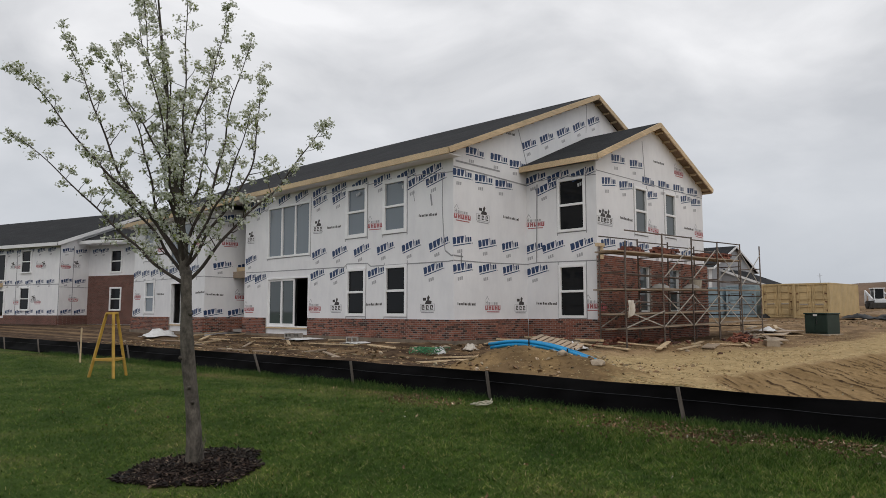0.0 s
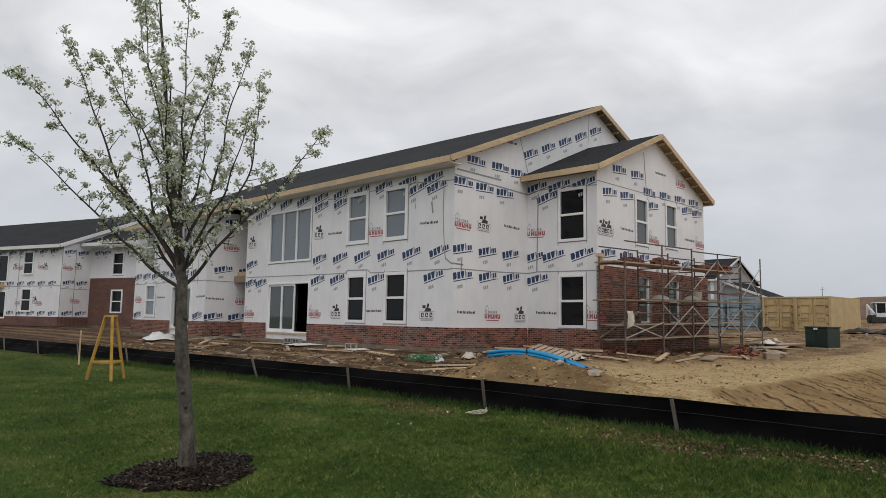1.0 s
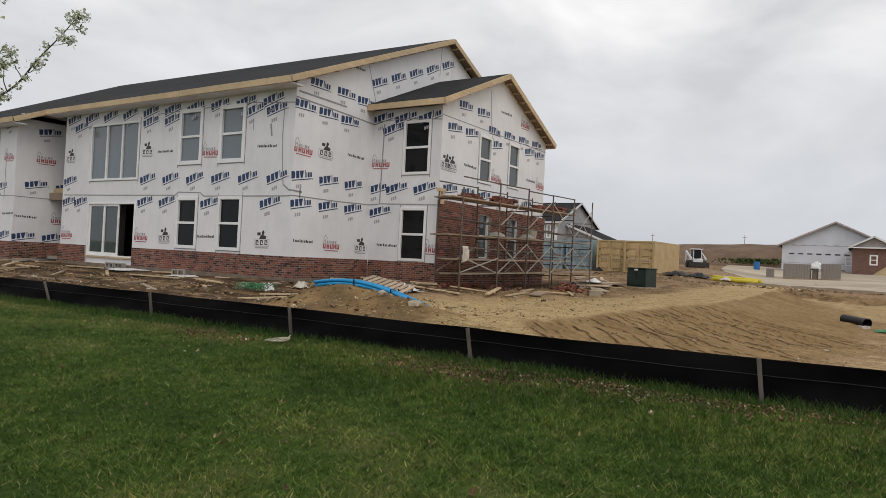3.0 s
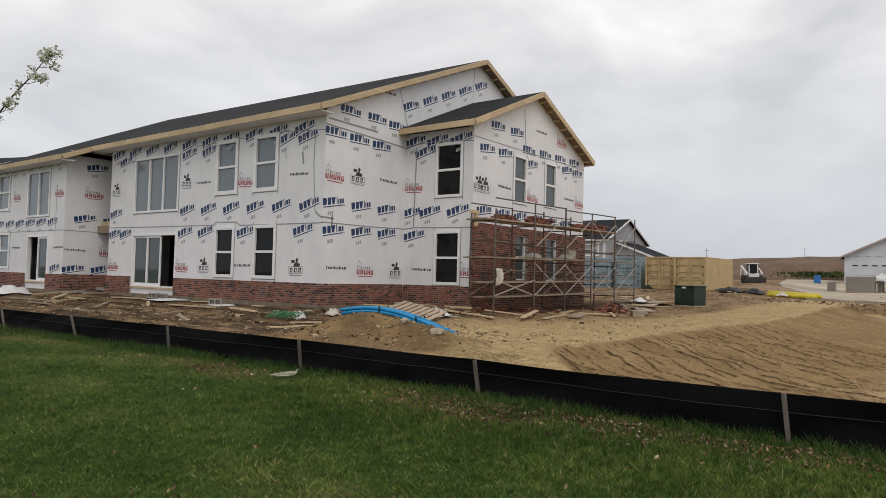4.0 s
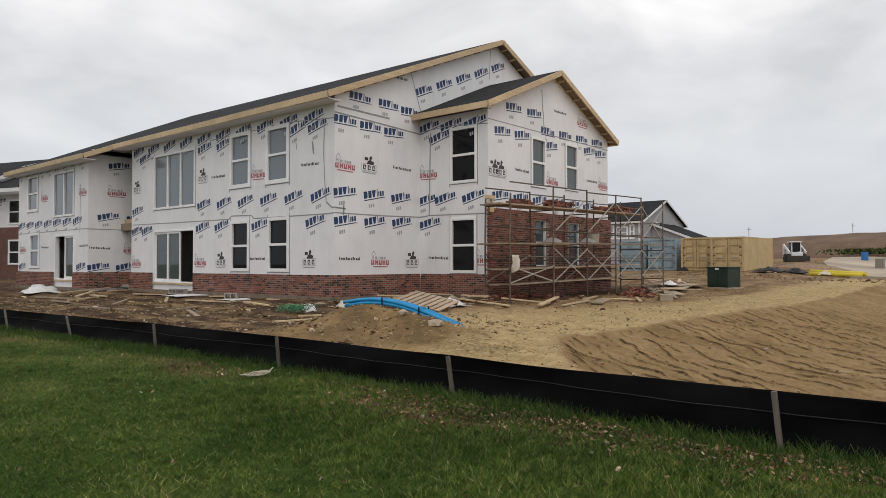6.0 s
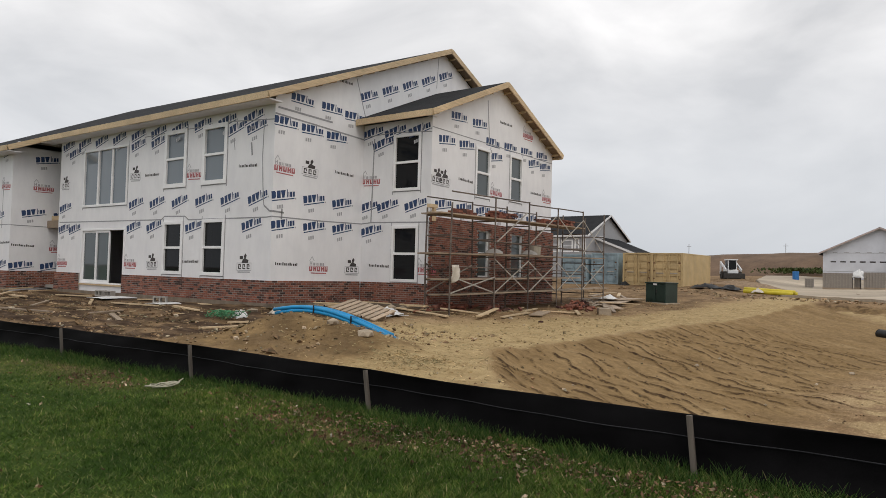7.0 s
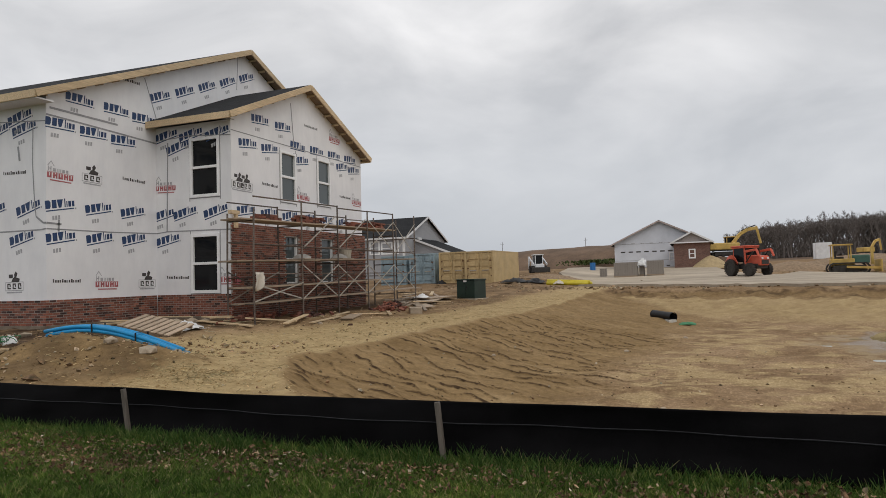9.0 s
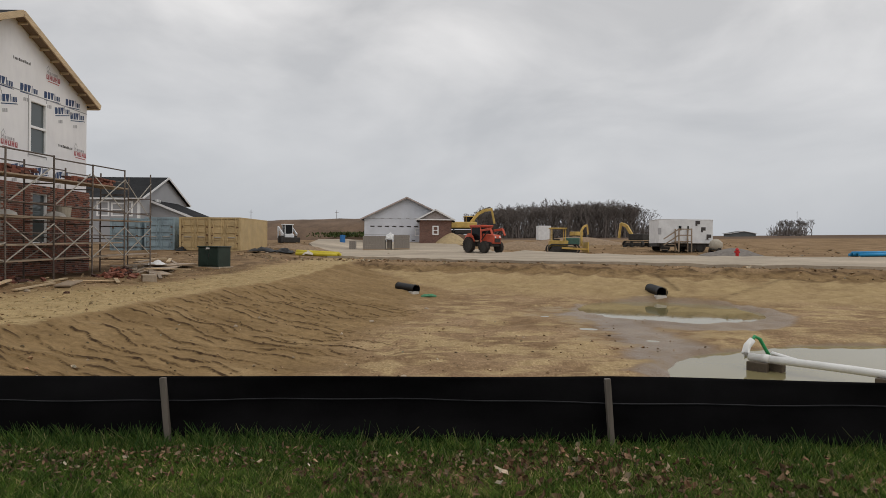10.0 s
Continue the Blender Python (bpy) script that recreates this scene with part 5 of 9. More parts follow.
seam(wall_side, SIDE, [(-Y0, 6.37), (-11.1, 6.42), (-Y1, 6.30)], 0.03)
seam(wall_wing, WING, [(X1, 6.46), (21.8, 6.48), (X2, 6.50)], 0.03)
seam(wall_wing, WING, [(21.64, 8.03), (21.72, 7.3), (21.8, 6.55)], 0.05)
seam(wall_lbs, LBS, [(X3, 3.32), (16.9, 3.32)], 0.03)
seam(wall_lb, LB, [(-Y4, 3.32), (-Y3, 3.34)], 0.03)
seam(wall_lb, LB, [(-27.6, 5.3), (-27.62, 3.2)], 0.04)

# ---- steel frame scaffold along the wing ----
def scaffold():
    top = thing("scaffold", "rusty steel frame scaffold with plank decks and cross braces", "scaffold")
    xs = [17.16, 19.6, 21.8, 24.0, 26.25, 28.4]
    front, back = 7.8, 8.68
    r = random.Random(8)
    tops = [3.86, 4.27, 4.33, 4.33, 4.40, 4.46]
    for i, x in enumerate(xs):
        for j, y in enumerate((front, back)):
            z0 = float(land(x, y)) - 0.02
            t = tops[i] - (0.12 if j else 0)
            Shape().tube([(x, y, z0), (x + r.uniform(-.03, .03), y, (z0 + t) / 2), (x + r.uniform(-.03, .03), y, t)], 0.026, 8).done("post", STEEL, top)
            Shape().box((x - 0.08, y - 0.08, z0), (x + 0.08, y + 0.08, z0 + 0.02)).done("base_plate", STEEL, top)
        for z in (1.18, 1.62, 2.36, 2.92, 3.50):
            Shape().tube([(x, front, z), (x, back, z)], 0.02, 6).done("ledger", STEEL, top)
    for a, b2 in zip(xs, xs[1:]):
        for z, y in ((2.86, front), (2.02, front), (2.92, back), (1.92, back)):
            Shape().tube([(a, y, z), (b2, y, z)], 0.018, 6).done("rail", STEEL, top)
    for i in range(5):
        if i < 4:
            z = tops[i + 1] - 0.03
            Shape().tube([(xs[i], front, z - 0.06), (xs[i + 1], front, z)], 0.022, 6).done("guard_rail", STEEL, top)
        Shape().tube([(xs[i], back, 4.06), (xs[i + 1], back, 4.12)], 0.02, 6).done("guard_rail", STEEL, top)
    # flat cross braces
    for i, zl, zh, y in ((1, 1.25, 2.32, front), (2, 1.25, 2.32, front), (3, 1.3, 2.35, front), (4, 1.35, 2.35, front), (1, 2.85, 3.95, front), (2, 2.9, 4.0, front), (3, 2.9, 4.05, front), (4, 2.75, 4.1, front), (0, 1.25, 2.1, back), (2, 1.25, 2.1, back), (0, 1.25, 1.75, front)):
        if i in (1, 2) and zl > 2.5:
            Shape().beam((xs[i] + 0.1, y, zl), (xs[i + 1] - 0.1, y + 0.02, zh), 0.015, 0.04).done("brace", BRACE, top)
        else:
            Shape().beam((xs[i], y - 0.02, zl), (xs[i + 1], y - 0.02, zh), 0.015, 0.035).done("brace", BRACE, top)
            Shape().beam((xs[i], y + 0.02, zh), (xs[i + 1], y + 0.02, zl), 0.015, 0.035).done("brace", BRACE if y == front else STEEL, top)
    # plank decks
    for z, a, b2, tilt in ((3.53, 16.85, 26.4, 0.21), (2.37, 16.6, 28.8, 0.25), (1.63, 17.0, 26.3, 0.15), (1.19, 17.0, 29.0, 0.17)):
        for k in range(3 if z > 1.3 else 2):
            y = front + 0.14 + k * 0.28
            u = a + r.uniform(-0.2, 0.2)
            while u < b2 - 1:
                v = min(u + 4.2, b2 + r.uniform(-.2, .3))
                f = (u - a) / (b2 - a)
                g = (v - a) / (b2 - a)
                Shape().beam((u, y, z + tilt * f + r.uniform(0, .02)), (v, y + r.uniform(-.03, .03), z + tilt * g), 0.235, 0.042).done("plank", OLD_WOOD, top, bevel=0.004)
                u = v - 0.25
    return top


scaffold()


def brick_stack(x, y, z, cols, rowsn, layers, seed):
    st = thing("brick_stack", "small heap of loose red bricks on a scaffold deck", "bricks", pose(x, y, z), "brick stacks on the scaffold")
    r = random.Random(seed)
    for k in range(layers):
        for i in range(cols):
            for j in range(rowsn):
                if k and r.random() < 0.16 * k:
                    continue
                m = Matrix.Translation((x + (i - cols / 2) * 0.205 + r.uniform(-.01, .01), y + (j - rowsn / 2) * 0.105, z + k * 0.063)) @ Matrix.Rotation(r.uniform(-.12, .12), 4, "Z")
                ob = new("brick", LOOSE[r.randrange(3)])
                ob.matrix_world = m
                ob.parent = st
                ob.matrix_parent_inverse = st.matrix_world.inverted()
    return st


LOOSE = [Shape().box((0, 0, 0), (0.195 - 0.004 * k, 0.095, 0.058)).mesh("brick", BRICK) for k in range(3)]
for x, y, c, l2, sd in ((18.45, 8.28, 5, 3, 1), (20.75, 8.28, 7, 4, 2), (23.9, 8.28, 5, 3, 3), (25.6, 8.28, 5, 4, 4)):
    brick_stack(x, y, 3.558 + 0.21 * (x - 16.85) / 9.55, c, 4, l2, sd)


def mortar_board(x, y, z, seed):
    t = thing("mortar_board", "wooden board heaped with grey mortar", "mortar board", group="mortar boards")
    Shape().box((x - 0.4, y - 0.35, z), (x + 0.4, y + 0.35, z + 0.025)).done("board", OLD_WOOD, t)
    s, r = Shape(), random.Random(seed)
    n = 12
    rings = []
    for k, (rad, h) in enumerate(((0.34, 0.02), (0.27, 0.10), (0.14, 0.17), (0.03, 0.19))):
        rings += [(x + rad * r.uniform(.8, 1.1) * math.cos(math.tau * i / n), y + rad * r.uniform(.8, 1.1) * math.sin(math.tau * i / n), z + h * r.uniform(.85, 1.1)) for i in range(n)]
    s.add(rings, [(k * n + i, k * n + (i + 1) % n, (k + 1) * n + (i + 1) % n, (k + 1) * n + i) for k in range(3) for i in range(n)] + [tuple(3 * n + i for i in range(n))])
    s.done("mortar", CONCRETE, t, smooth=True)


mortar_board(20.2, 8.2, 2.475, 1)
mortar_board(22.6, 8.2, 2.525, 2)
CLOTH = plain("pale_cloth", (0.55, 0.50, 0.43), 0.9, spread=0.15, bump=0.3)
TUB = plain("mortar_tub", (0.42, 0.38, 0.31), 0.8, spread=0.15)
tub = Shape().tube([(23.3, 8.35, 2.535), (23.3, 8.35, 2.92)], [0.19, 0.23], 14).done("mortar_tub", TUB, bevel=0.01)
tagged(tub, "pale plastic mortar tub on the scaffold planks", "bucket")


def rag(name, x, y, z, w, h, seed, mat, label, cat):
    """A crumpled sheet lying in folds."""
    r = random.Random(seed)
    s, n = Shape(), 11
    g = []
    for i in range(n):
        for j in range(n):
            u, v = i / (n - 1) - 0.5, j / (n - 1) - 0.5
            rim = max(0, 1 - 3.2 * (u * u + v * v))
            g.append((x + u * w * (1 + 0.15 * r.uniform(-1, 1)), y + v * w * 0.8, z + 0.01 + h * rim * r.uniform(0.35, 1.0)))
    s.add(g, [(i * n + j, (i + 1) * n + j, (i + 1) * n + j + 1, i * n + j + 1) for i in range(n - 1) for j in range(n - 1)])
    ob = s.done(name, mat, smooth=True)
    mod = ob.modifiers.new("thickness", "SOLIDIFY")
    mod.thickness = 0.008
    return tagged(ob, label, cat)


# a pale cloth hung over the lower deck's end
s = Shape()
g = []
r = random.Random(3)
for i in range(9):
    for j in range(8):
        u, v = i / 8, j / 7
        g.append((17.12 + 0.40 * u - 0.1 * v + r.uniform(-.02, .02), 7.72 - 0.07 * math.sin(6 * u + 2 * v), 2.06 - 0.48 * v * (0.75 + 0.35 * math.sin(2.6 * u + 0.4))))
s.add(g, [(i * 8 + j, (i + 1) * 8 + j, (i + 1) * 8 + j + 1, i * 8 + j + 1) for i in range(8) for j in range(7)])
cl = s.done("hanging_cloth", CLOTH, smooth=True)
mod = cl.modifiers.new("thickness", "SOLIDIFY")
mod.thickness = 0.012
tagged(cl, "pale cloth hung over the scaffold rail", "cloth")

# wooden corner pole with a block at the head of the brickwork
cp = thing("corner_pole", "short pine profile post fixed at the brick corner", "post")
Shape().box((X1 - 0.06, Y1 - 0.2, 3.45), (X1 + 0.05, Y1 - 0.11, 3.86)).done("pole", LUMBER, cp)
Shape().box((X1 - 0.28, Y1 - 0.22, 3.86), (X1 + 0.10, Y1 - 0.08, 3.97)).done("block", LUMBER, cp)

# ---- blossoming young tree in its mulch ring ----
BARK = plain("young_bark", (0.098, 0.085, 0.070), 0.9, scale=16, spread=0.62, bump=0.8, dist=0.008, fine=60, stretch=(1, 1, 0.6))
TWIG = plain("dark_twig", (0.060, 0.047, 0.040), 0.85, scale=20, spread=0.3, bump=0.2)
PETAL = blade_material("white_blossom", [(0.0, (0.46, 0.50, 0.34)), (0.35, (0.66, 0.68, 0.58)), (1.0, (0.84, 0.84, 0.79))], 0.4, 0.15)
YOUNG = blade_material("young_leaf", [(0.0, (0.13, 0.16, 0.035)), (0.5, (0.21, 0.25, 0.065)), (1.0, (0.36, 0.40, 0.15))], 0.45, 0.3)
TX, TY = 1.53, 3.22
TZ = float(land(TX, TY))


def pear_tree():
    top = thing("pear_tree", "young ornamental pear tree in white blossom with fresh leaves", "tree", pose(TX, TY, TZ))
    r = random.Random(21)
    s = Shape()
    pts, rad = [], []
    across, along = Vector((0.901, -0.434, 0)), Vector((0.434, 0.901, 0))
    root = Vector((TX, TY, TZ))
    for k in range(15):
        f = k / 14
        pts.append(root + across * (0.04 - 0.13 * f + 0.012 * math.sin(7 * f)) + along * 0.02 * math.sin(4 * f + 1) + Vector((0, 0, -0.05 + 1.75 * f)))
        rad.append(0.068 - 0.022 * f + 0.035 * max(0, 0.10 - f) / 0.10 + 0.003 * math.sin(13 * f))
    s.tube(pts, rad, 14)
    for k in range(6):
        f = 0.25 + 0.11 * k
        a = r.uniform(0, 6.28)
        i = int(f * 14)
        c = Vector(pts[i]) + Vector((math.cos(a), math.sin(a), 0)) * rad[i] * 0.8
        s.tube([c, c + Vector((math.cos(a), math.sin(a), 0.3)) * 0.03], [0.022, 0.012], 7)
    for k in range(9):
        a = r.uniform(0, 6.28)
        c = Vector((TX + 0.07 * math.cos(a), TY + 0.07 * math.sin(a), TZ))
        s.tube([c, c + Vector((0.03 * math.cos(a), 0.03 * math.sin(a), 0.12)), c + Vector((0.06 * math.cos(a), 0.06 * math.sin(a), r.uniform(0.18, 0.34)))], [0.004, 0.003, 0.0015], 5)
    def at(u, v, w):
        return root + across * u + along * v + Vector((0, 0, w))

    stem = [at(-0.09, 0, 1.66), at(-0.13, 0.015, 2.0), at(-0.19, 0.01, 2.38), at(-0.25, -0.015, 2.75), at(-0.29, 0, 3.15), at(-0.36, 0.02, 3.8), at(-0.42, 0, 4.35)]
    s.tube(stem, [0.046, 0.041, 0.034, 0.026, 0.019, 0.011, 0.005], 10, cap=False)
    trunk = s.done("trunk", BARK, None, smooth=True)
    limbs, spots = Shape(), []

    def spur(p, d, length, radius):
        """A short side shoot with a cluster at its end, and a few along it when it is long."""
        q, path, rr = Vector(p), [Vector(p)], [radius]
        n = max(2, int(length / 0.04))
        dd = d.normalized()
        for k in range(n):
            dd = (dd + Vector((r.gauss(0, .16), r.gauss(0, .16), 0.10 + r.gauss(0, .1)))).normalized()
            q = q + dd * (length / n)
            path.append(q.copy())
            rr.append(max(0.0022, radius * (1 - 0.6 * (k + 1) / n)))
            if k and k % 2 == 0 and r.random() < 0.7:
                spots.append((q + Vector((r.gauss(0, .02), r.gauss(0, .02), r.gauss(0, .02))), r.uniform(0.6, 1.0)))
        spots.append((q, r.uniform(0.8, 1.3)))
        limbs.tube(path, rr, 5, cap=False)

    def limb(start, mid, tip, radius):
        """A bowed limb from the stem to its tip, set with spurs."""
        a, b2, c = start, mid * 2 - (start + tip) * 0.5, tip
        n = max(12, int((tip - start).length / 0.052))
        path, rr = [], []
        wob = [r.uniform(0, 6.3) for _ in range(3)]
        for k in range(n + 1):
            f = k / n
            p = a * (1 - f) ** 2 + b2 * (2 * f * (1 - f)) + c * f * f
            p = p + Vector((0.030 * math.sin(8 * f + wob[0]) + 0.010 * math.sin(23 * f), 0.030 * math.sin(7 * f + wob[1]), 0.022 * math.sin(11 * f + wob[2]))) * min(1, 4 * f)
            path.append(p)
            rr.append(max(0.003, radius * (1 - 0.84 * f)))
        limbs.tube(path, rr, 7, cap=False)
        for k in range(2, n + 1):
            f = k / n
            d = (path[k] - path[k - 1]).normalized()
            if f < 0.14 or r.random() > 0.93:
                continue
            g = r.uniform(0, 6.3)
            side = d.cross(Vector((math.cos(g), math.sin(g), 0.3))).normalized()
            ln = r.uniform(0.14, 0.34) * (1.15 - 0.6 * f) if r.random() < 0.20 else r.uniform(0.025, 0.10)
            spur(path[k], d * 0.55 + side, ln, min(rr[k] * 0.6, 0.006))
        for k in range(4):
            spots.append((path[-1] - (path[-1] - path[-3]) * 0.28 * k + Vector((r.gauss(0, .015), r.gauss(0, .015), r.gauss(0, .015))), 1.0))

    # limbs as (height on the stem, half-way across and up, tip across and up, depth)
    limb(stem[2], stem[4], stem[6], 0.012)
    wide = [(1.58, -0.66, 2.06, -1.49, 2.86, 0.25), (1.72, -0.66, 2.46, -1.42, 3.24, -0.3), (1.80, -0.64, 2.58, -1.13, 3.71, 0.1), (1.98, -0.42, 2.82, -0.80, 3.38, -0.45), (2.25, -0.36, 3.25, -0.60, 4.2, 0.2),
            (2.15, -0.13, 3.05, -0.20, 4.4, -0.2), (2.05, -0.03, 3.12, 0.24, 4.25, 0.25), (1.82, 0.13, 2.62, 0.41, 3.73, -0.15), (1.72, 0.34, 2.50, 0.56, 3.64, 0.3), (1.58, 0.50, 2.30, 1.09, 3.04, -0.16)]
    deep = [(1.9, -0.15, 2.6, -0.12, 3.6, 0.85), (1.75, -0.2, 2.4, -0.32, 3.3, -0.85), (2.0, 0.0, 2.7, 0.12, 3.9, 0.6), (2.05, -0.3, 2.8, -0.45, 3.9, -0.6), (1.66, -0.5, 2.2, -0.98, 2.80, 0.55),
            (1.7, 0.14, 2.25, 0.40, 2.95, -0.6), (1.9, -0.5, 2.75, -0.72, 3.8, 0.45)]
    for h, mu, mw, tu, tw, dep in wide + deep:
        limb(at(-0.09 - 0.13 * (h - 1.6), 0, h), at(mu, dep * 0.45, mw), at(tu, dep, tw), 0.0165 if h < 1.85 else 0.0125)
    lim = limbs.done("branchwork", TWIG, None, smooth=True)
    fl, lf = Shape(), Shape()
    for c, size in spots:
        for k in range(int(20 * size)):
            o = c + Vector((r.gauss(0, .019), r.gauss(0, .019), r.gauss(0.004, .017))) * size
            e = r.uniform(0.008, 0.0145)
            m = Matrix.Translation(o) @ Euler((r.uniform(-1.3, 1.3), r.uniform(-1.3, 1.3), r.uniform(0, 6.3))).to_matrix().to_4x4()
            fl.add([m @ Vector(p) for p in ((e, 0, 0.003), (0.3 * e, 0.95 * e, 0), (-0.8 * e, 0.6 * e, 0.003), (-0.8 * e, -0.6 * e, 0), (0.3 * e, -0.95 * e, 0.003))], [(0, 1, 2, 3, 4)])
        for k in range(int(8 * size)):
            o = c + Vector((r.gauss(0, .021), r.gauss(0, .021), r.gauss(0, .02))) * size
            e = r.uniform(0.012, 0.022)
            m = Matrix.Translation(o) @ Euler((r.uniform(-1.2, 1.2), r.uniform(-1.2, 1.2), r.uniform(0, 6.3))).to_matrix().to_4x4()
            lf.add([m @ Vector(p) for p in ((-e, 0, 0), (0, -0.38 * e, 0.15 * e), (e, 0, 0), (0, 0.38 * e, 0.15 * e))], [(0, 1, 2, 3)])
    b1, b2 = fl.done("blossom", PETAL), lf.done("leaves", YOUNG)
    for o in (b1, b2):
        o["kind"] = "stuff"
    for o in (trunk, lim, b1, b2):
        o.parent = top
        o.matrix_parent_inverse = top.matrix_world.inverted()
    return top


pear_tree()


def mulch():
    r = np.random.default_rng(5)
    s = Shape()
    for i in range(2600):
        a, q = r.uniform(0, 6.28), math.sqrt(r.uniform(0, 1))
        rr = (0.56 + 0.06 * math.sin(3 * a) + 0.04 * math.sin(7 * a + 1)) * q
        x, y = TX + 0.06 + rr * math.cos(a), TY + rr * math.sin(a)
        e, w = r.uniform(0.015, 0.05), r.uniform(0.004, 0.010)
        m = Matrix.Translation(lay(x, y, 0.012 + 0.06 * (1 - q) ** 1.5 + r.uniform(0, .02))) @ Euler((r.normal(0, .35), r.normal(0, .35), r.uniform(0, 6.3))).to_matrix().to_4x4()
        s.box((-e, -w, -0.004), (e, w, 0.004), m)
    return s.done("mulch", MULCH)


MULCH = blade_material("bark_mulch", [(0.0, (0.008, 0.006, 0.006)), (0.6, (0.024, 0.018, 0.016)), (0.9, (0.055, 0.043, 0.037)), (1.0, (0.16, 0.13, 0.105))])
tagged(mulch(), "ring of dark shredded bark mulch round the tree", "mulch", kind="stuff")

# ---- yellow timber stand on the lawn ----
YELLOW_WOOD = plain("yellow_painted_wood", (0.47, 0.28, 0.05), 0.6, scale=9, spread=0.2, bump=0.2)


def yellow_stand(x, y):
    z = float(land(x, y))
    t = thing("timber_stand", "yellow-painted three-legged timber stand on the lawn", "stand", pose(x, y, z))
    h, spread_r = 1.2, 0.38
    feet = []
    for k in range(3):
        a = radians(20 + 120 * k)
        feet.append(Vector((x + spread_r * math.cos(a), y + spread_r * math.sin(a), z)))
    heads = [Vector((x, y, z + h)) + (f - Vector((x, y, z))) * 0.28 for f in feet]
    obs = []
    for f, hd in zip(feet, heads):
        obs.append(Shape().beam(f, hd, 0.045, 0.045, (1, 0, 0)).done("leg", YELLOW_WOOD, bevel=0.004))
    for i in range(3):
        j = (i + 1) % 3
        p, q = feet[i].lerp(heads[i], 0.28), feet[j].lerp(heads[j], 0.28)
        obs.append(Shape().beam(p, q, 0.03, 0.045).done("crossbar", YELLOW_WOOD, bevel=0.003))
    obs.append(Shape().tube([(x, y, z + h - 0.01), (x, y, z + h + 0.03)], 0.125, 6).done("head", YELLOW_WOOD, bevel=0.004))
    for o in obs:
        o.parent = t
        o.matrix_parent_inverse = t.matrix_world.inverted()


yellow_stand(3.72, 11.2)
st = Shape().beam(lay(4.6, 15.6, -0.1), lay(4.6, 15.6, 0.85), 0.03, 0.03, (1, 0, 0)).done("survey_stake", LUMBER)
tagged(st, "pale wooden survey stake in the lawn", "stake")

# bent pale hose end lying in the grass
HOSE = plain("pale_hose", (0.46, 0.43, 0.33), 0.6, bump=0.1)
pts = [lay(5.62 + (0.20 - 0.035 * (a // 6.28)) * math.cos(a) + 0.02 * (a // 6.28), 3.50 + (0.075 - 0.012 * (a // 6.28)) * math.sin(a), 0.045 + 0.012 * math.sin(2.3 * a)) for a in np.linspace(0.4, 17.0, 60)]
pts = pts + [lay(5.83, 3.53, 0.05), lay(5.92, 3.58, 0.07)]
hs = Shape().tube(pts, 0.0075, 6).done("hose", HOSE, smooth=True)
tagged(hs, "loop of thin pale hose lying in the grass", "hose")

# ---- loose things round the house ----
BLUE_PIPE = plain("blue_plastic_pipe", (0.012, 0.26, 0.54), 0.34, scale=2, spread=0.12, bump=0.05)
DARK = plain("dark_rubber", (0.012, 0.012, 0.013), 0.6, spread=0.3)


def blue_pipes():
    b = thing("pipe_bundle", "bundle of bright blue plastic pipes strapped together, over an earth heap", "pipes")
    a, c = Vector((10.85, 7.62, 0.90)), Vector((11.12, 4.88, 0.56))
    r = random.Random(2)
    for k in range(7):
        off = Vector(((k % 4 - 1.5) * 0.076, 0.02 * (k % 3), 0.066 * (k // 4)))
        pts = []
        for i in range(13):
            f = -0.02 + 1.03 * i / 12 + 0.01 * r.uniform(-1, 1) * (i in (0, 12))
            p = a.lerp(c, f) + off * (1 + 0.25 * abs(f - 0.5))
            p.z += 0.22 * math.sin(math.pi * min(1, max(0, f)) ** 0.85)
            pts.append(p)
        Shape().tube(pts, 0.036, 10).done("pipe", BLUE_PIPE, b, smooth=True)
    for f in (0.36, 0.7):
        p = a.lerp(c, f)
        p.z += 0.22 * math.sin(math.pi * f ** 0.85) + 0.02
        d = (c - a).normalized()
        across = Vector((d.y, -d.x, 0)).normalized()
        st = Shape().beam(p - across * 0.16 + Vector((0, 0, 0.105)), p + across * 0.16 + Vector((0, 0, 0.105)), 0.03, 0.006)
        for sgn in (-1, 1):
            st.beam(p + across * 0.163 * sgn + Vector((0, 0, 0.105)), p + across * 0.163 * sgn - Vector((0, 0, 0.05)), 0.006, 0.03, d)
        st.done("strap", DARK, b)
    return b


blue_pipes()


def planks(name, label, items, mat=None, category="lumber", group=""):
    """Loose boards, each a thing of its own, as (x, y, length, turn, lift, width)."""
    for x, y, ln, turn, lift, wd in items:
        a = radians(turn)
        d = Vector((math.cos(a), math.sin(a), 0)) * ln / 2
        p, q = lay(x - d.x, y - d.y, 0.035 + lift), lay(x + d.x, y + d.y, 0.035 + lift * 0.7)
        ob = Shape().beam(p, q, wd, 0.038).done(name, mat or LUMBER, bevel=0.003)
        tagged(ob, label, category, group)


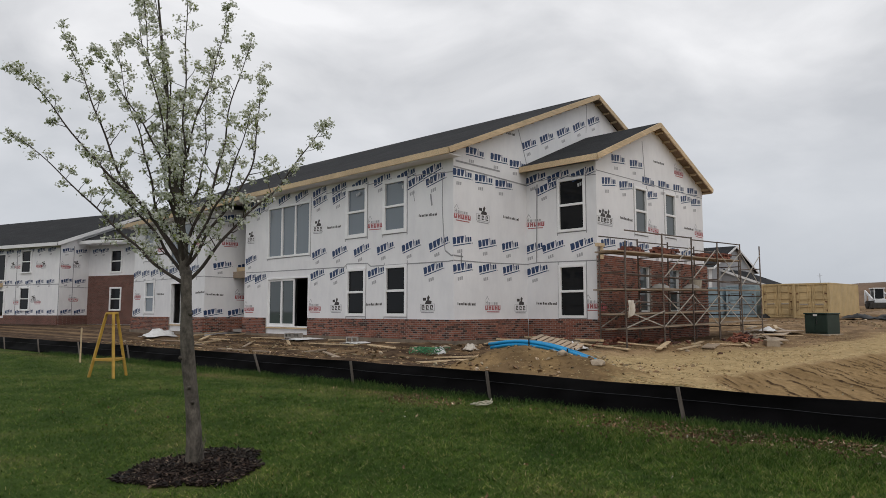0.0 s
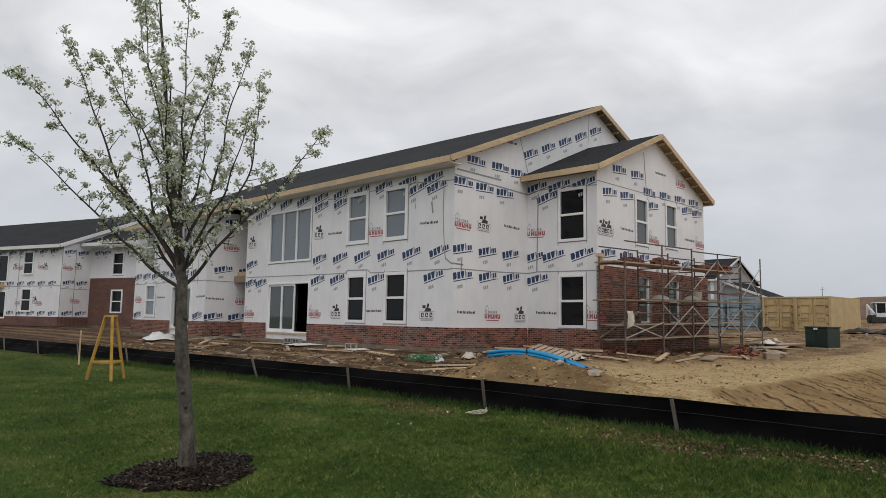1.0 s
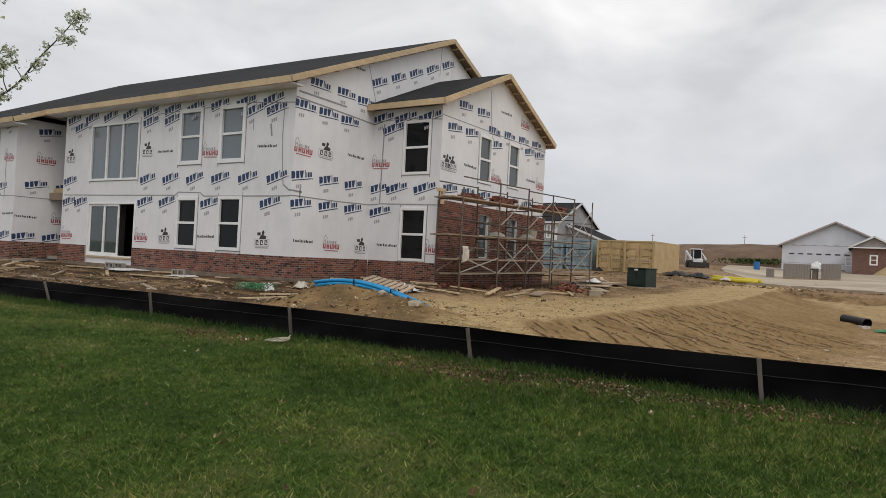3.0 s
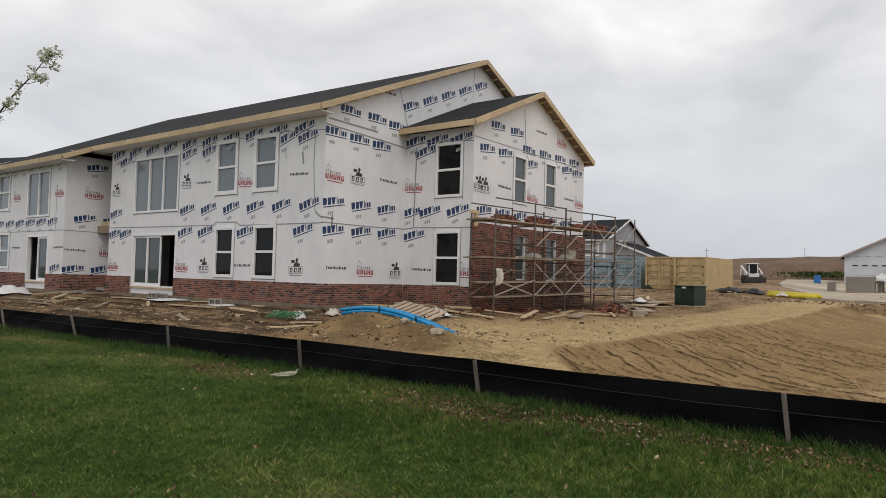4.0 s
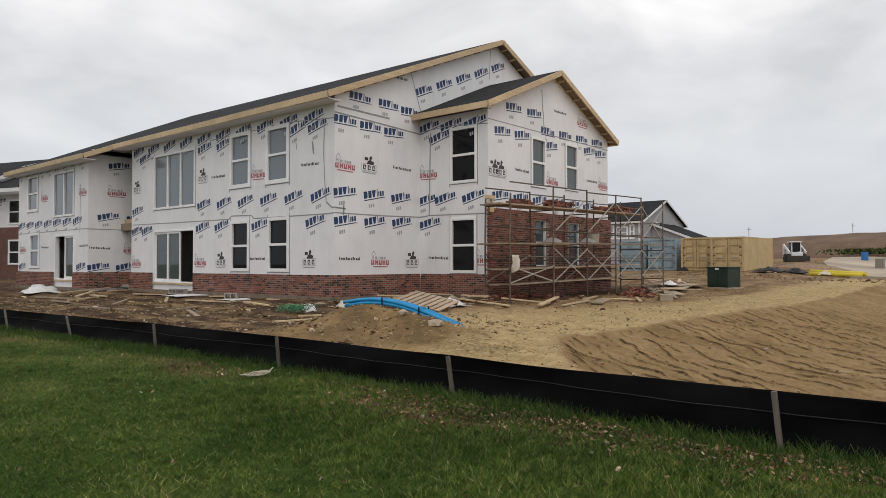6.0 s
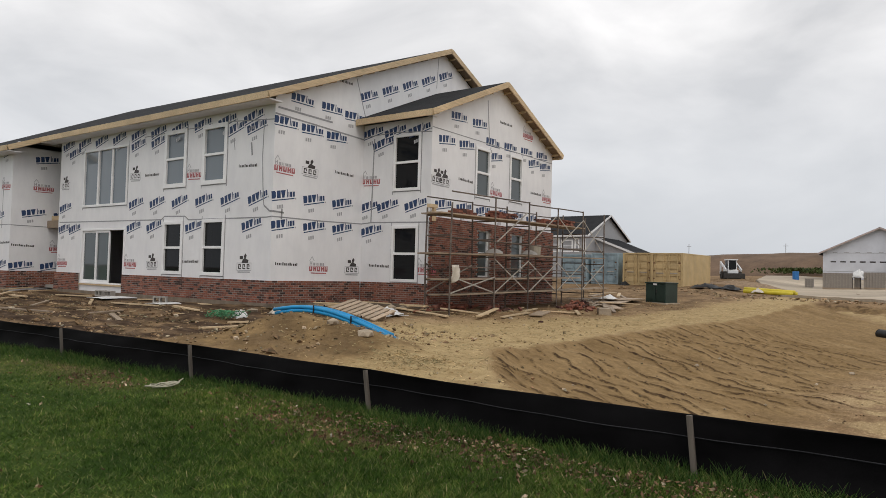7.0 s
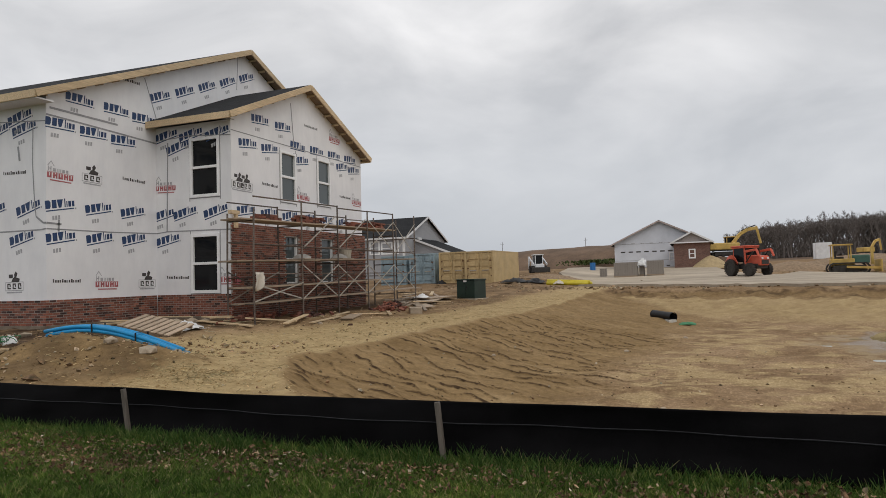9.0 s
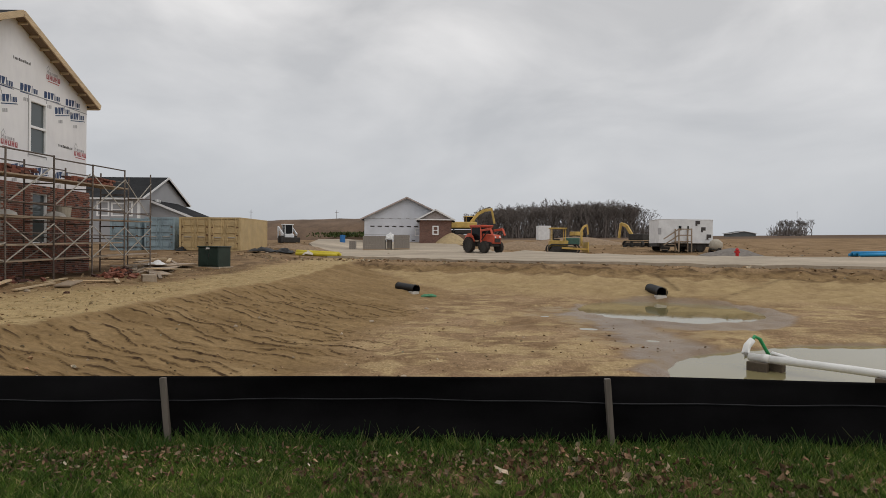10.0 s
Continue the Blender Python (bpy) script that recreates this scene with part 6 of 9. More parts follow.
planks("board", "loose raw pine board lying on the bare earth", [
    (16.7, 8.45, 2.4, 73, 0.03, 0.14), (17.0, 9.0, 1.3, 70, 0.18, 0.12), (17.4, 9.1, 1.1, 62, 0.16, 0.10), (18.4, 8.9, 2.6, 8, 0.03, 0.2), (17.9, 9.3, 1.0, -50, 0.08, 0.1),
    (21.6, 7.6, 1.6, 12, 0.0, 0.12), (11.2, 9.2, 2.0, -35, 0.02, 0.12), (11.9, 9.7, 1.4, -60, 0.0, 0.09), (12.8, 13.9, 1.6, 80, 0.0, 0.1), (12.7, 16.4, 2.2, 95, 0.0, 0.1),
    (12.6, 18.8, 1.4, 60, 0.0, 0.1), (13.2, 21.2, 1.8, 100, 0.02, 0.12), (12.3, 23.4, 2.2, 80, 0.03, 0.14), (12.2, 24.4, 2.4, 55, 0.1, 0.14), (11.6, 22.8, 1.5, 20, 0.0, 0.1),
    (12.9, 26.0, 2.5, 20, 0.12, 0.12), (13.7, 24.6, 1.8, 35, 0.05, 0.1), (10.8, 26.5, 1.6, 75, 0.0, 0.12), (13.9, 14.6, 0.9, 75, 0.0, 0.1), (13.7, 17.4, 0.7, 110, 0.0, 0.1)], group="loose boards")
planks("board", "weathered grey board lying on the bare earth", [
    (10.3, 13.0, 1.8, 70, 0.0, 0.12), (11.2, 15.2, 1.2, 20, 0.0, 0.1), (9.9, 17.2, 2.0, 110, 0.0, 0.12), (11.4, 19.6, 1.5, 50, 0.0, 0.1), (10.3, 21.6, 1.9, 85, 0.03, 0.12), (11.0, 24.2, 2.2, 100, 0.04, 0.14)], OLD_WOOD, group="loose boards")


PALLET_WOOD = wood("pallet_slat", (0.43, 0.34, 0.25))


def pallet():
    p = thing("pallet", "collapsed pine pallet leaning on the rubble by the brick skirt", "pallet")
    along = Vector((0.96, 0.20, 0.16)).normalized()
    across = Vector((-0.12, 0.95, 0.22)).normalized()
    face = along.cross(across).normalized()
    base = basis(lay(14.0, 8.2, 0.15), along, face.cross(along), face)
    for k in range(8):
        Shape().box((-0.56, -0.62 + 0.165 * k, 0.05), (0.56, -0.62 + 0.165 * k + 0.115, 0.072), base).done("slat", PALLET_WOOD, p)
    for k in (-0.5, 0, 0.45):
        Shape().box((k, -0.62, -0.03), (k + 0.045, 0.66, 0.05), base).done("runner", OLD_WOOD, p)


pallet()
planks("board", "loose raw pine board piled by the brick skirt", [(15.2, 10.8, 2.0, 10, 0.10, 0.12), (15.9, 10.9, 1.8, -8, 0.16, 0.1), (16.4, 11.0, 2.2, 14, 0.05, 0.14), (14.9, 11.2, 1.6, 30, 0.04, 0.1), (16.9, 10.6, 1.5, -20, 0.2, 0.1), (16.1, 10.4, 1.7, 35, 0.24, 0.1)], group="piled boards")
STONE = plain("pale_rubble", (0.38, 0.31, 0.23), 0.95, scale=5, spread=0.25, bump=0.4)
EARTH = plain("loose_earth", (0.27, 0.19, 0.12), 0.95, scale=5, spread=0.3, bump=0.5)


def lump(x, y, z, e, seed, flat=0.6):
    """A rough stone."""
    r = random.Random(seed)
    bm = bmesh.new()
    bmesh.ops.create_icosphere(bm, subdivisions=1, radius=1)
    for v in bm.verts:
        k = 1 + 0.55 * noise.noise(v.co * 1.6 + Vector((seed * 3.1, 0, 0)))
        v.co = Vector((v.co.x * k * e, v.co.y * k * e * r.uniform(.97, 1.0), v.co.z * k * e * flat))
    s = Shape()
    m = Matrix.Translation((x, y, z)) @ Matrix.Rotation(seed * 1.7, 4, "Z")
    s.add([m @ v.co for v in bm.verts], [[v.index for v in f.verts] for f in bm.faces])
    bm.free()
    return s


for x, y, e, sd in ((9.73, 5.02, 0.13, 1), (9.71, 4.23, 0.14, 2), (10.5, 4.4, 0.08, 3), (17.1, 9.9, 0.22, 4), (16.6, 10.0, 0.25, 5), (17.4, 9.7, 0.16, 6), (11.6, 9.0, 0.13, 7), (13.2, 11.5, 0.2, 8), (13.7, 10.9, 0.17, 9), (14.3, 9.4, 0.16, 10),
                    (16.2, 0.7, 0.07, 11), (9.0, 0.6, 0.06, 12), (19.0, -1.9, 0.07, 13), (22.5, -3.2, 0.08, 14), (12.4, -3.1, 0.06, 15), (12.7, 12.2, 0.14, 16), (18.6, 6.6, 0.09, 17)):
    ob = lump(x, y, float(land(x, y)) + e * 0.15, e, sd).done("stone", STONE, bevel=0.012)
    tagged(ob, "pale broken stone lying on the earth", "stone", "loose stones")


def litter():
    """Clods, chips and gravel on the bare ground, too many to count."""
    r = np.random.default_rng(17)
    s = Shape()
    for i in range(7800):
        k = r.random() ** 1.25
        if k < 0.76:
            x, y = r.uniform(6.8, 14.2), r.uniform(4.2, 27)
        elif k < 0.90:
            x, y = r.uniform(7.2, 20), r.uniform(-9, 4)
        else:
            x, y = r.uniform(13, 31), r.uniform(3.5, 10)
        if 13.2 < x and y > 12.6:
            continue
        e = abs(r.normal(0, 0.015)) + 0.006
        if k < 0.5 and r.random() < 0.22:
            e *= 2.2
        m = Matrix.Translation(lay(x, y, e * 0.25)) @ Euler((r.uniform(-.6, .6), r.uniform(-.6, .6), r.uniform(0, 6.3))).to_matrix().to_4x4() @ Matrix.Diagonal((e * r.uniform(.8, 1.6), e, e * r.uniform(.5, .9), 1))
        s.add([m @ Vector(p) for p in ((1, 0, 0), (0, 1, 0), (-1, 0.1, 0), (0, -1, 0.1), (0.1, 0, 1), (0, 0.1, -1))], [(0, 1, 4), (1, 2, 4), (2, 3, 4), (3, 0, 4), (1, 0, 5), (2, 1, 5), (3, 2, 5), (0, 3, 5)])
    for i in range(2600):
        x, y = r.uniform(36, 80), r.uniform(-34, 15)
        if i % 3 == 0:
            x, y = 34 + 0.62 * (y + 8) + r.normal(0, 1.0), y
        e = abs(r.normal(0, 0.032)) + 0.018
        m = Matrix.Translation(lay(x, y, 0.02)) @ Euler((r.uniform(-.6, .6), r.uniform(-.6, .6), r.uniform(0, 6.3))).to_matrix().to_4x4() @ Matrix.Diagonal((e * r.uniform(.9, 2.4), e * r.uniform(.9, 2.0), e * r.uniform(.5, .9), 1))
        s.add([m @ Vector(p) for p in ((1, 0, 0), (0, 1, 0), (-1, 0.1, 0), (0, -1, 0.1), (0.1, 0, 1), (0, 0.1, -1))], [(0, 1, 4), (1, 2, 4), (2, 3, 4), (3, 0, 4), (1, 0, 5), (2, 1, 5), (3, 2, 5), (0, 3, 5)])
    return s.done("clods", CLOD)


CLOD = blade_material("earth_clods", [(0.0, (0.14, 0.092, 0.055)), (0.5, (0.26, 0.18, 0.11)), (0.88, (0.33, 0.245, 0.155)), (1.0, (0.50, 0.43, 0.34))])
tagged(litter(), "clods, chips and gravel scattered over the bare earth", "gravel", kind="stuff")

STRAW = blade_material("straw_bits", [(0.0, (0.25, 0.18, 0.10)), (0.5, (0.42, 0.33, 0.18)), (1.0, (0.58, 0.47, 0.28))])


def straw_bits():
    r = np.random.default_rng(23)
    s = Shape()
    for i in range(9000):
        if i < 900:
            x, y = 9.2 + r.normal(0, .35), 2.9 + r.normal(0, .5)
        else:
            x = r.uniform(8.0, 34)
            y = float(np.interp(x, CREST_X, CREST_Y)) + r.uniform(-0.1, 4.5 + 0.14 * max(0, x - 12))
        e = r.uniform(0.015, 0.05)
        m = Matrix.Translation(lay(x, y, r.uniform(0.01, .03))) @ Euler((r.normal(0, .15), r.normal(0, .2), r.uniform(0, 6.3))).to_matrix().to_4x4()
        s.add([m @ Vector(p) for p in ((-e, -0.003, 0), (e, -0.003, 0), (e, 0.003, 0.004), (-e, 0.003, 0.004))], [(0, 1, 2, 3)])
    return s.done("straw", STRAW)


tagged(straw_bits(), "thin straw mulch spread on the graded slope", "straw", kind="stuff")
CHIP = blade_material("wood_chips", [(0.0, (0.16, 0.11, 0.065)), (0.5, (0.36, 0.27, 0.165)), (1.0, (0.55, 0.46, 0.32))])


def offcuts():
    """Splinters, lath ends and offcuts trodden into the mud before the house."""
    r = np.random.default_rng(29)
    s = Shape()
    for i in range(170):
        x, y = (r.uniform(7.6, 14.2), r.uniform(9.5, 27)) if i < 120 else (r.uniform(13.5, 24), r.uniform(7.0, 9.8))
        if x > 13.2 and y > 12.6:
            continue
        ln, w = r.uniform(0.04, 0.26), r.uniform(0.006, 0.022)
        m = Matrix.Translation(lay(x, y, 0.03)) @ Euler((r.normal(0, .12), r.normal(0, .10), r.normal(1.4, 0.9))).to_matrix().to_4x4()
        s.box((-ln, -w, -0.008), (ln, w, 0.010), m)
    return s.done("offcuts", CHIP)


tagged(offcuts(), "wood splinters and lath offcuts trodden into the mud", "wood scraps", kind="stuff")
PLASTIC = plain("white_plastic_sheet", (0.72, 0.72, 0.71), 0.45, spread=0.12, bump=0.2)
NET = plain("green_netting", (0.06, 0.22, 0.10), 0.7, spread=0.3)
for nm, x, y, w, h, sd, mt, lb, ct in (("plastic_sheet", 12.2, 28.9, 1.4, 0.42, 1, PLASTIC, "crumpled white plastic sheet on the muddy ground", "plastic sheet"),
                                       ("plastic_bag", 12.35, 10.9, 0.4, 0.28, 3, PLASTIC, "crumpled pale plastic bag beside green netting", "plastic bag"),
                                       ("rag", 13.3, 10.6, 0.4, 0.22, 4, CLOTH, "crumpled pale cloth at the end of the blue pipes", "cloth"),
                                       ("plastic_sheet", 13.6, 19.2, 1.3, 0.06, 5, PLASTIC, "flat pale plastic scrap on the ground", "plastic sheet"),
                                       ("plastic_sheet", 13.5, 15.9, 1.0, 0.05, 6, PLASTIC, "flat pale plastic scrap on the ground", "plastic sheet"),
                                       ("plastic_sheet", 14.9, 8.3, 1.1, 0.24, 7, PLASTIC, "crumpled clear plastic on the rubble", "plastic sheet")):
    rag(nm, x, y, float(land(x, y)), w, h, sd, mt, lb, ct)
s = Shape()
r = random.Random(31)
for k in range(26):
    a0 = r.uniform(0, 6.3)
    c = Vector((12.0 + r.gauss(0, .16), 11.1 + r.gauss(0, .22), 0))
    pts = [lay(c.x + 0.2 * math.cos(a0 + t2) * r.uniform(.6, 1.2), c.y + 0.2 * math.sin(a0 + t2), 0.04 + 0.16 * abs(math.sin(t2 + k))) for t2 in np.linspace(0, 4.5, 9)]
    s.tube(pts, 0.008, 4)
tagged(s.done("netting", NET), "tangled green netting on the ground", "netting")


def hollow_block(x, y, turn):
    t = Shape()
    m = Matrix.Translation(lay(x, y, 0.0)) @ Matrix.Rotation(radians(turn), 4, "Z")
    for a, b2 in (((-0.2, -0.1, 0), (0.2, -0.065, 0.19)), ((-0.2, 0.065, 0), (0.2, 0.1, 0.19)), ((-0.2, -0.065, 0), (-0.165, 0.065, 0.19)), ((0.165, -0.065, 0), (0.2, 0.065, 0.19)), ((-0.02, -0.065, 0), (0.02, 0.065, 0.19))):
        t.box(a, b2, m @ Euler((radians(90), 0, 0)).to_matrix().to_4x4() @ Matrix.Translation((0, 0.1, -0.1)))
    tagged(t.done("hollow_block", CONCRETE), "grey hollow concrete block on the earth", "block", "hollow blocks")


hollow_block(13.3, 16.0, -48)
hollow_block(14.0, 20.9, -80)
hollow_block(14.05, 20.4, -85)


def brick_heap(x, y, count, wx, wy, h, seed, label):
    t = thing("brick_heap", label, "bricks", pose(x, y, float(land(x, y))), "loose brick heaps")
    r = random.Random(seed)
    for k in range(count):
        u, v = r.gauss(0, 0.4), r.gauss(0, 0.4)
        z = h * max(0, 1 - (u * u + v * v) * 1.6) * r.uniform(0.2, 1)
        ob = new("brick", LOOSE[k % 3])
        ob.matrix_world = Matrix.Translation(lay(x + u * wx, y + v * wy, z + 0.01)) @ Euler((r.gauss(0, .35), r.gauss(0, .35), r.uniform(0, 6.3))).to_matrix().to_4x4()
        ob.parent = t
        ob.matrix_parent_inverse = t.matrix_world.inverted()


brick_heap(25.0, 7.35, 95, 1.2, 0.6, 0.26, 1, "tumbled heap of red bricks beside the scaffold")
brick_heap(18.6, 8.7, 60, 1.5, 0.5, 0.14, 2, "scattered red bricks at the foot of the wall")
brick_heap(20.4, 8.1, 26, 1.2, 0.4, 0.08, 3, "scattered red bricks at the foot of the wall")
ob = new("loose_brick", LOOSE[0])
ob.matrix_world = Matrix.Translation(lay(18.6, 5.55, 0.0)) @ Euler((0.1, 0.2, 0.8)).to_matrix().to_4x4()
tagged(ob, "single red brick lying on the pale sand", "brick")
cb = Shape().box((-0.35, -0.22, -0.05), (0.35, 0.22, 0.22), Matrix.Translation(lay(24.6, 6.2)) @ Matrix.Rotation(0.5, 4, "Z")).done("block_slab", STONE, bevel=0.02)
tagged(cb, "pale rough concrete block on the sand", "block")
planks("board", "stacked long lumber lying on the site", [(27.6 + 0.1 * k, 7.0 + 0.25 * k, 3.4, 10 + 7 * (k % 3), 0.05 * (k % 3), 0.16) for k in range(7)] + [(28.6, 8.3, 3.2, 5, 0.2, 0.2), (29.4, 8.8, 3.0, -12, 0.12, 0.14), (26.4, 6.6, 2.4, 25, 0.0, 0.12), (30.5, 9.0, 3.5, 15, 0.2, 0.2), (31.4, 8.0, 2.6, 30, 0.12, 0.14)], OLD_WOOD, group="stacked lumber")
planks("plywood_sheet", "weathered plywood sheet thrown down on the earth", [(29.0, 7.6, 2.4, 12, 0.06, 1.0), (30.6, 7.9, 2.4, -8, 0.10, 1.1), (27.4, 7.1, 1.6, 40, 0.03, 0.6), (21.0, 6.9, 1.4, 15, 0.02, 0.4)], PALLET_WOOD, "plywood", "plywood sheets")
planks("board", "loose raw pine board thrown down beside the scaffold", [(18.3, 7.2, 2.6, 20, 0.08, 0.14), (17.5, 7.5, 1.4, -55, 0.12, 0.12), (19.6, 7.0, 2.2, 8, 0.02, 0.12), (22.4, 6.9, 1.8, -15, 0.02, 0.12), (23.2, 6.6, 1.2, 30, 0.0, 0.12), (31.5, 8.3, 2.8, 20, 0.22, 0.14), (31.0, 8.9, 2.6, -5, 0.3, 0.14), (28.2, 7.0, 2.2, -25, 0.16, 0.12)], group="loose boards")
rag("plastic_sheet", 29.3, 7.9, float(land(29.3, 7.9)) + 0.2, 0.8, 0.2, 9, PLASTIC, "crumpled white plastic over stacked lumber", "plastic sheet")

# ---- green pad-mounted transformer ----
IRON_DARK = plain("dark_handle_iron", (0.03, 0.03, 0.03), 0.5)
GREEN_BOX = plain("dark_green_enamel", (0.016, 0.034, 0.026), 0.45, scale=3, spread=0.2, bump=0.08)
tr = thing("transformer_box", "dark green pad-mounted transformer box on a concrete pad", "utility box")
mt = Matrix.Translation(lay(32.5, 6.65)) @ Matrix.Rotation(radians(-103), 4, "Z")
Shape().box((-0.6, -0.62, -0.2), (0.6, 0.62, 0.015), mt).done("pad", STONE, tr, bevel=0.02)
Shape().box((-0.50, -0.52, 0.015), (0.50, 0.52, 0.88), mt).done("cabinet", GREEN_BOX, tr, bevel=0.02)
Shape().box((-0.53, -0.57, 0.88), (0.53, 0.55, 0.94), mt).done("lid", GREEN_BOX, tr, bevel=0.015)
Shape().box((-0.485, -0.545, 0.09), (-0.015, -0.522, 0.84), mt).done("door", GREEN_BOX, tr, bevel=0.008)
Shape().box((0.015, -0.545, 0.09), (0.485, -0.522, 0.84), mt).done("door", GREEN_BOX, tr, bevel=0.008)
Shape().box((-0.09, -0.575, 0.80), (0.08, -0.547, 0.88), mt).done("warning_label", PLASTIC, tr, "small white warning label")
Shape().tube([mt @ Vector((0.06, -0.56, 0.45)), mt @ Vector((0.06, -0.56, 0.62))], 0.02, 8).done("door_handle", IRON_DARK, tr)

# ---- culverts and dewatering pipe in the basin ----
CULVERT = plain("black_corrugated_plastic", (0.014, 0.014, 0.015), 0.5, spread=0.3, bump=0.1)


def culvert(x, y, z, turn, radius, ln, label, rise=0.06):
    t = thing("culvert_pipe", label, "pipe", group="culvert pipes")
    d = Vector((math.cos(radians(turn)), math.sin(radians(turn)), rise))
    s = Shape()
    pts, rr = [], []
    for k in range(41):
        pts.append(Vector((x, y, z)) + d * (ln * k / 40))
        rr.append(radius * (1.0 if k % 2 else 0.94))
    s.tube(pts, rr, 20, cap=False)
    s.tube(pts[::-1], [q * 0.88 for q in rr], 20, cap=False)
    o = pts[0]
    s.done("pipe", CULVERT, t, smooth=True)
    Shape().tube([o - d * 0.04, o + d * 0.05], radius * 1.10, 20, cap=False).done("collar", CULVERT, t)
    # near-black cap, painted as the dark depth of the pipe
    Shape().tube([pts[-1], pts[-1] + d * 0.02], radius, 20).done("end", VOID, t)
    m = Matrix.Translation(Vector((x, y, z - radius * 1.05)) + d * 0.12) @ Matrix.Rotation(radians(turn), 4, "Z")
    Shape().box((-0.16, -radius * 0.95, -0.25), (0.12, radius * 1.15, radius * 0.42), m).done("support_block", PALE_BLOCK, t, bevel=0.03)


PALE_BLOCK = plain("pale_block", (0.52, 0.49, 0.44), 0.9, spread=0.15)
culvert(25.4, -11.35, 0.21, 2, 0.18, 1.2, "black corrugated culvert pipe ending over the muddy pool", 0.05)
culvert(27.0, -2.7, 0.15, 39, 0.155, 1.1, "black corrugated culvert pipe in the basin slope", 0.05)
fl = rag("netting", 26.6, -3.2, float(land(26.6, -3.2)), 0.7, 0.1, 12, NET, "green netting by the culvert", "netting")
PVC = plain("white_pvc", (0.78, 0.78, 0.76), 0.35, scale=3, spread=0.06, bump=0.03)
GREEN_HOSE = plain("green_hose", (0.03, 0.28, 0.10), 0.45, spread=0.15)
WET_WOOD = wood("wet_dark_timber", (0.10, 0.078, 0.055))
pv = thing("drain_pipe", "white plastic dewatering pipe on dark timber blocks with green hose", "pipe")
a, c = Vector((13.35, -8.93, -0.09)), Vector((9.6, -12.25, -0.10))
Shape().tube([a, a.lerp(c, 0.3), a.lerp(c, 0.6) - Vector((0, 0, 0.02)), c], 0.064, 14).done("pipe", PVC, pv, smooth=True)
Shape().tube([a - (c - a).normalized() * 0.02, a + Vector((0.05, 0.04, 0.05)), a + Vector((0.07, -0.0, 0.17)), a + Vector((0.10, -0.10, 0.27))], [0.07, 0.07, 0.062, 0.058], 12).done("elbow", PVC, pv, smooth=True)
for f in (0.045, 0.5):
    Shape().tube([a.lerp(c, f), a.lerp(c, f + 0.025)], 0.074, 14).done("coupling", PVC, pv, smooth=True)
Shape().tube([a + Vector((0.16, -0.42, -0.02)), a + Vector((0.20, -0.50, 0.03)), a.lerp(c, 0.19) + Vector((0.16, 0, 0.0)), a.lerp(c, 0.22) + Vector((0.05, 0, 0.0))], 0.032, 10).done("branch", PVC, pv, smooth=True)
Shape().tube([a + Vector((0.09, -0.07, 0.24)), a + Vector((0.12, -0.15, 0.33)), a + Vector((0.14, -0.25, 0.28)), a + Vector((0.16, -0.36, 0.10)), a + Vector((0.16, -0.42, 0.0))], 0.03, 10).done("hose", GREEN_HOSE, pv, smooth=True)
for f in (0.06, 0.44, 0.85):
    p = a.lerp(c, f)
    for k, q in enumerate((-0.14, 0.14)):
        m = Matrix.Translation((p.x + 0.03, p.y + q, WATER_Z + 0.08)) @ Matrix.Rotation(radians(30 + 10 * k), 4, "Z")
        Shape().box((-0.17, -0.06, 0), (0.17, 0.06, 0.25 + 0.02 * k), m).done("timber_block", WET_WOOD, pv, bevel=0.015)

# ---- storage containers ----
TAN = plain("tan_container_paint", (0.50, 0.37, 0.19), 0.55, scale=1.2, spread=0.14, bump=0.1)
BLUEGREY = plain("faded_blue_container_paint", (0.26, 0.34, 0.38), 0.6, scale=1.2, spread=0.22, bump=0.1)
RUST = plain("rusty_hinge", (0.16, 0.085, 0.045), 0.8, spread=0.3)
LOGO_GREY = plain("pale_stencil", (0.60, 0.52, 0.38), 0.6, bump=0)


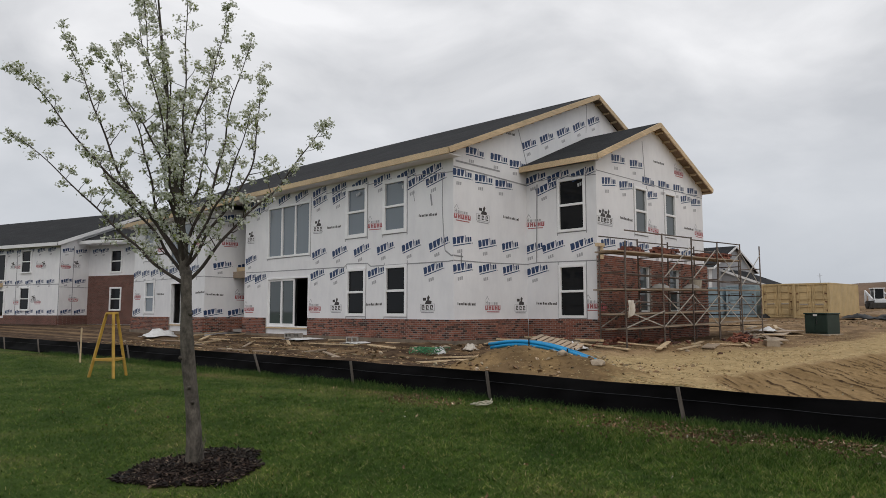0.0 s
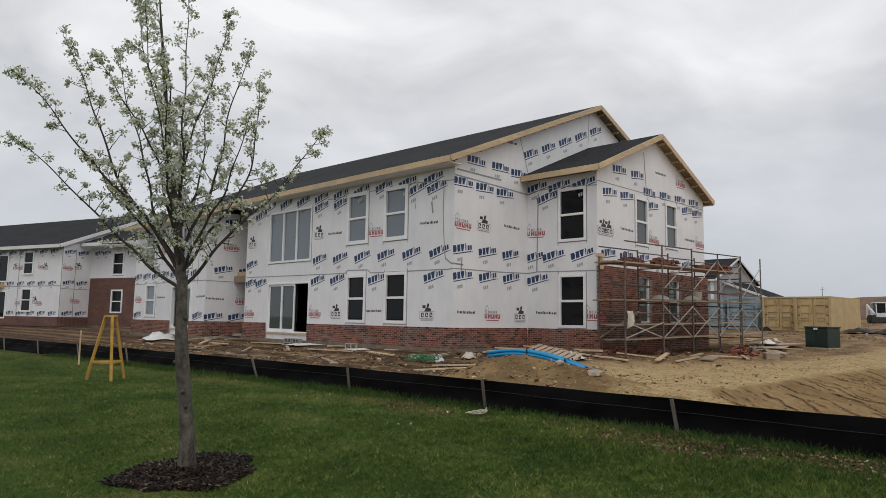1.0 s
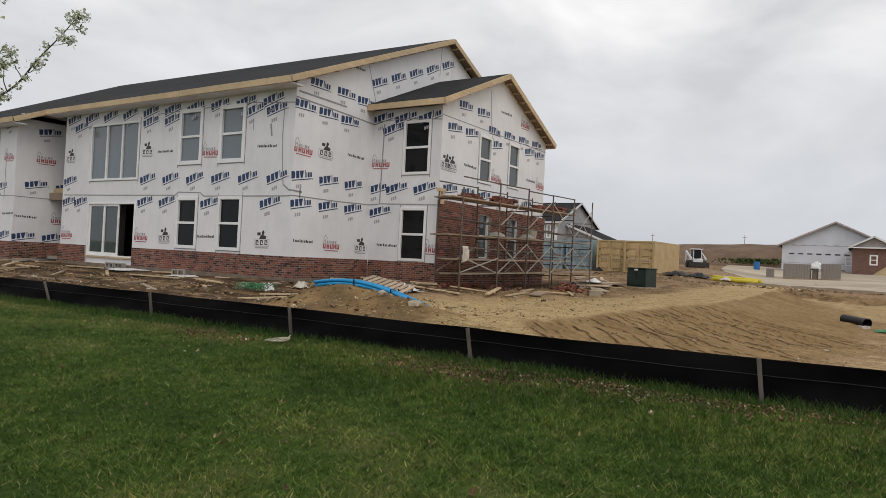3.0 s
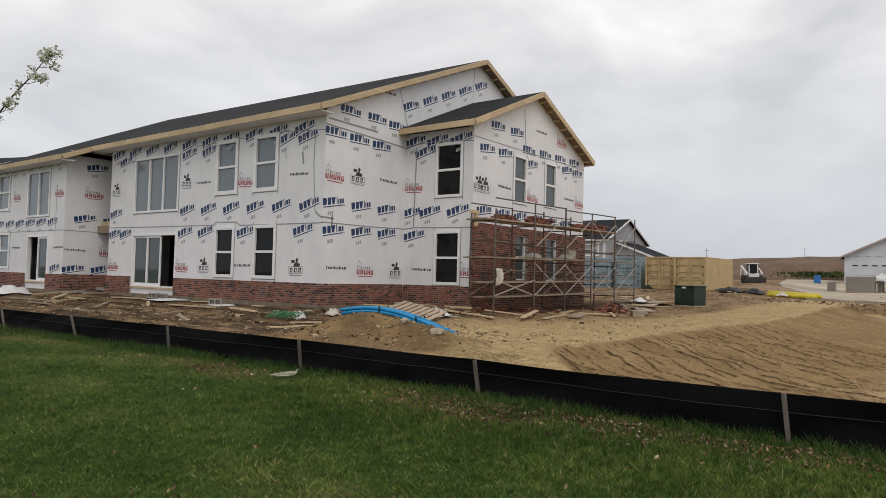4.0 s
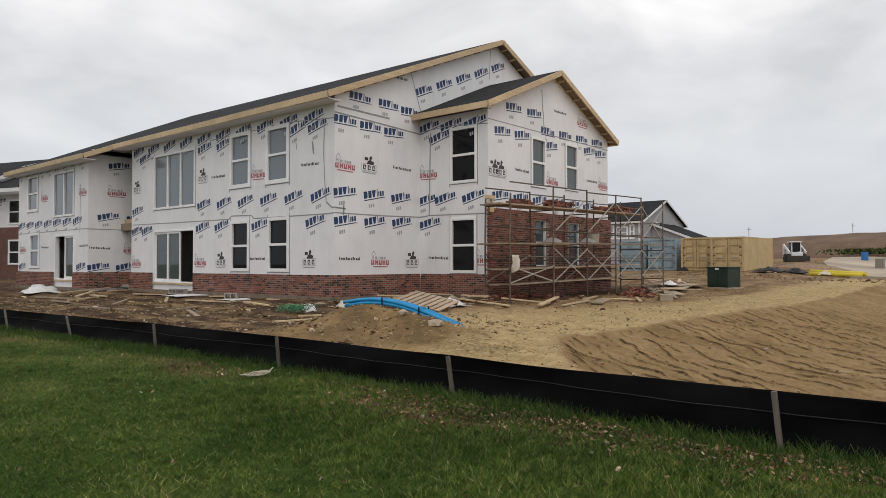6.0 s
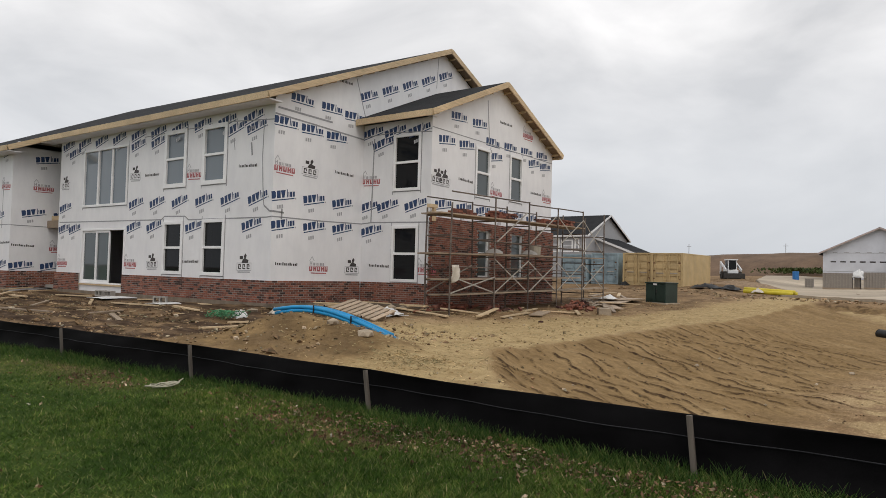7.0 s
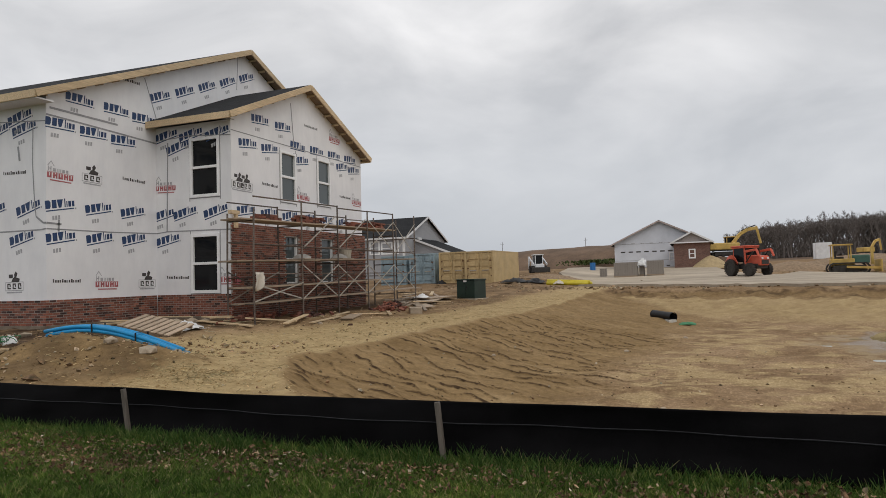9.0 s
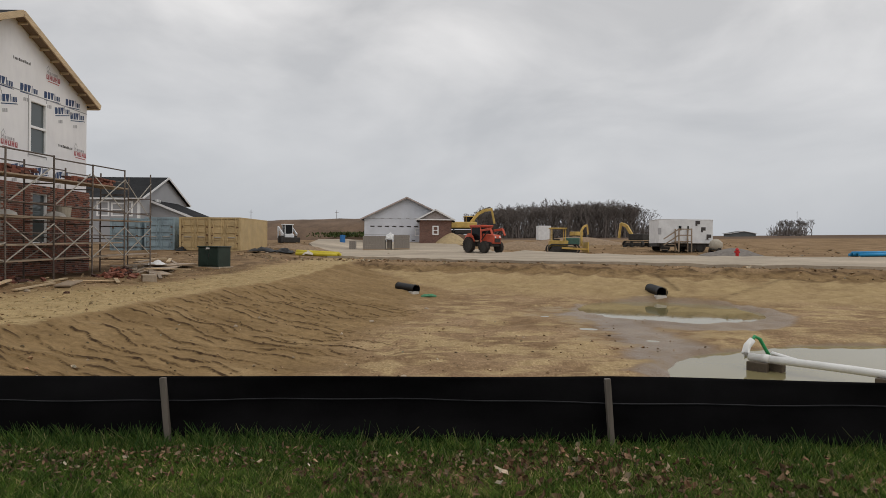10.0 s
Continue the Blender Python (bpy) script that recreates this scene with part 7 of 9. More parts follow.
def container(x, y, turn, ln, mat, label):
    """x, y: the near corner on the right of the doors."""
    z = float(land(x, y)) - 0.02
    t = thing("storage_container", label, "container", group="storage containers")
    m = Matrix.Translation((x, y, z)) @ Matrix.Rotation(radians(turn), 4, "Z")   # x runs back from the doors, y across them
    s = Shape()
    w, h = 2.44, 2.55
    # corrugated long sides
    n = int(ln / 0.28)
    for yy, sgn in ((0.0, 1), (w, -1)):
        pts = []
        for k in range(n * 2 + 1):
            pts.append((ln * k / (2 * n), yy + sgn * (0.022 if (k // 1) % 2 else 0.0)))
        v = [m @ Vector((a, b2, 0.14)) for a, b2 in pts] + [m @ Vector((a, b2, h - 0.1)) for a, b2 in pts]
        c = len(pts)
        s.add(v, [(i, i + 1, i + 1 + c, i + c) for i in range(c - 1)])
    s.box((0.05, 0.02, h - 0.1), (ln, w - 0.02, h - 0.03), m)
    s.box((ln - 0.04, 0.02, 0.1), (ln, w - 0.02, h), m)
    s.done("body", mat, t)
    s = Shape()
    for a, b2 in (((0, 0, 0), (0.16, 0.16, h)), ((0, w - 0.16, 0), (0.16, w, h)), ((ln - 0.16, 0, 0), (ln, 0.16, h)), ((ln - 0.16, w - 0.16, 0), (ln, w, h)),
                  ((0.16, 0, h - 0.1), (ln - 0.16, 0.08, h)), ((0.16, w - 0.08, h - 0.1), (ln - 0.16, w, h)), ((0, 0.16, h - 0.13), (0.12, w - 0.16, h)), ((0, 0.16, 0), (0.12, w - 0.16, 0.15)), ((0.16, 0, 0), (ln - 0.16, 0.08, 0.16))):
        s.box(a, b2, m)
    s.done("frame", mat, t, bevel=0.01)
    for k in (0, 1):
        y0, y1 = (0.17, w / 2 - 0.01) if k == 0 else (w / 2 + 0.01, w - 0.17)
        d = Shape().box((0.04, y0, 0.16), (0.09, y1, h - 0.14), m)
        for q in range(4):
            z0 = 0.26 + q * 0.55
            d.box((-0.005, y0 + 0.08, z0), (0.04, y1 - 0.08, z0 + 0.34), m)
        d = d.done("door", mat, t, bevel=0.012)
        for yy in (y0 + 0.22, y1 - 0.22):
            Shape().tube([m @ Vector((-0.03, yy, 0.1)), m @ Vector((-0.03, yy, h - 0.08))], 0.024, 6).done("lock_rod", mat, d)
        for zz in (0.55, 1.15, 1.75):
            Shape().box((0.0, y0 + 0.02 if k == 0 else y1 - 0.16, zz), (0.03, y0 + 0.16 if k == 0 else y1 - 0.02, zz + 0.09), m).done("hinge", RUST, d)
        Shape().box((-0.05, y0 + 0.2, 1.0), (-0.02, y1 - 0.25, 1.06), m).done("lock_handle", BRACE, d)
        Shape().box((0.004, y0 + 0.15, h - 0.5), (0.011, y0 + 0.42, h - 0.3), m).done("stencil", LOGO_GREY, d)
    return t


container(52.25, 11.4, -4, 6.1, TAN, "tan steel shipping container with double doors")
container(53.5, 14.1, -4, 6.1, TAN, "tan steel shipping container with double doors")
container(54.5, 17.2, -4, 6.1, BLUEGREY, "faded blue-grey steel shipping container with double doors")
container(54.6, 19.95, -4, 6.1, BLUEGREY, "faded blue-grey steel shipping container with double doors")

# ---- grey house behind the containers ----
SIDING = plain("grey_siding", (0.35, 0.355, 0.37), 0.6, scale=0.6, spread=0.05, bump=0)
TRIMW = plain("white_trim", (0.74, 0.74, 0.74), 0.5, scale=1, spread=0.05, bump=0)


def gable_house(name, label, m, w, d, eave, rise, wall_mat, roof_mat, over=0.4, siding=0.0, rake_mat=None):
    """A house whose gable end faces -y of m: w across, d deep."""
    t = thing(name, label, "house")
    s = Shape()
    s.box((0, 0, -0.6), (w, d, eave), m)
    s.prism([(0, eave), (w, eave), (w / 2, eave + rise)], -d, m @ frame_of((0, 0, 0), (0, -1, 0)))
    wall = s.done("wall", wall_mat, t)
    if siding:
        k = int((eave + rise) / siding)
        for i in range(k):
            z = i * siding
            half = w / 2 if z < eave else max(0.05, (w / 2) * (1 - (z - eave) / rise))
            Shape().box((w / 2 - half, -0.008, z), (w / 2 + half, -0.001, z + 0.02), m).done("lap_board", wall_mat, wall)
    sl = rise / (w / 2)
    for sgn in (-1, 1):
        x0, x1 = w / 2, w / 2 + sgn * (w / 2 + over)
        z1 = eave - over * sl
        pts = [Vector((x0, -over, eave + rise + 0.1)), Vector((x1, -over, z1 + 0.1)), Vector((x1, d + over, z1 + 0.1)), Vector((x0, d + over, eave + rise + 0.1))]
        q = Shape()
        q.add([m @ p for p in pts] + [m @ (p - Vector((0, 0, 0.12))) for p in pts], [(0, 1, 2, 3), (7, 6, 5, 4), (0, 4, 5, 1), (1, 5, 6, 2), (2, 6, 7, 3), (3, 7, 4, 0)])
        q.done("roof", roof_mat, t)
        Shape().beam(m @ Vector((x0, -over - 0.03, eave + rise + 0.0)), m @ Vector((x1, -over - 0.03, z1 + 0.0)), 0.05, 0.24 if rake_mat is None else 0.15).done("rake_board", rake_mat or TRIMW, t)
        Shape().beam(m @ Vector((x1 + sgn * 0.03, -over, z1)), m @ Vector((x1 + sgn * 0.03, d + over, z1)), 0.05, 0.2).done("fascia", rake_mat or TRIMW, t)
    return t, wall


gm = Matrix.Translation((78.0, 30.4, 1.48))
gh, _ = gable_house("grey_house", "two-storey grey lap-sided house with a black roof and lower garage", gm, 13.7, 17.0, 5.5, 2.85, SIDING, SHINGLE, siding=0.22)
s = Shape()
side = basis((80.9, 25.14, 1.48), (0, 1, 0), (0, 0, 1), (1, 0, 0))
s.prism([(0, -0.6), (5.25, -0.6), (5.25, 5.2), (0, 3.1)], 7.5, side)
s.done("garage_wall", SIDING, gh)
Shape().prism([(-0.45, 3.05), (5.25, 5.28), (5.25, 5.42), (-0.45, 3.19)], 8.1, side @ Matrix.Translation((0, 0, -0.3))).done("garage_roof", SHINGLE, gh)
Shape().prism([(-0.5, 2.90), (5.25, 5.13), (5.25, 5.40), (-0.5, 3.17)], 0.06, side @ Matrix.Translation((0, 0, -0.37))).done("rake_board", TRIMW, gh)
eave_side = gm @ frame_of((0, 0, 0), (-1, 0, 0))
for u0, u1, v0, v1 in ((-4.95, -3.5, 3.35, 5.1), (-1.5, -0.85, 3.35, 5.1), (-3.3, -1.7, 3.35, 4.9), (-8.5, -7.0, 3.35, 5.1), (-12.5, -11.0, 3.35, 5.1)):
    window(gh, eave_side, u0, u1, v0, v1, GLASS_SKY, trim=0.18)
Shape().box((-0.06, 0.0, -0.3), (0.0, 0.35, 5.5), gm).done("corner_board", TRIMW, gh)
Shape().box((-0.35, -0.1, 5.3), (-0.25, 17.2, 5.45), gm).done("gutter", TRIMW, gh)
# near-black sheet on the wall, painted as an opening's dark inside
Shape().box((0.9, -0.02, 2.2), (2.3, -0.001, 3.1), gm).done("dark_opening", VOID, gh)
for k in range(3):
    Shape().box((3.0 + 0.4 * k, -0.6, 4.95), (3.2 + 0.4 * k, -0.4, 5.5), gm).done("vent", TRIMW, gh)

# ---- single-storey house far across the street ----
def far_brick(name, color):
    """Brickwork too far off to tell brick from brick: coursing in the material."""
    m, n, l, b = nodes_of(name)
    co = n.new("ShaderNodeTexCoord")
    sp = n.new("ShaderNodeSeparateXYZ")
    cb = n.new("ShaderNodeCombineXYZ")
    l.new(co.outputs["Object"], sp.inputs["Vector"])
    l.new(sp.outputs["Y"], cb.inputs["X"])
    l.new(sp.outputs["Z"], cb.inputs["Y"])
    t = n.new("ShaderNodeTexBrick")
    t.inputs["Scale"].default_value = 1.0
    t.inputs["Brick Width"].default_value, t.inputs["Row Height"].default_value, t.inputs["Mortar Size"].default_value = 0.208, 0.068, 0.008
    t.inputs["Color1"].default_value = (*[c * 0.75 for c in color], 1)
    t.inputs["Color2"].default_value = (*[c * 1.2 for c in color], 1)
    t.inputs["Mortar"].default_value = (0.19, 0.135, 0.11, 1)
    l.new(cb.outputs["Vector"], t.inputs["Vector"])
    big = noise_node(n, l, 0.9, 4)
    w = ramp_node(n, l, big.outputs["Fac"], [(0.3, (0.8, 0.8, 0.8)), (0.7, (1.15, 1.15, 1.15))]).outputs["Color"]
    l.new(mix_node(n, l, 1.0, t.outputs["Color"], w, "MULTIPLY"), b.inputs["Base Color"])
    b.inputs["Roughness"].default_value = 0.9
    return m



PALE_WRAP = plain("pale_blue_wrap", (0.62, 0.64, 0.69), 0.6, scale=0.8, spread=0.08, bump=0)
FAR_BRICK = far_brick("far_red_brick", (0.17, 0.085, 0.066))
REDTRIM = plain("raw_wood_rake", (0.46, 0.37, 0.34), 0.7, scale=3, spread=0.2, bump=0)
hm = Matrix.Translation((81.6, 5.57, 2.02)) @ Matrix.Rotation(radians(-90), 4, "Z")
fh, w3 = gable_house("white_house", "single-storey house in pale wrap with a small brick front gable", hm, 10.0, 14.0, 3.05, 2.4, PALE_WRAP, SHINGLE, rake_mat=REDTRIM)
fm = hm @ frame_of((0, 0, 0), (0, -1, 0))
for k in range(7):
    Shape().box((0.7 + 0.86 * k, 1.98, 0.004), (1.2 + 0.86 * k, 2.12, 0.012), fm).done("printed_mark", INK_BLACK, w3)
    Shape().box((0.9 + 1.0 * k, 2.985, 0.004), (1.3 + 1.0 * k, 3.05, 0.012), fm).done("printed_mark", INK_GREY, w3)
for k in range(6):
    Shape().box((0.9 + 0.95 * k, 0.35, 0.004), (1.25 + 0.95 * k, 0.46, 0.012), fm).done("printed_mark", INK_BLACK, w3)
Shape().box((0, -0.6, -0.02), (10, 0.25, 0.05), fm).done("brick_skirt", FAR_BRICK, fh)
Shape().box((0.0, 2.93, 0.004), (10, 2.97, 0.012), fm).done("seam_tape", TAPE, w3)
Shape().box((0.0, 1.05, 0.004), (10, 1.08, 0.012), fm).done("seam_tape", TAPE, w3)
window(fh, fm, 5.95, 6.6, 0.95, 1.9, GLASS_DARK, trim=0.10)
bm2 = hm @ Matrix.Translation((6.7, -5.6, 0))
s = Shape()
s.box((0, 0, -0.6), (3.5, 5.6, 2.7), bm2)
s.done("front_wall", FAR_BRICK, fh)
Shape().prism([(0, 2.7), (3.5, 2.7), (1.75, 3.65)], -5.6, bm2 @ frame_of((0, 0, 0), (0, -1, 0))).done("front_gable", plain("weathered_sheathing", (0.40, 0.35, 0.33), 0.8, scale=2, spread=0.15, bump=0.1), fh)
Shape().box((-0.35, -0.36, 2.60), (3.85, -0.02, 2.72), bm2).done("gable_return", TRIMW, fh)
for sgn in (-1, 1):
    x1 = 1.75 + sgn * 2.15
    pts = [Vector((1.75, -0.35, 3.8)), Vector((x1, -0.35, 2.65)), Vector((x1, 5.6, 2.65)), Vector((1.75, 5.6, 3.8))]
    q = Shape()
    q.add([bm2 @ p for p in pts] + [bm2 @ (p - Vector((0, 0, 0.12))) for p in pts], [(0, 1, 2, 3), (7, 6, 5, 4), (0, 4, 5, 1), (1, 5, 6, 2), (2, 6, 7, 3), (3, 7, 4, 0)])
    q.done("roof", SHINGLE, fh)
    Shape().beam(bm2 @ Vector((1.75, -0.38, 3.74)), bm2 @ Vector((x1, -0.38, 2.59)), 0.05, 0.16).done("rake_board", TRIMW, fh)
window(fh, bm2 @ frame_of((0, 0, 0), (0, -1, 0)), 1.42, 2.1, 1.0, 2.0, GLASS_DARK, trim=0.13)

# ---- sister house beyond the left end ----
SR = Matrix.Translation((18.9, 48.6, 0.15)) @ Matrix.Rotation(radians(18), 4, "Z")
SH = thing("apartment_house", "second apartment house in white wrap with black roof and brick bay", "building")
sf = SR @ frame_of((0.5, 0, 0), (-1, 0, 0))           # u runs back towards the right
s = Shape()
swin = [(-3.7, -2.4, 4.55, 6.35), (-3.65, -2.35, 1.65, 3.45)]
walled(s, sf, -6.2, 1.5, 0.6, 6.75, swin)
s.done("wall", WRAP, SH)
s = Shape()
walled(s, sf @ Matrix.Translation((0, 0, 0.02)), -6.2, 1.5, 0.62, 4.35, swin, 0.02)
s.done("brick_bay", BRICK_FAR := far_brick("sister_brick", (0.125, 0.050, 0.038)), SH, "red brick bay up to the upper windows")
s = Shape()
s.box((-1.9, 6.2, 0.6), (-1.7, 22, 6.75), SR)
s.box((-1.7, 6.2, 0.6), (0.7, 6.4, 6.75), SR)
s.prism([(-1.9, 6.75), (7.0, 6.75), (7.0, 10.4)], -0.2, SR @ frame_of((0, 6.2, 0), (0, -1, 0)))
sw = s.done("wall", WRAP, SH)
sf2 = SR @ frame_of((-1.9, 0, 0), (-1, 0, 0))
Shape().box((-22, 0.6, 0.002), (-6.2, 1.3, 0.09), sf2).done("brick_skirt", BRICK_FAR, SH)
Shape().box((-1.9, 0.6, 0.002), (0.48, 1.3, 0.05), SR @ frame_of((0, 6.2, 0), (0, -1, 0))).done("brick_skirt", BRICK_FAR, SH)
for u, v in ((-10.9, 4.55), (-10.9, 1.65)):
    window(SH, sf2 @ Matrix.Translation((0, 0, 0.06)), u, u + 1.3, v, v + 1.85, GLASS_DARK, trim=0.12)
for h in swin:
    window(SH, sf @ Matrix.Translation((0, 0, 0.03)), *h, GLASS_DARK, trim=0.12)
for v in (4.0, 1.1):
    window(SH, sf2 @ Matrix.Translation((0, 0, 0.06)), -15.4, -12.8, v, v + 2.2, GLASS_DARK, columns=2, trim=0.1)
for k in range(8):
    for v in (6.35, 3.9):
        if v > 5 or k not in (9,):
            printed(sw, MARK_BLUE, sf2, -7.2 - 1.3 * k, v, k)
    if k % 2:
        printed(sw, MARK_HOMES, sf2, -7.4 - 1.3 * k, 2.4, k)
        printed(sw, MARK_HOMES, sf2, -7.4 - 1.3 * k, 5.2, k)
for u in (-5.3, -4.4, -1.6, -0.6):
    printed(sw, MARK_BLUE, sf, u, 6.35, 1)
ret = SR @ frame_of((0, 6.2, 0), (0, -1, 0))
for u, v in ((-1.25, 6.3), (-0.15, 6.3), (-1.25, 3.95), (-0.15, 3.95), (-1.2, 1.62), (-0.1, 1.62)):
    printed(sw, MARK_BLUE, ret, u, v, 3)
printed(sw, MARK_HOMES, ret, -0.7, 2.6, 1)
printed(sw, MARK_CREST, ret, -0.6, 5.2, 1)
printed(sw, MARK_HOMES, ret, -1.45, 5.1, 2)
for u, v in ((1.5, 7.35), (2.7, 7.9), (3.9, 8.45)):
    printed(sw, MARK_BLUE, ret @ Matrix.Translation((u, v, 0)) @ Matrix.Rotation(radians(12), 4, "Z"), 0, 0, 1)
Shape().box((-0.85, 1.3, 0.003), (-0.80, 6.6, 0.007), ret).done("seam_tape", TAPE, sw)
Shape().box((-1.9, 3.42, 0.003), (0.5, 3.46, 0.007), ret).done("seam_tape", TAPE, sw)
for k in range(7):
    printed(sw, MARK_BLUE, sf2, -7.0 - 1.3 * k, 1.6, k)
for u, v in ((-9.2, 2.55), (-8.2, 5.15), (-12.0, 5.2)):
    printed(sw, MARK_CREST, sf2, u, v, 2)
for u in (-6.27, -11.5):
    Shape().box((u, 1.3, 0.003), (u + 0.07, 6.6, 0.007), sf2).done("seam_tape", TAPE, sw)
Shape().box((-22, 3.62, 0.003), (-6.2, 3.68, 0.007), sf2).done("seam_tape", TAPE, sw)
Shape().box((-2.6, 13.2, 3.55), (-1.9, 16.4, 3.85), SR).done("balcony_beam", LUMBER, SH)
q = Shape()
pts = [Vector((-2.4, 5.9, 6.75)), Vector((-2.4, 30, 6.75)), Vector((7.0, 30, 10.5)), Vector((7.0, 5.9, 10.5))]
q.add([SR @ p for p in pts] + [SR @ (p - Vector((0, 0, 0.2))) for p in pts], [(0, 3, 2, 1), (7, 4, 5, 6), (0, 1, 5, 4), (1, 2, 6, 5), (2, 3, 7, 6), (3, 0, 4, 7)])
pts = [Vector((-0.5, -3, 7.0)), Vector((-0.5, 6.2, 7.0)), Vector((3.4, 6.2, 8.6)), Vector((3.4, -3, 8.6))]
q.add([SR @ p for p in pts] + [SR @ (p - Vector((0, 0, 0.2))) for p in pts], [(0, 3, 2, 1), (7, 4, 5, 6), (0, 1, 5, 4), (1, 2, 6, 5), (2, 3, 7, 6), (3, 0, 4, 7)])
q.done("roof", SHINGLE, SH, "black asphalt shingle roof")
for a, b2 in (((-2.45, 5.9, 6.65), (-2.45, 30, 6.65)), ((-0.55, -3, 6.9), (-0.55, 6.2, 6.9)), ((-2.4, 5.87, 6.65), (7.0, 5.87, 10.4))):
    Shape().beam(SR @ Vector(a), SR @ Vector(b2), 0.06, 0.26).done("fascia", TRIMW, SH)

# ---- long earth bank at the back of the site ----
def bank():
    s = Shape()
    nx, ny = 60, 14
    g = []
    for i in range(nx):
        f = i / (nx - 1)
        y = 74 - 84 * f
        for j in range(ny):
            k = j / (ny - 1) * 2 - 1
            x = 128 + 4 * math.sin(f * 5) + k * 13
            h = 4.3 * (1 - abs(k) ** 1.6) * min(1, (1 - f) * 6 + 0.1) * (0.93 + 0.1 * noise.noise(Vector((f * 9, k * 2, 0))))
            g.append((x, y, float(land(x, y)) - 0.2 + h + 0.25 * noise.noise(Vector((x * 0.3, y * 0.3, 1)))))
    s.add(g, [(i * ny + j, (i + 1) * ny + j, (i + 1) * ny + j + 1, i * ny + j + 1) for i in range(nx - 1) for j in range(ny - 1)])
    return s.done("earth_bank", BANK, smooth=True)


BANK = plain("bare_topsoil", (0.150, 0.098, 0.064), 0.95, scale=0.3, spread=0.3, bump=0.4, fine=2.5, dist=0.1)
tagged(bank(), "long brown topsoil bank behind the building site", "earth bank", kind="structure")
SCRUB = blade_material("bank_weeds", [(0.0, (0.03, 0.05, 0.015)), (1.0, (0.09, 0.12, 0.04))])
r = random.Random(6)
s = Shape()
for k in range(900):
    y, x = r.gauss(12.0, 2.4), 113 + r.gauss(0, 1.6)
    e = r.uniform(0.10, 0.32)
    c = lay(x, y, 0.35 + r.uniform(0, 0.7))
    a = r.uniform(0, 6.3)
    s.add([c + Vector((e * math.cos(a), e * math.sin(a), 0)), c + Vector((-e * math.sin(a), e * math.cos(a), 0.1)), c + Vector((0, 0, e * 1.3))], [(0, 1, 2)])
tagged(s.done("weeds", SCRUB), "patch of green weeds at the foot of the earth bank", "weeds", kind="stuff")

# ---- bare woods on the horizon ----
# grey of bare wood, lightened to carry the distant haze in its colour
BRANCH = plain("hazed_grey_wood", (0.165, 0.142, 0.128), 0.9, scale=0.5, spread=0.25, bump=0)


def bare_tree(h, seed):
    r = random.Random(seed)
    s = Shape()

    def limb(p, d, ln, rad, lev):
        q = p + d * ln
        s.tube([p, p.lerp(q, .5) + Vector((r.gauss(0, .03), r.gauss(0, .03), 0)) * ln, q], [rad, rad * .8, rad * .55], 4 if lev else 6, cap=False)
        if lev < 4:
            for k in range(3 if lev < 3 else 4):
                nd = (d + Vector((r.gauss(0, .42), r.gauss(0, .42), r.gauss(0.22, .25)))).normalized()
                limb(p.lerp(q, r.uniform(.55, 1)), nd, ln * r.uniform(.55, .8), rad * .5, lev + 1)
        elif lev == 4:
            for k in range(6):
                nd = (d + Vector((r.gauss(0, .6), r.gauss(0, .6), r.gauss(0.2, .4)))).normalized()
                e = q + nd * ln * .55
                side = nd.cross(Vector((1, .3, .2))).normalized() * 0.035
                s.add([q - side, q + side, e], [(0, 1, 2)])

    limb(Vector((0, 0, -0.5)), Vector((r.gauss(0, .05), r.gauss(0, .05), 1)).normalized(), h * 0.36, h * 0.02, 0)
    return s.mesh("branches", BRANCH)


FORMS = [bare_tree(15, 100 + k) for k in range(6)]


def woods(count, x0, x1, y0, y1, hmin, hmax, seed, label, profile):
    r = random.Random(seed)
    for k in range(count):
        f = r.random()
        y = y0 + (y1 - y0) * f
        x = r.uniform(x0, x1)
        t = new("bare_tree", FORMS[k % 6])
        sc = r.uniform(hmin, hmax) / 15 * profile(f)
        t.matrix_world = Matrix.Translation(lay(x, y)) @ Matrix.Rotation(r.uniform(0, 6.3), 4, "Z") @ Matrix.Diagonal((sc * 1.15, sc * 1.15, sc, 1))
        tagged(t, label, "tree", "bare woods")


woods(190, 256, 296, -16, -80, 14.5, 18.0, 1, "leafless grey tree in the far woods", lambda f: 0.74 + 0.26 * min(1, f * 2.2) - 0.2 * max(0, f - 0.9) * 8)
woods(16, 300, 312, -152, -168, 7, 10, 2, "leafless grey tree in a far field clump", lambda f: 1.0)
woods(9, 300, 330, -93, -108, 5, 8, 3, "leafless grey tree behind the far farm", lambda f: 1.0)
s = Shape()
r = random.Random(9)
for k in range(9200):
    big = k < 8400
    y = r.uniform(-87, -19) if big else r.uniform(-166, -152)
    x = r.uniform(257, 292) if big else r.uniform(299, 312)
    h = abs(r.gauss(0, 3.2)) if big else abs(r.gauss(0, 1.5))
    c = lay(x, y, h)
    a = r.uniform(0, 6.3)
    e = r.uniform(0.4, 1.4)
    s.add([c, c + Vector((0.10, 0.20, 0)), c + Vector((math.cos(a) * e, math.sin(a) * e, e * 1.6))], [(0, 1, 2)])
tagged(s.done("undergrowth", BRANCH), "dense leafless undergrowth of the far woods", "undergrowth", kind="stuff")

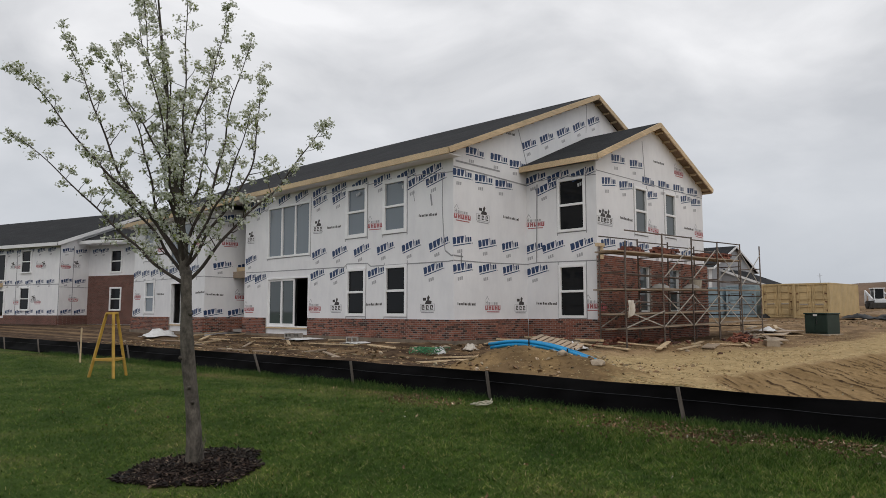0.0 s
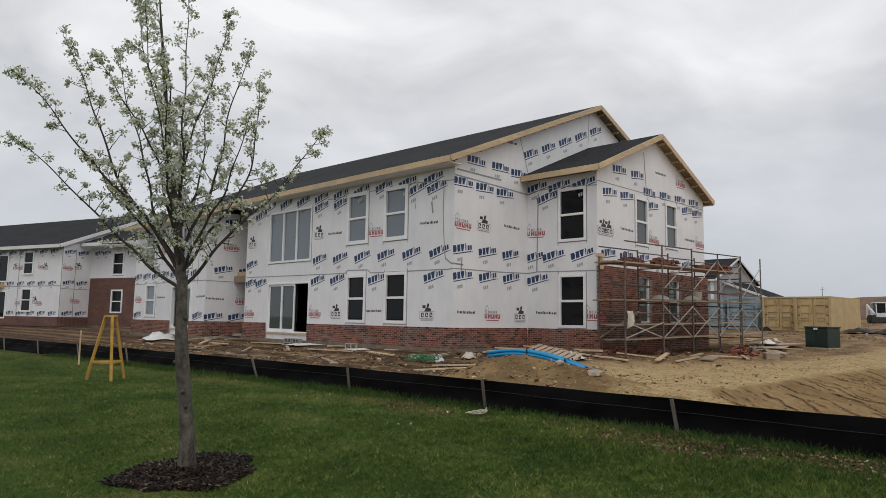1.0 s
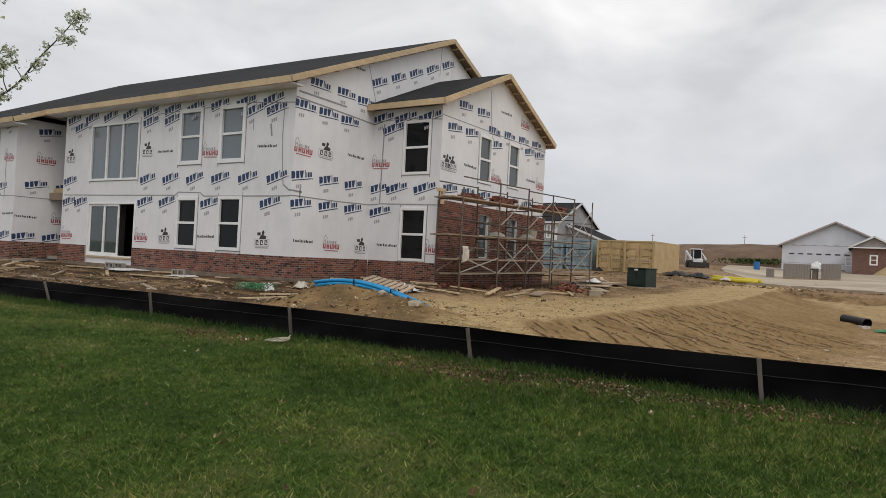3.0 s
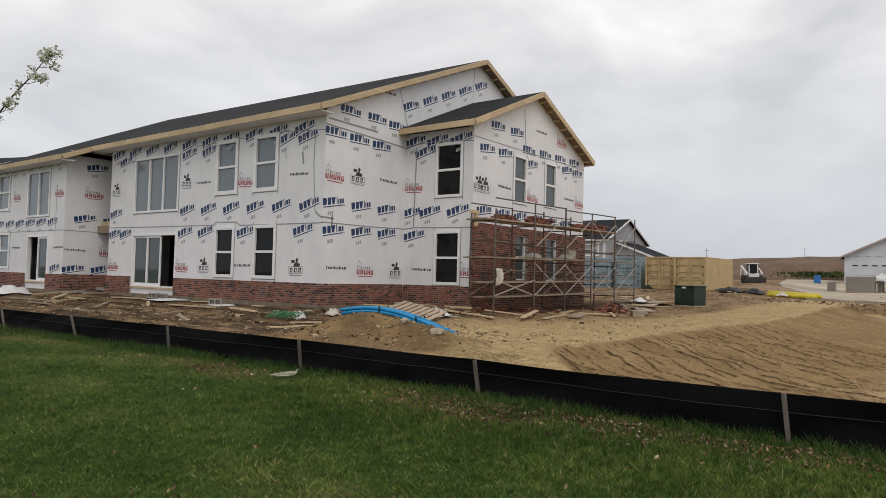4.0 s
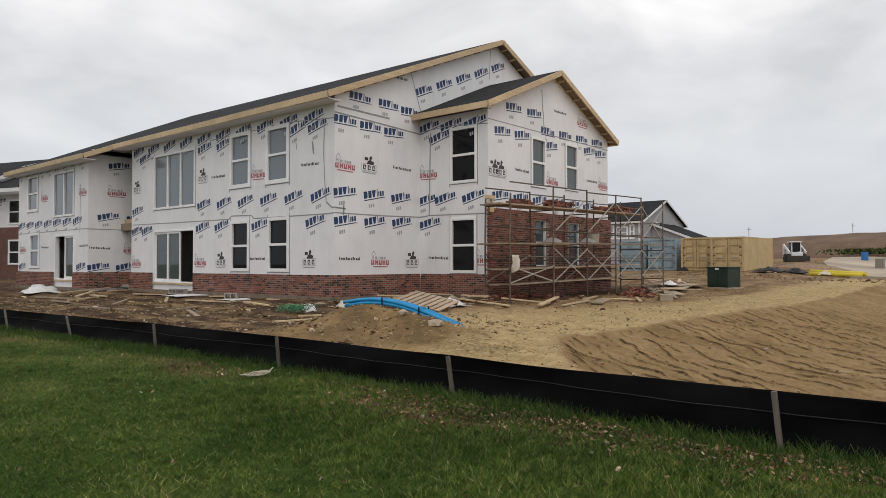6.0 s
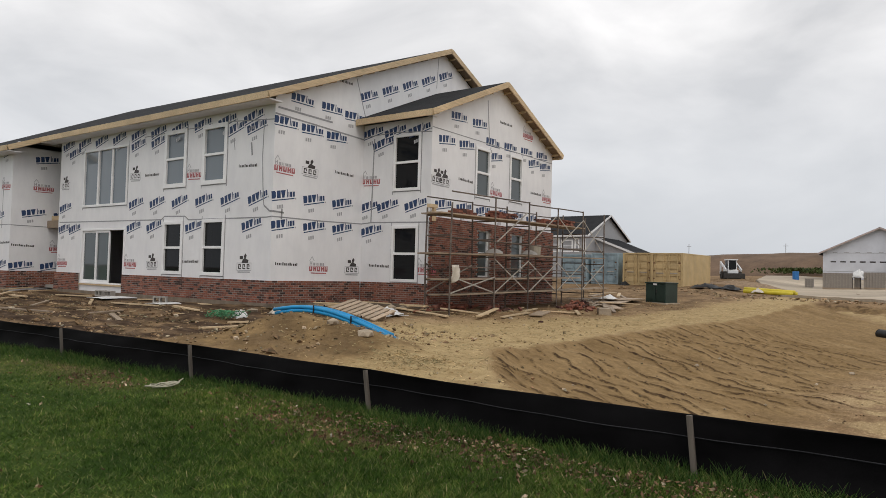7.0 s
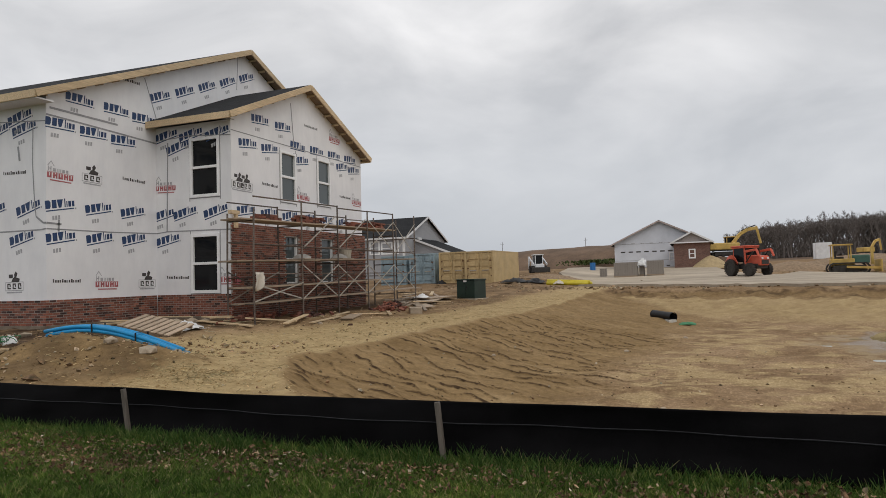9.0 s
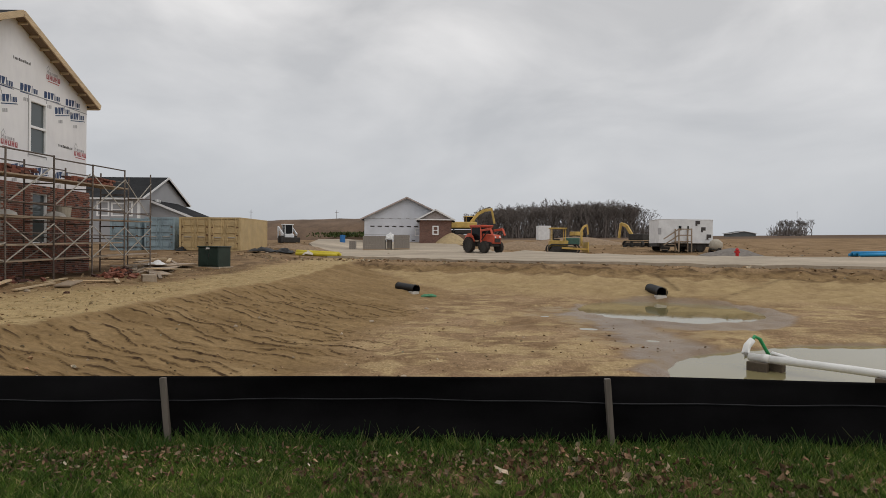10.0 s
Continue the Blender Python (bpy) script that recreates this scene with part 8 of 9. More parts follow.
# far farm buildings and poles
FARM = plain("far_farm_grey", (0.13, 0.14, 0.14), 0.8, scale=0.2, spread=0.1, bump=0)
gable_house("farmhouse", "low grey farmhouse far across the field", Matrix.Translation((302, -131.8, 7.2)) @ Matrix.Rotation(radians(-90), 4, "Z"), 11, 8, 1.6, 1.0, FARM, FARM)
for x, y, h in ((141.6, 36.0, 6.3), (141.7, 18.3, 6.1), (300, -160, 11)):
    p = thing("utility_pole", "distant wooden utility pole with crossarm", "pole", group="utility poles")
    Shape().tube([lay(x, y, -0.5), lay(x, y, h)], [0.06, 0.045], 6).done("pole", BRANCH, p)
    Shape().box((x - 0.03, y - 0.4, float(land(x, y)) + h - 0.5), (x + 0.03, y + 0.4, float(land(x, y)) + h - 0.44)).done("crossarm", BRANCH, p)

# ---- machines and stores across the street ----
YEL = plain("machine_yellow", (0.56, 0.38, 0.11), 0.5, scale=2, spread=0.2, bump=0.1)
ORANGE = plain("machine_orange", (0.56, 0.10, 0.055), 0.45, scale=2, spread=0.18, bump=0.1)
WHITE_P = plain("white_machine_paint", (0.74, 0.75, 0.76), 0.45, scale=2, spread=0.1, bump=0.05)
TYRE = plain("muddy_tyre", (0.045, 0.040, 0.036), 0.9, scale=6, spread=0.3, bump=0.4)
IRON = plain("dark_iron", (0.05, 0.046, 0.042), 0.7, 0.2, scale=5, spread=0.3, bump=0.2)


def wheel(parent, m, x, y, rad, wd):
    """A tyre across y with a rim."""
    prof = [(-wd / 2, rad * 0.62), (-wd / 2, rad * 0.93), (-wd * 0.32, rad), (wd * 0.32, rad), (wd / 2, rad * 0.93), (wd / 2, rad * 0.62)]
    s, n = Shape(), 22
    v = [m @ Vector((x + q * math.cos(math.tau * k / n), y + a, rad + q * math.sin(math.tau * k / n))) for a, q in prof for k in range(n)]
    s.add(v, [(i * n + k, i * n + (k + 1) % n, (i + 1) * n + (k + 1) % n, (i + 1) * n + k) for i in range(5) for k in range(n)])
    for k in range(n):
        a = math.tau * (k + 0.5) / n
        mm = m @ Matrix.Translation((x + rad * math.cos(a), y, rad + rad * math.sin(a))) @ Matrix.Rotation(-a, 4, "Y")
        s.box((-0.03, -wd / 2, -0.04), (0.03, wd / 2, 0.04), mm)
    w = s.done("wheel", TYRE, parent)
    Shape().tube([m @ Vector((x, y - wd * 0.4, rad)), m @ Vector((x, y + wd * 0.4, rad))], rad * 0.6, 16).done("rim", IRON, w)
    return w


def track(parent, m, x0, x1, y, wd, h):
    """A crawler track as a rounded loop with shoes."""
    s, n = Shape(), 36
    rad = h / 2
    path = []
    for k in range(n):
        f = k / n
        per = 2 * (x1 - x0 - h) + math.pi * h
        d = f * per
        L = x1 - x0 - h
        if d < L:
            p, a = (x0 + rad + d, 0.0), -math.pi / 2
        elif d < L + math.pi * rad:
            a = -math.pi / 2 + (d - L) / rad
            p = (x1 - rad + rad * math.cos(a), rad + rad * math.sin(a))
        elif d < 2 * L + math.pi * rad:
            p, a = (x1 - rad - (d - L - math.pi * rad), h), math.pi / 2
        else:
            a = math.pi / 2 + (d - 2 * L - math.pi * rad) / rad
            p = (x0 + rad + rad * math.cos(a), rad + rad * math.sin(a))
        path.append((p, a))
    for (px, pz), a in path:
        mm = m @ Matrix.Translation((px, y, pz)) @ Matrix.Rotation(-a, 4, "Y")
        s.box((-0.03, -wd / 2, -0.09), (0.05, wd / 2, 0.09), mm)
    t = s.done("track", IRON, parent)
    Shape().box((x0 + rad * 0.6, y - wd * 0.35, h * 0.2), (x1 - rad * 0.6, y + wd * 0.35, h * 0.8), m).done("track_frame", IRON, t, bevel=0.05)
    for k in range(5):
        xx = x0 + rad + (x1 - x0 - h) * k / 4
        Shape().tube([m @ Vector((xx, y - wd * 0.45, rad * 0.75)), m @ Vector((xx, y + wd * 0.45, rad * 0.75))], rad * 0.55, 12).done("roller", IRON, t)


def cab(parent, m, lo, hi, mat, glass=GLASS_DARK, panes=True):
    """Posts, roof and panes."""
    (a, b2, c), (d, e, f) = lo, hi
    s = Shape()
    for x in (a, d - 0.08):
        for y in (b2, e - 0.08):
            s.box((x, y, c), (x + 0.08, y + 0.08, f), m)
    s.box((a - 0.08, b2 - 0.08, f), (d + 0.08, e + 0.08, f + 0.1), m)
    k = s.done("cab" if panes else "canopy", mat, parent, bevel=0.02)
    if not panes:
        return k
    for lo2, hi2 in (((a + 0.08, b2 + 0.02, c + 0.1), (d - 0.08, b2 + 0.03, f)), ((a + 0.08, e - 0.03, c + 0.1), (d - 0.08, e - 0.02, f)), ((a + 0.02, b2 + 0.08, c + 0.1), (a + 0.03, e - 0.08, f)), ((d - 0.03, b2 + 0.08, c + 0.1), (d - 0.02, e - 0.08, f))):
        Shape().box(lo2, hi2, m).done("pane", glass, k)
    return k


def spot(x, y, turn, z=None):
    return Matrix.Translation((x, y, float(land(x, y)) if z is None else z)) @ Matrix.Rotation(radians(turn), 4, "Z")


# orange loader tractor, seen from its front quarter
m = spot(56.6, -7.0, 216)
m = Matrix.Translation((0, 0, 0.13)) @ m @ Matrix.Scale(0.88, 4)
t = thing("loader_tractor", "orange-red loader tractor with a closed cab parked on the street", "tractor")
for x, y, rad, wd in ((1.15, 0.85, 0.50, 0.34), (1.15, -0.85, 0.50, 0.34), (-1.0, 0.9, 0.70, 0.44), (-1.0, -0.9, 0.70, 0.44)):
    wheel(t, m, x, y, rad, wd)
Shape().box((-1.5, -0.5, 0.55), (1.7, 0.5, 0.98), m).done("chassis", IRON, t, bevel=0.06)
Shape().prism([(0.35, 0.95), (1.92, 0.80), (1.98, 1.45), (1.85, 1.62), (0.35, 1.72)], 0.92, m @ Matrix.Translation((0, 0.46, 0)) @ Matrix.Rotation(radians(90), 4, "X")).done("hood", ORANGE, t, bevel=0.07)
Shape().box((1.965, -0.34, 0.92), (2.0, 0.34, 1.28), m).done("grille", IRON, t, bevel=0.02)
for y in (-0.26, 0.26):
    Shape().tube([m @ Vector((1.95, y, 1.40)), m @ Vector((2.01, y, 1.40))], 0.075, 10).done("headlight", PLASTIC, t)
cab(t, m, (-1.05, -0.66, 1.05), (0.35, 0.66, 2.30), ORANGE)
Shape().box((-1.2, -0.78, 2.40), (0.5, 0.78, 2.52), m).done("cab_roof", ORANGE, t, bevel=0.04)
Shape().box((-0.75, -0.25, 1.15), (-0.35, 0.25, 1.8), m).done("seat", IRON, t, bevel=0.05)
for y in (-0.72, 0.72):
    Shape().beam(m @ Vector((0.55, y, 0.75)), m @ Vector((0.50, y, 2.05)), 0.12, 0.16, (1, 0, 0)).done("loader_post", ORANGE, t, bevel=0.02)
    Shape().beam(m @ Vector((0.45, y, 2.0)), m @ Vector((1.85, y, 2.12)), 0.11, 0.17).done("boom_arm", ORANGE, t, bevel=0.02)
    Shape().beam(m @ Vector((1.85, y, 2.12)), m @ Vector((2.15, y, 1.55)), 0.11, 0.15, (0, 1, 0)).done("boom_arm", ORANGE, t, bevel=0.02)
    Shape().tube([m @ Vector((0.6, y, 1.15)), m @ Vector((1.5, y, 1.98))], 0.045, 8).done("ram", IRON, t)
    s = Shape()
    for k in range(7):
        a0, a1 = radians(20 + 22 * k), radians(42 + 22 * k)
        s.beam(m @ Vector((-1.0 + 0.80 * math.cos(a0), y * 1.25, 0.70 + 0.80 * math.sin(a0))), m @ Vector((-1.0 + 0.80 * math.cos(a1), y * 1.25, 0.70 + 0.80 * math.sin(a1))), 0.48, 0.05, (0, 1, 0))
    s.done("fender", ORANGE, t)
Shape().tube([m @ Vector((1.0, 0.3, 1.6)), m @ Vector((1.0, 0.3, 2.15))], 0.04, 8).done("exhaust_pipe", IRON, t)

# yellow excavator behind the far house
m = spot(88.5, -6.55, -75, 3.25)
e = thing("excavator", "yellow crawler excavator with its boom raised", "excavator")
Shape().add([m @ Vector(p) for p in ((-4, -5, -2.2), (5, -5, -2.2), (5, 5, -2.2), (-4, 5, -2.2), (-2.2, -2.4, 0.0), (2.8, -2.4, 0.0), (2.8, 2.4, 0.0), (-2.2, 2.4, 0.0))], [(4, 5, 6, 7), (0, 1, 5, 4), (1, 2, 6, 5), (2, 3, 7, 6), (3, 0, 4, 7)]).done("earth_ramp", BANK, e)
track(e, m, -1.9, 1.9, 1.1, 0.55, 0.8)
track(e, m, -1.9, 1.9, -1.1, 0.55, 0.8)
Shape().box((-2.2, -1.3, 0.85), (1.2, 1.3, 1.65), m).done("house", YEL, e, bevel=0.12)
cab(e, m, (0.2, 0.35, 1.6), (1.4, 1.25, 2.35), YEL)
pts = [(0.7, -0.2, 1.6), (1.6, -0.2, 2.7), (2.5, -0.2, 3.2), (3.6, -0.2, 3.35)]
for p, q in zip(pts, pts[1:]):
    Shape().beam(m @ Vector(p), m @ Vector(q), 0.30, 0.38).done("boom", YEL, e, bevel=0.05)
Shape().beam(m @ Vector((3.45, -0.2, 3.55)), m @ Vector((3.9, -0.2, 1.5)), 0.26, 0.32, (1, 0, 0)).done("stick", YEL, e, bevel=0.04)
Shape().tube([m @ Vector((1.8, -0.2, 3.1)), m @ Vector((3.3, -0.2, 3.65))], 0.07, 8).done("ram", IRON, e)
Shape().prism([(-0.6, 0), (0.35, -0.1), (0.5, -0.9), (-0.2, -1.0), (-0.7, -0.5)], 0.9, m @ Matrix.Translation((3.9, 0.2, 1.5)) @ Matrix.Scale(0.8, 4) @ Matrix.Rotation(radians(90), 4, "X")).done("bucket", IRON, e)

# yellow bulldozer
m = spot(57.7, -13.7, -92)
d = thing("bulldozer", "yellow crawler bulldozer with open canopy and blade", "bulldozer")
track(d, m, -1.35, 1.15, 0.75, 0.42, 0.72)
track(d, m, -1.35, 1.15, -0.75, 0.42, 0.72)
Shape().box((-1.2, -0.5, 0.5), (0.3, 0.5, 1.05), m).done("body", YEL, d, bevel=0.05)
Shape().box((0.1, -0.42, 0.7), (1.25, 0.42, 1.30), m).done("hood", plain("faded_green_hood", (0.06, 0.13, 0.10), 0.6), d, bevel=0.08)
cab(d, m, (-1.1, -0.6, 1.05), (0.1, 0.6, 2.0), YEL, panes=False)
Shape().box((-0.9, -0.3, 1.05), (-0.35, 0.3, 1.2), m).done("seat", IRON, d, bevel=0.04)
Shape().box((-0.95, -0.3, 1.2), (-0.82, 0.3, 1.62), m).done("seat_back", IRON, d, bevel=0.04)
Shape().box((1.75, -1.3, 0.08), (1.85, 1.3, 0.95), m).done("blade", YEL, d, bevel=0.02)
for y in (-1.05, 1.05):
    Shape().beam(m @ Vector((-0.3, y, 0.45)), m @ Vector((1.75, y, 0.35)), 0.12, 0.16).done("push_arm", YEL, d)
Shape().beam(m @ Vector((1.5, 0.3, 0.6)), m @ Vector((1.5, 0.3, 1.9)), 0.16, 0.16, (1, 0, 0)).done("mast", YEL, d)

# smaller yellow machines further off
for x, y, turn, label in ((61.7, -20.9, 40, "yellow digger parked beside the site trailer"), (96, -22.5, -60, "yellow grader far off by the woods")):
    m = spot(x, y, turn)
    q = thing("small_digger", label, "digger", group="far machines")
    track(q, m, -1.0, 1.0, 0.55, 0.3, 0.5)
    track(q, m, -1.0, 1.0, -0.55, 0.3, 0.5)
    Shape().box((-1.0, -0.6, 0.6), (0.5, 0.6, 1.15), m).done("body", IRON if x < 70 else YEL, q, bevel=0.06)
    pts = [(0.4, 0, 0.9), (1.1, 0, 1.9), (1.7, 0, 2.1)]
    for p, p2 in zip(pts, pts[1:]):
        Shape().beam(m @ Vector(p), m @ Vector(p2), 0.2, 0.28).done("boom", YEL, q, bevel=0.03)
    Shape().beam(m @ Vector((1.7, 0, 2.15)), m @ Vector((1.9, 0, 0.8)), 0.18, 0.25, (1, 0, 0)).done("stick", YEL, q)

# white skid-steer loader
m = spot(76.2, 13.4, 208)
k = thing("skid_steer", "white compact skid-steer loader beside the containers", "loader")
for x in (-0.55, 0.55):
    for y in (-0.7, 0.7):
        wheel(k, m, x, y, 0.38, 0.28)
Shape().box((-1.0, -0.52, 0.35), (0.9, 0.52, 0.95), m).done("body", WHITE_P, k, bevel=0.06)
cab(k, m, (-0.55, -0.45, 0.95), (0.6, 0.45, 1.95), WHITE_P)
Shape().box((-1.15, -0.5, 0.9), (-0.55, 0.5, 1.45), m).done("engine_hood", WHITE_P, k, bevel=0.08)
for y in (-0.75, 0.75):
    Shape().beam(m @ Vector((-1.0, y, 1.75)), m @ Vector((1.1, y, 0.9)), 0.12, 0.26).done("lift_arm", WHITE_P, k, bevel=0.03)
    Shape().beam(m @ Vector((-1.0, y, 0.5)), m @ Vector((-1.0, y, 1.85)), 0.14, 0.3, (1, 0, 0)).done("tower", WHITE_P, k, bevel=0.03)
Shape().box((1.1, -0.95, 0.05), (1.7, 0.95, 0.6), m).done("bucket", IRON, k, bevel=0.05)

# white site trailer with steps
m = Matrix.Translation((0, 0, 0.02)) @ spot(53.9, -21.9, -91)
body = m @ Matrix.Translation((0, 0, -0.15))
tr = thing("site_trailer", "white box site trailer on wheels with wooden steps", "trailer")
Shape().box((-1.95, -1.25, 0.74), (2.12, 1.25, 2.52), body).done("box_body", WHITE_P, tr, bevel=0.04)
Shape().box((-1.97, -1.27, 2.52), (2.14, 1.27, 2.56), body).done("roof", WHITE_P, tr, bevel=0.02)
Shape().box((-2.0, -1.1, 0.5), (2.17, 1.1, 0.74), body).done("chassis", IRON, tr)
for x in (-1.4, 0.55, 1.25):
    for y in (-1.05, 1.05):
        wheel(tr, m, x, y, 0.34, 0.24)
for x, wd in ((-0.45, 0.2), (0.2, 0.1)):
    Shape().box((x, -1.275, 1.72), (x + wd, -1.255, 2.05), body).done("pane", GLASS_DARK, tr)
for x, z in ((0.80, 2.26), (1.22, 1.78), (1.64, 1.24)):
    Shape().box((x, -1.268, z - 0.19), (x + 0.14, -1.254, z + 0.19), body).done("painted_mark", INK_BLACK, tr)
    Shape().box((x + 0.14, -1.268, z - 0.06), (x + 0.34, -1.254, z + 0.19), body).done("painted_mark", INK_BLACK, tr)
Shape().box((-2.0, -1.268, 1.4), (-1.75, -1.254, 1.9), body).done("painted_mark", INK_GREY, tr)
Shape().box((1.55, -1.266, 1.0), (1.85, -1.254, 1.06), body).done("painted_mark", INK_GREY, tr)
m = m @ Matrix.Translation((-0.35, 0, -0.06))
st = thing("wooden_steps", "grey wooden entrance steps with handrail", "steps")
for k2 in range(4):
    Shape().box((-1.5 + 0.28 * k2, -2.2, 0.18 * (k2 + 1)), (-1.2 + 0.28 * k2, -1.3, 0.18 * (k2 + 1) + 0.04), m).done("tread", OLD_WOOD, st)
Shape().box((-0.4, -2.2, 0.78), (0.6, -1.3, 0.83), m).done("landing", OLD_WOOD, st)
for x in (-0.38, 0.55):
    for y in (-2.18, -1.35):
        Shape().beam(m @ Vector((x, y, 0)), m @ Vector((x, y, 1.75)), 0.08, 0.08, (1, 0, 0)).done("post", OLD_WOOD, st)
for z in (1.25, 1.7):
    Shape().beam(m @ Vector((-0.4, -2.18, z)), m @ Vector((0.58, -2.18, z)), 0.05, 0.08).done("rail", OLD_WOOD, st)
    Shape().beam(m @ Vector((-1.5, -2.18, z - 0.75)), m @ Vector((-0.4, -2.18, z)), 0.05, 0.08).done("rail", OLD_WOOD, st)
# concrete mixer beside it
m = spot(51.6, -23.75, -60) @ Matrix.Scale(0.78, 4)
cm = thing("cement_mixer", "small pale cement mixer on wheels", "mixer")
Shape().tube([m @ Vector((-0.4, 0, 0.9)), m @ Vector((-0.15, 0, 0.8)), m @ Vector((0.3, 0, 0.75)), m @ Vector((0.6, 0, 0.9)), m @ Vector((0.75, 0, 1.0))], [0.25, 0.45, 0.48, 0.3, 0.2], 16).done("drum", TUB, cm, smooth=True)
Shape().box((-0.5, -0.3, 0.3), (0.4, 0.3, 0.45), m).done("frame", IRON, cm)
for y in (-0.45, 0.45):
    wheel(cm, m, 0, y, 0.26, 0.16)

# white tank far back
tk = Shape().box((95.5, -18.7, float(land(96, -18))), (97.6, -16.9, float(land(96, -18)) + 2.0)).done("white_shed", WHITE_P, bevel=0.05)
tagged(tk, "plain white metal shed far behind the bulldozer", "shed")

# pallets of grey blocks with a plastic cover
BLOCKG = plain("grey_block", (0.25, 0.225, 0.20), 0.9, scale=5, spread=0.2, bump=0.3)
unit = Shape().box((0, 0, 0), (0.385, 0.19, 0.19)).mesh("block", BLOCKG)
for i, (x, y, nx, ny, nz) in enumerate(((62.6, 3.5, 3, 10, 6), (63.3, 1.4, 3, 2, 4), (63.0, 0.75, 3, 7, 6), (66.0, 5.2, 2, 3, 4))):
    z = float(land(x, y)) + (0.13 if y < 5 else 0.0)
    p = thing("block_stack", "stacked pallet of grey concrete blocks", "blocks", pose(x, y, z), "block stacks")
    Shape().box((0, -ny * 0.2, 0), (nx * 0.39, 0, 0.12), Matrix.Translation((x, y, z))).done("pallet", OLD_WOOD, p).matrix_parent_inverse = p.matrix_world.inverted()
    for a in range(nx):
        for b2 in range(ny):
            for c in range(nz):
                if a and 0 < b2 < ny - 1 and c < nz - 1:
                    continue
                o = new("block", unit)
                o.matrix_world = Matrix.Translation((x + a * 0.39, y - (b2 + 1) * 0.2, z + 0.12 + c * 0.195))
                o.parent = p
                o.matrix_parent_inverse = p.matrix_world.inverted()
rag("plastic_cover", 63.6, 1.15, float(land(63.6, 1.15)) + 1.0, 1.4, 0.75, 21, PLASTIC, "white plastic cover draped over stacked blocks", "plastic sheet")

# yellow pipes on the verge
YP = plain("yellow_gas_pipe", (0.58, 0.47, 0.035), 0.45, scale=2, spread=0.15, bump=0.05)
yp = thing("yellow_pipes", "bundle of yellow plastic pipes lying on the verge", "pipes")
for k2 in range(3):
    a, c = lay(47.9 + 0.18 * k2, 6.3, 0.2 + 0.14 * (k2 == 1)), lay(47.3 + 0.2 * k2, 3.4 - 0.1 * k2, 0.17 + 0.1 * (k2 == 1))
    Shape().tube([a, a.lerp(c, .5), c], 0.13, 12).done("pipe", YP, yp, smooth=True)
tagged(rag("straw_sack", 47.6, 5.4, float(land(47.6, 5.4)) + 0.2, 0.9, 0.32, 22, CLOTH, "pale sack on the yellow pipes", "sack"))
for x, y, w, sd in ((50.6, 9.3, 2.4, 31), (51.4, 8.0, 2.0, 32), (53.3, 16.2, 1.0, 33)):
    rag("black_tarp", x, y, float(land(x, y)), w, 0.38, sd, DARK, "crumpled black tarpaulin by the containers", "tarpaulin")
bb = Shape().tube([lay(76.0, 7.3), lay(76.0, 7.3, 0.9)], [0.3, 0.3], 12).done("blue_barrel", plain("blue_barrel_plastic", (0.03, 0.16, 0.42), 0.45), bevel=0.03)
tagged(bb, "bright blue plastic barrel near the earth bank", "barrel")

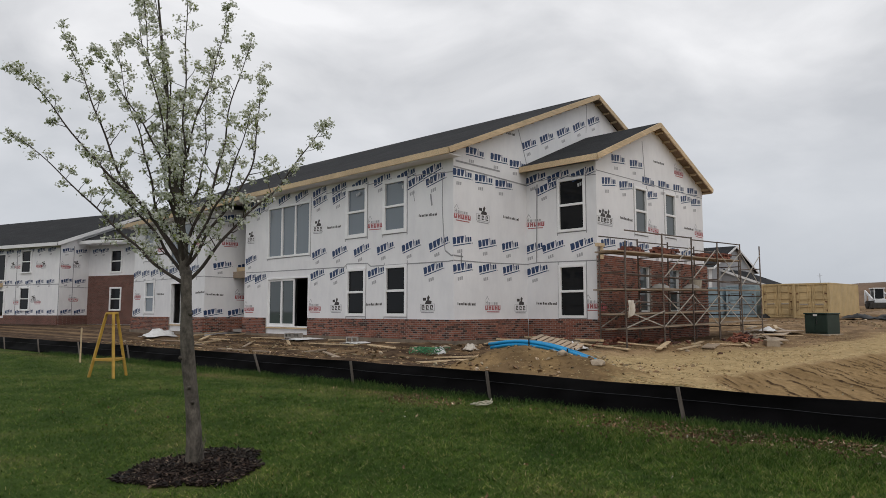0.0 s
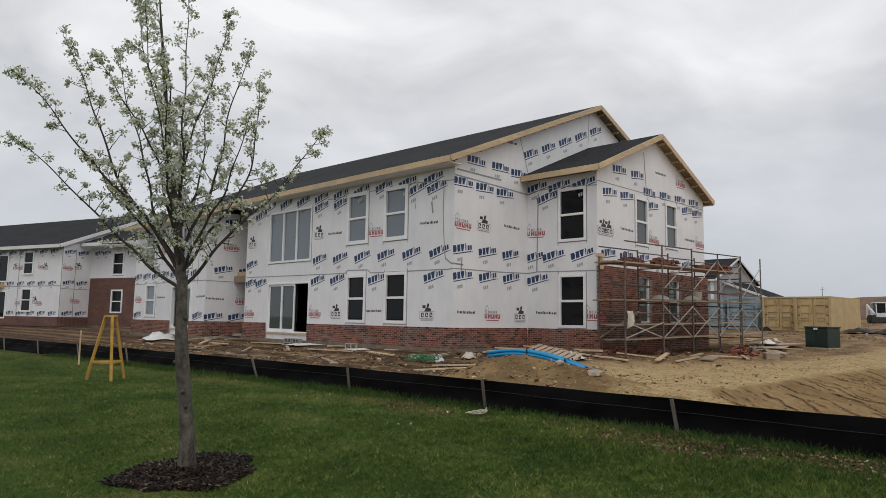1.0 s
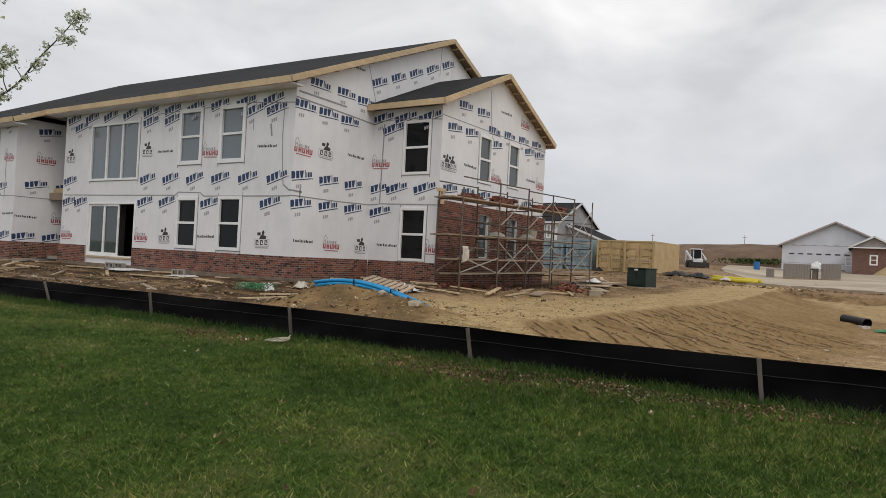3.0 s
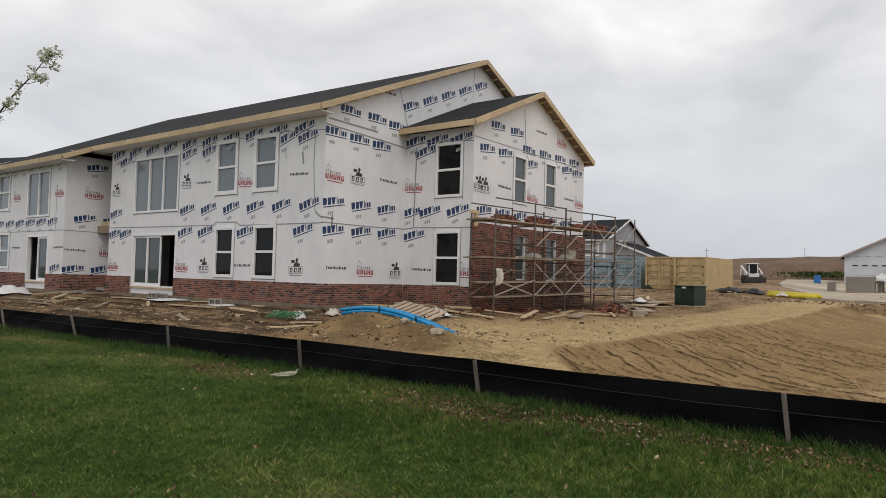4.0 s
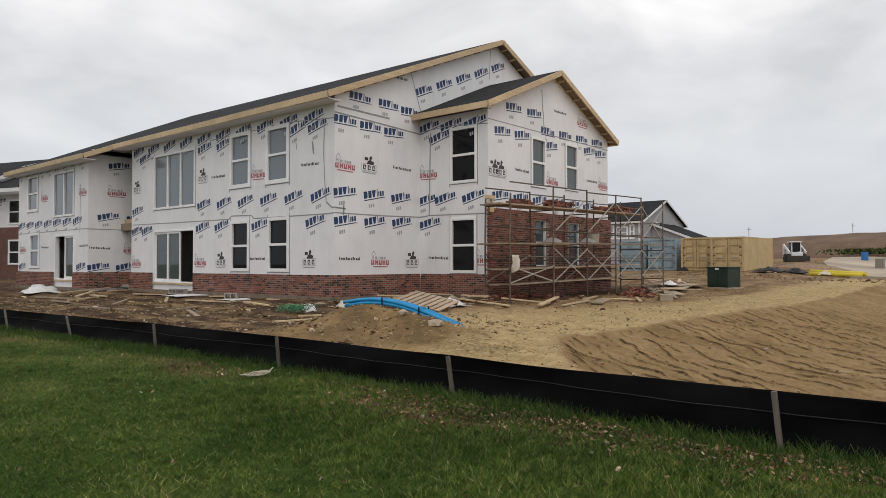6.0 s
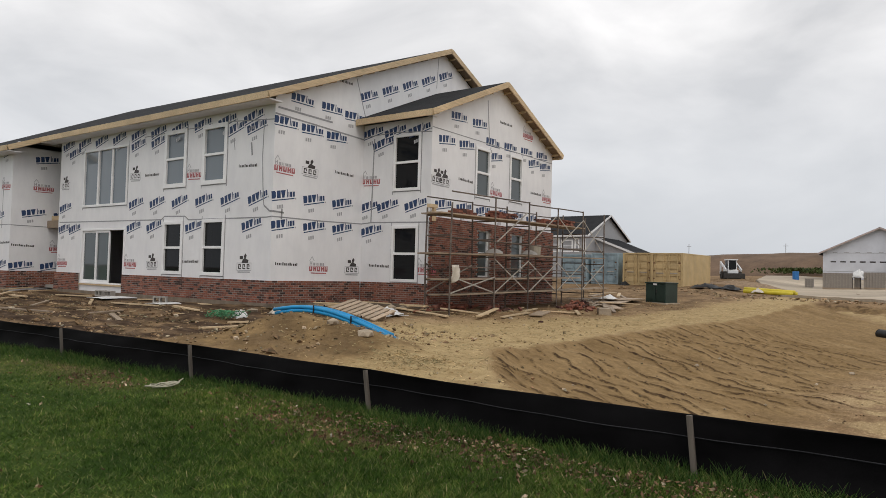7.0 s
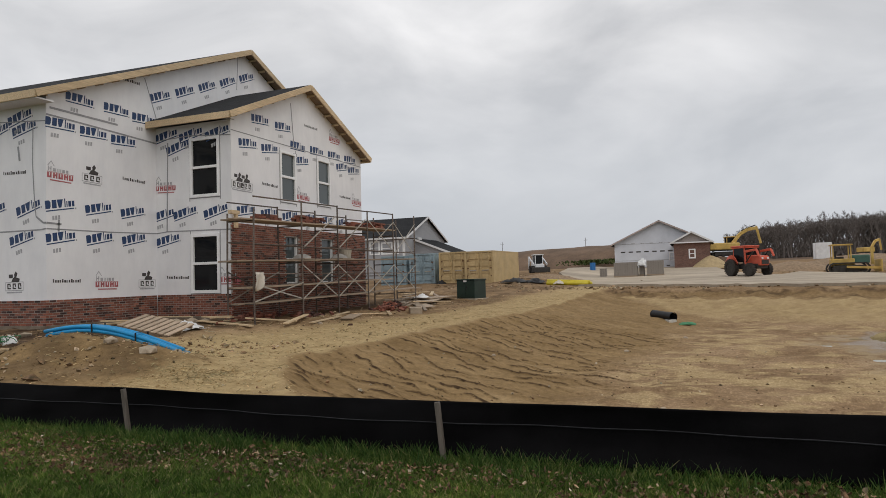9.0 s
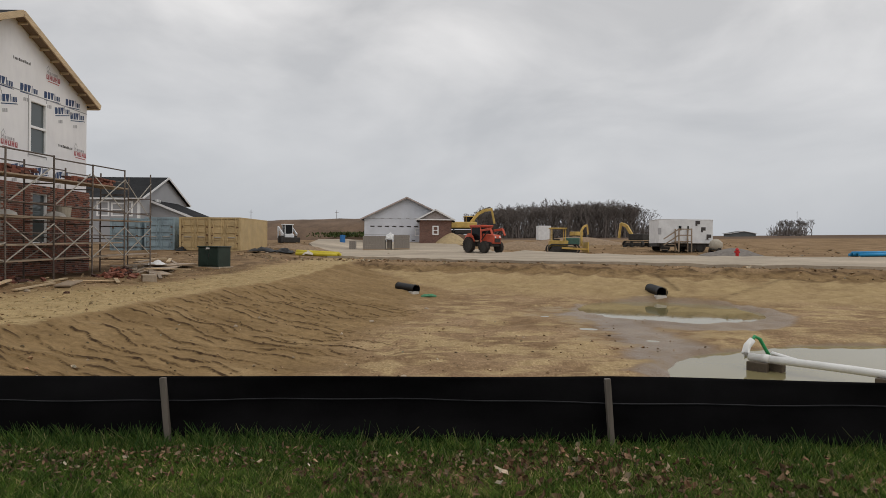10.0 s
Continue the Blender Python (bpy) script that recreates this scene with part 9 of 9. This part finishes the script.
# red hydrant in front of a gravel heap
hy = thing("fire_hydrant", "red fire hydrant standing before a gravel heap", "hydrant")
RED = plain("hydrant_red", (0.50, 0.022, 0.022), 0.4, spread=0.12, bump=0.05)
o = lay(38.9, -19.85, 0.04)
Shape().tube([o, o + Vector((0, 0, 0.06)), o + Vector((0, 0, 0.07)), o + Vector((0, 0, 0.40)), o + Vector((0, 0, 0.42)), o + Vector((0, 0, 0.46)), o + Vector((0, 0, 0.54))], [0.13, 0.13, 0.09, 0.09, 0.11, 0.11, 0.03], 14).done("barrel", RED, hy, smooth=False)
Shape().tube([o + Vector((0, -0.15, 0.32)), o + Vector((0, 0.15, 0.32))], 0.045, 10).done("nozzle", RED, hy)
GRAVEL = plain("grey_gravel", (0.20, 0.178, 0.158), 0.95, scale=6, spread=0.3, bump=0.6, fine=30, dist=0.02)


def heap(name, x, y, rx, ry, h, mat, label, seed):
    s, n, rings = Shape(), 30, 9
    g = []
    for i in range(rings):
        f = i / (rings - 1)
        for k in range(n):
            a = math.tau * k / n
            q = (1 - f) * (1 + 0.16 * noise.noise(Vector((math.cos(a) * 2, math.sin(a) * 2, seed))))
            px, py = x + rx * q * math.cos(a), y + ry * q * math.sin(a)
            g.append((px, py, float(land(px, py)) - 0.03 + h * (1 - (1 - f) ** 1.5) + 0.05 * noise.noise(Vector((px * 2, py * 2, seed)))))
    s.add(g, [(i * n + k, i * n + (k + 1) % n, (i + 1) * n + (k + 1) % n, (i + 1) * n + k) for i in range(rings - 1) for k in range(n)])
    return tagged(s.done(name, mat, smooth=True), label, "mound")


heap("gravel_mound", 41.3, -20.6, 1.7, 2.35, 0.66, GRAVEL, "low heap of grey gravel by the street", 1)
SAND = plain("pale_yellow_sand", (0.42, 0.32, 0.18), 0.95, scale=4, spread=0.2, bump=0.4)
heap("sand_mound", 76.0, -4.6, 1.9, 1.9, 1.25, SAND, "pale sand heap beside the far brick house", 2)
heap("earth_mound", 66, -11, 2.5, 3.5, 0.8, EARTH, "low brown earth heap behind the street", 3)
heap("earth_mound", 72, -17, 3.5, 6, 0.9, EARTH, "low brown earth heap behind the street", 4)
heap("earth_mound", 58, 7.5, 1.6, 4.0, 0.4, EARTH, "low brown earth heap behind the street", 5)
for k2 in range(5):
    ob = Shape().tube([lay(43.2 + 0.25 * k2, -29.2, 0.12 + 0.1 * (k2 % 2)), lay(44.2 + 0.25 * k2, -33.0, 0.12 + 0.1 * (k2 % 2))], 0.1, 10).done("blue_pipe", BLUE_PIPE, smooth=True)
    tagged(ob, "blue plastic water pipe lying by the street", "pipe", "blue pipes by the street")
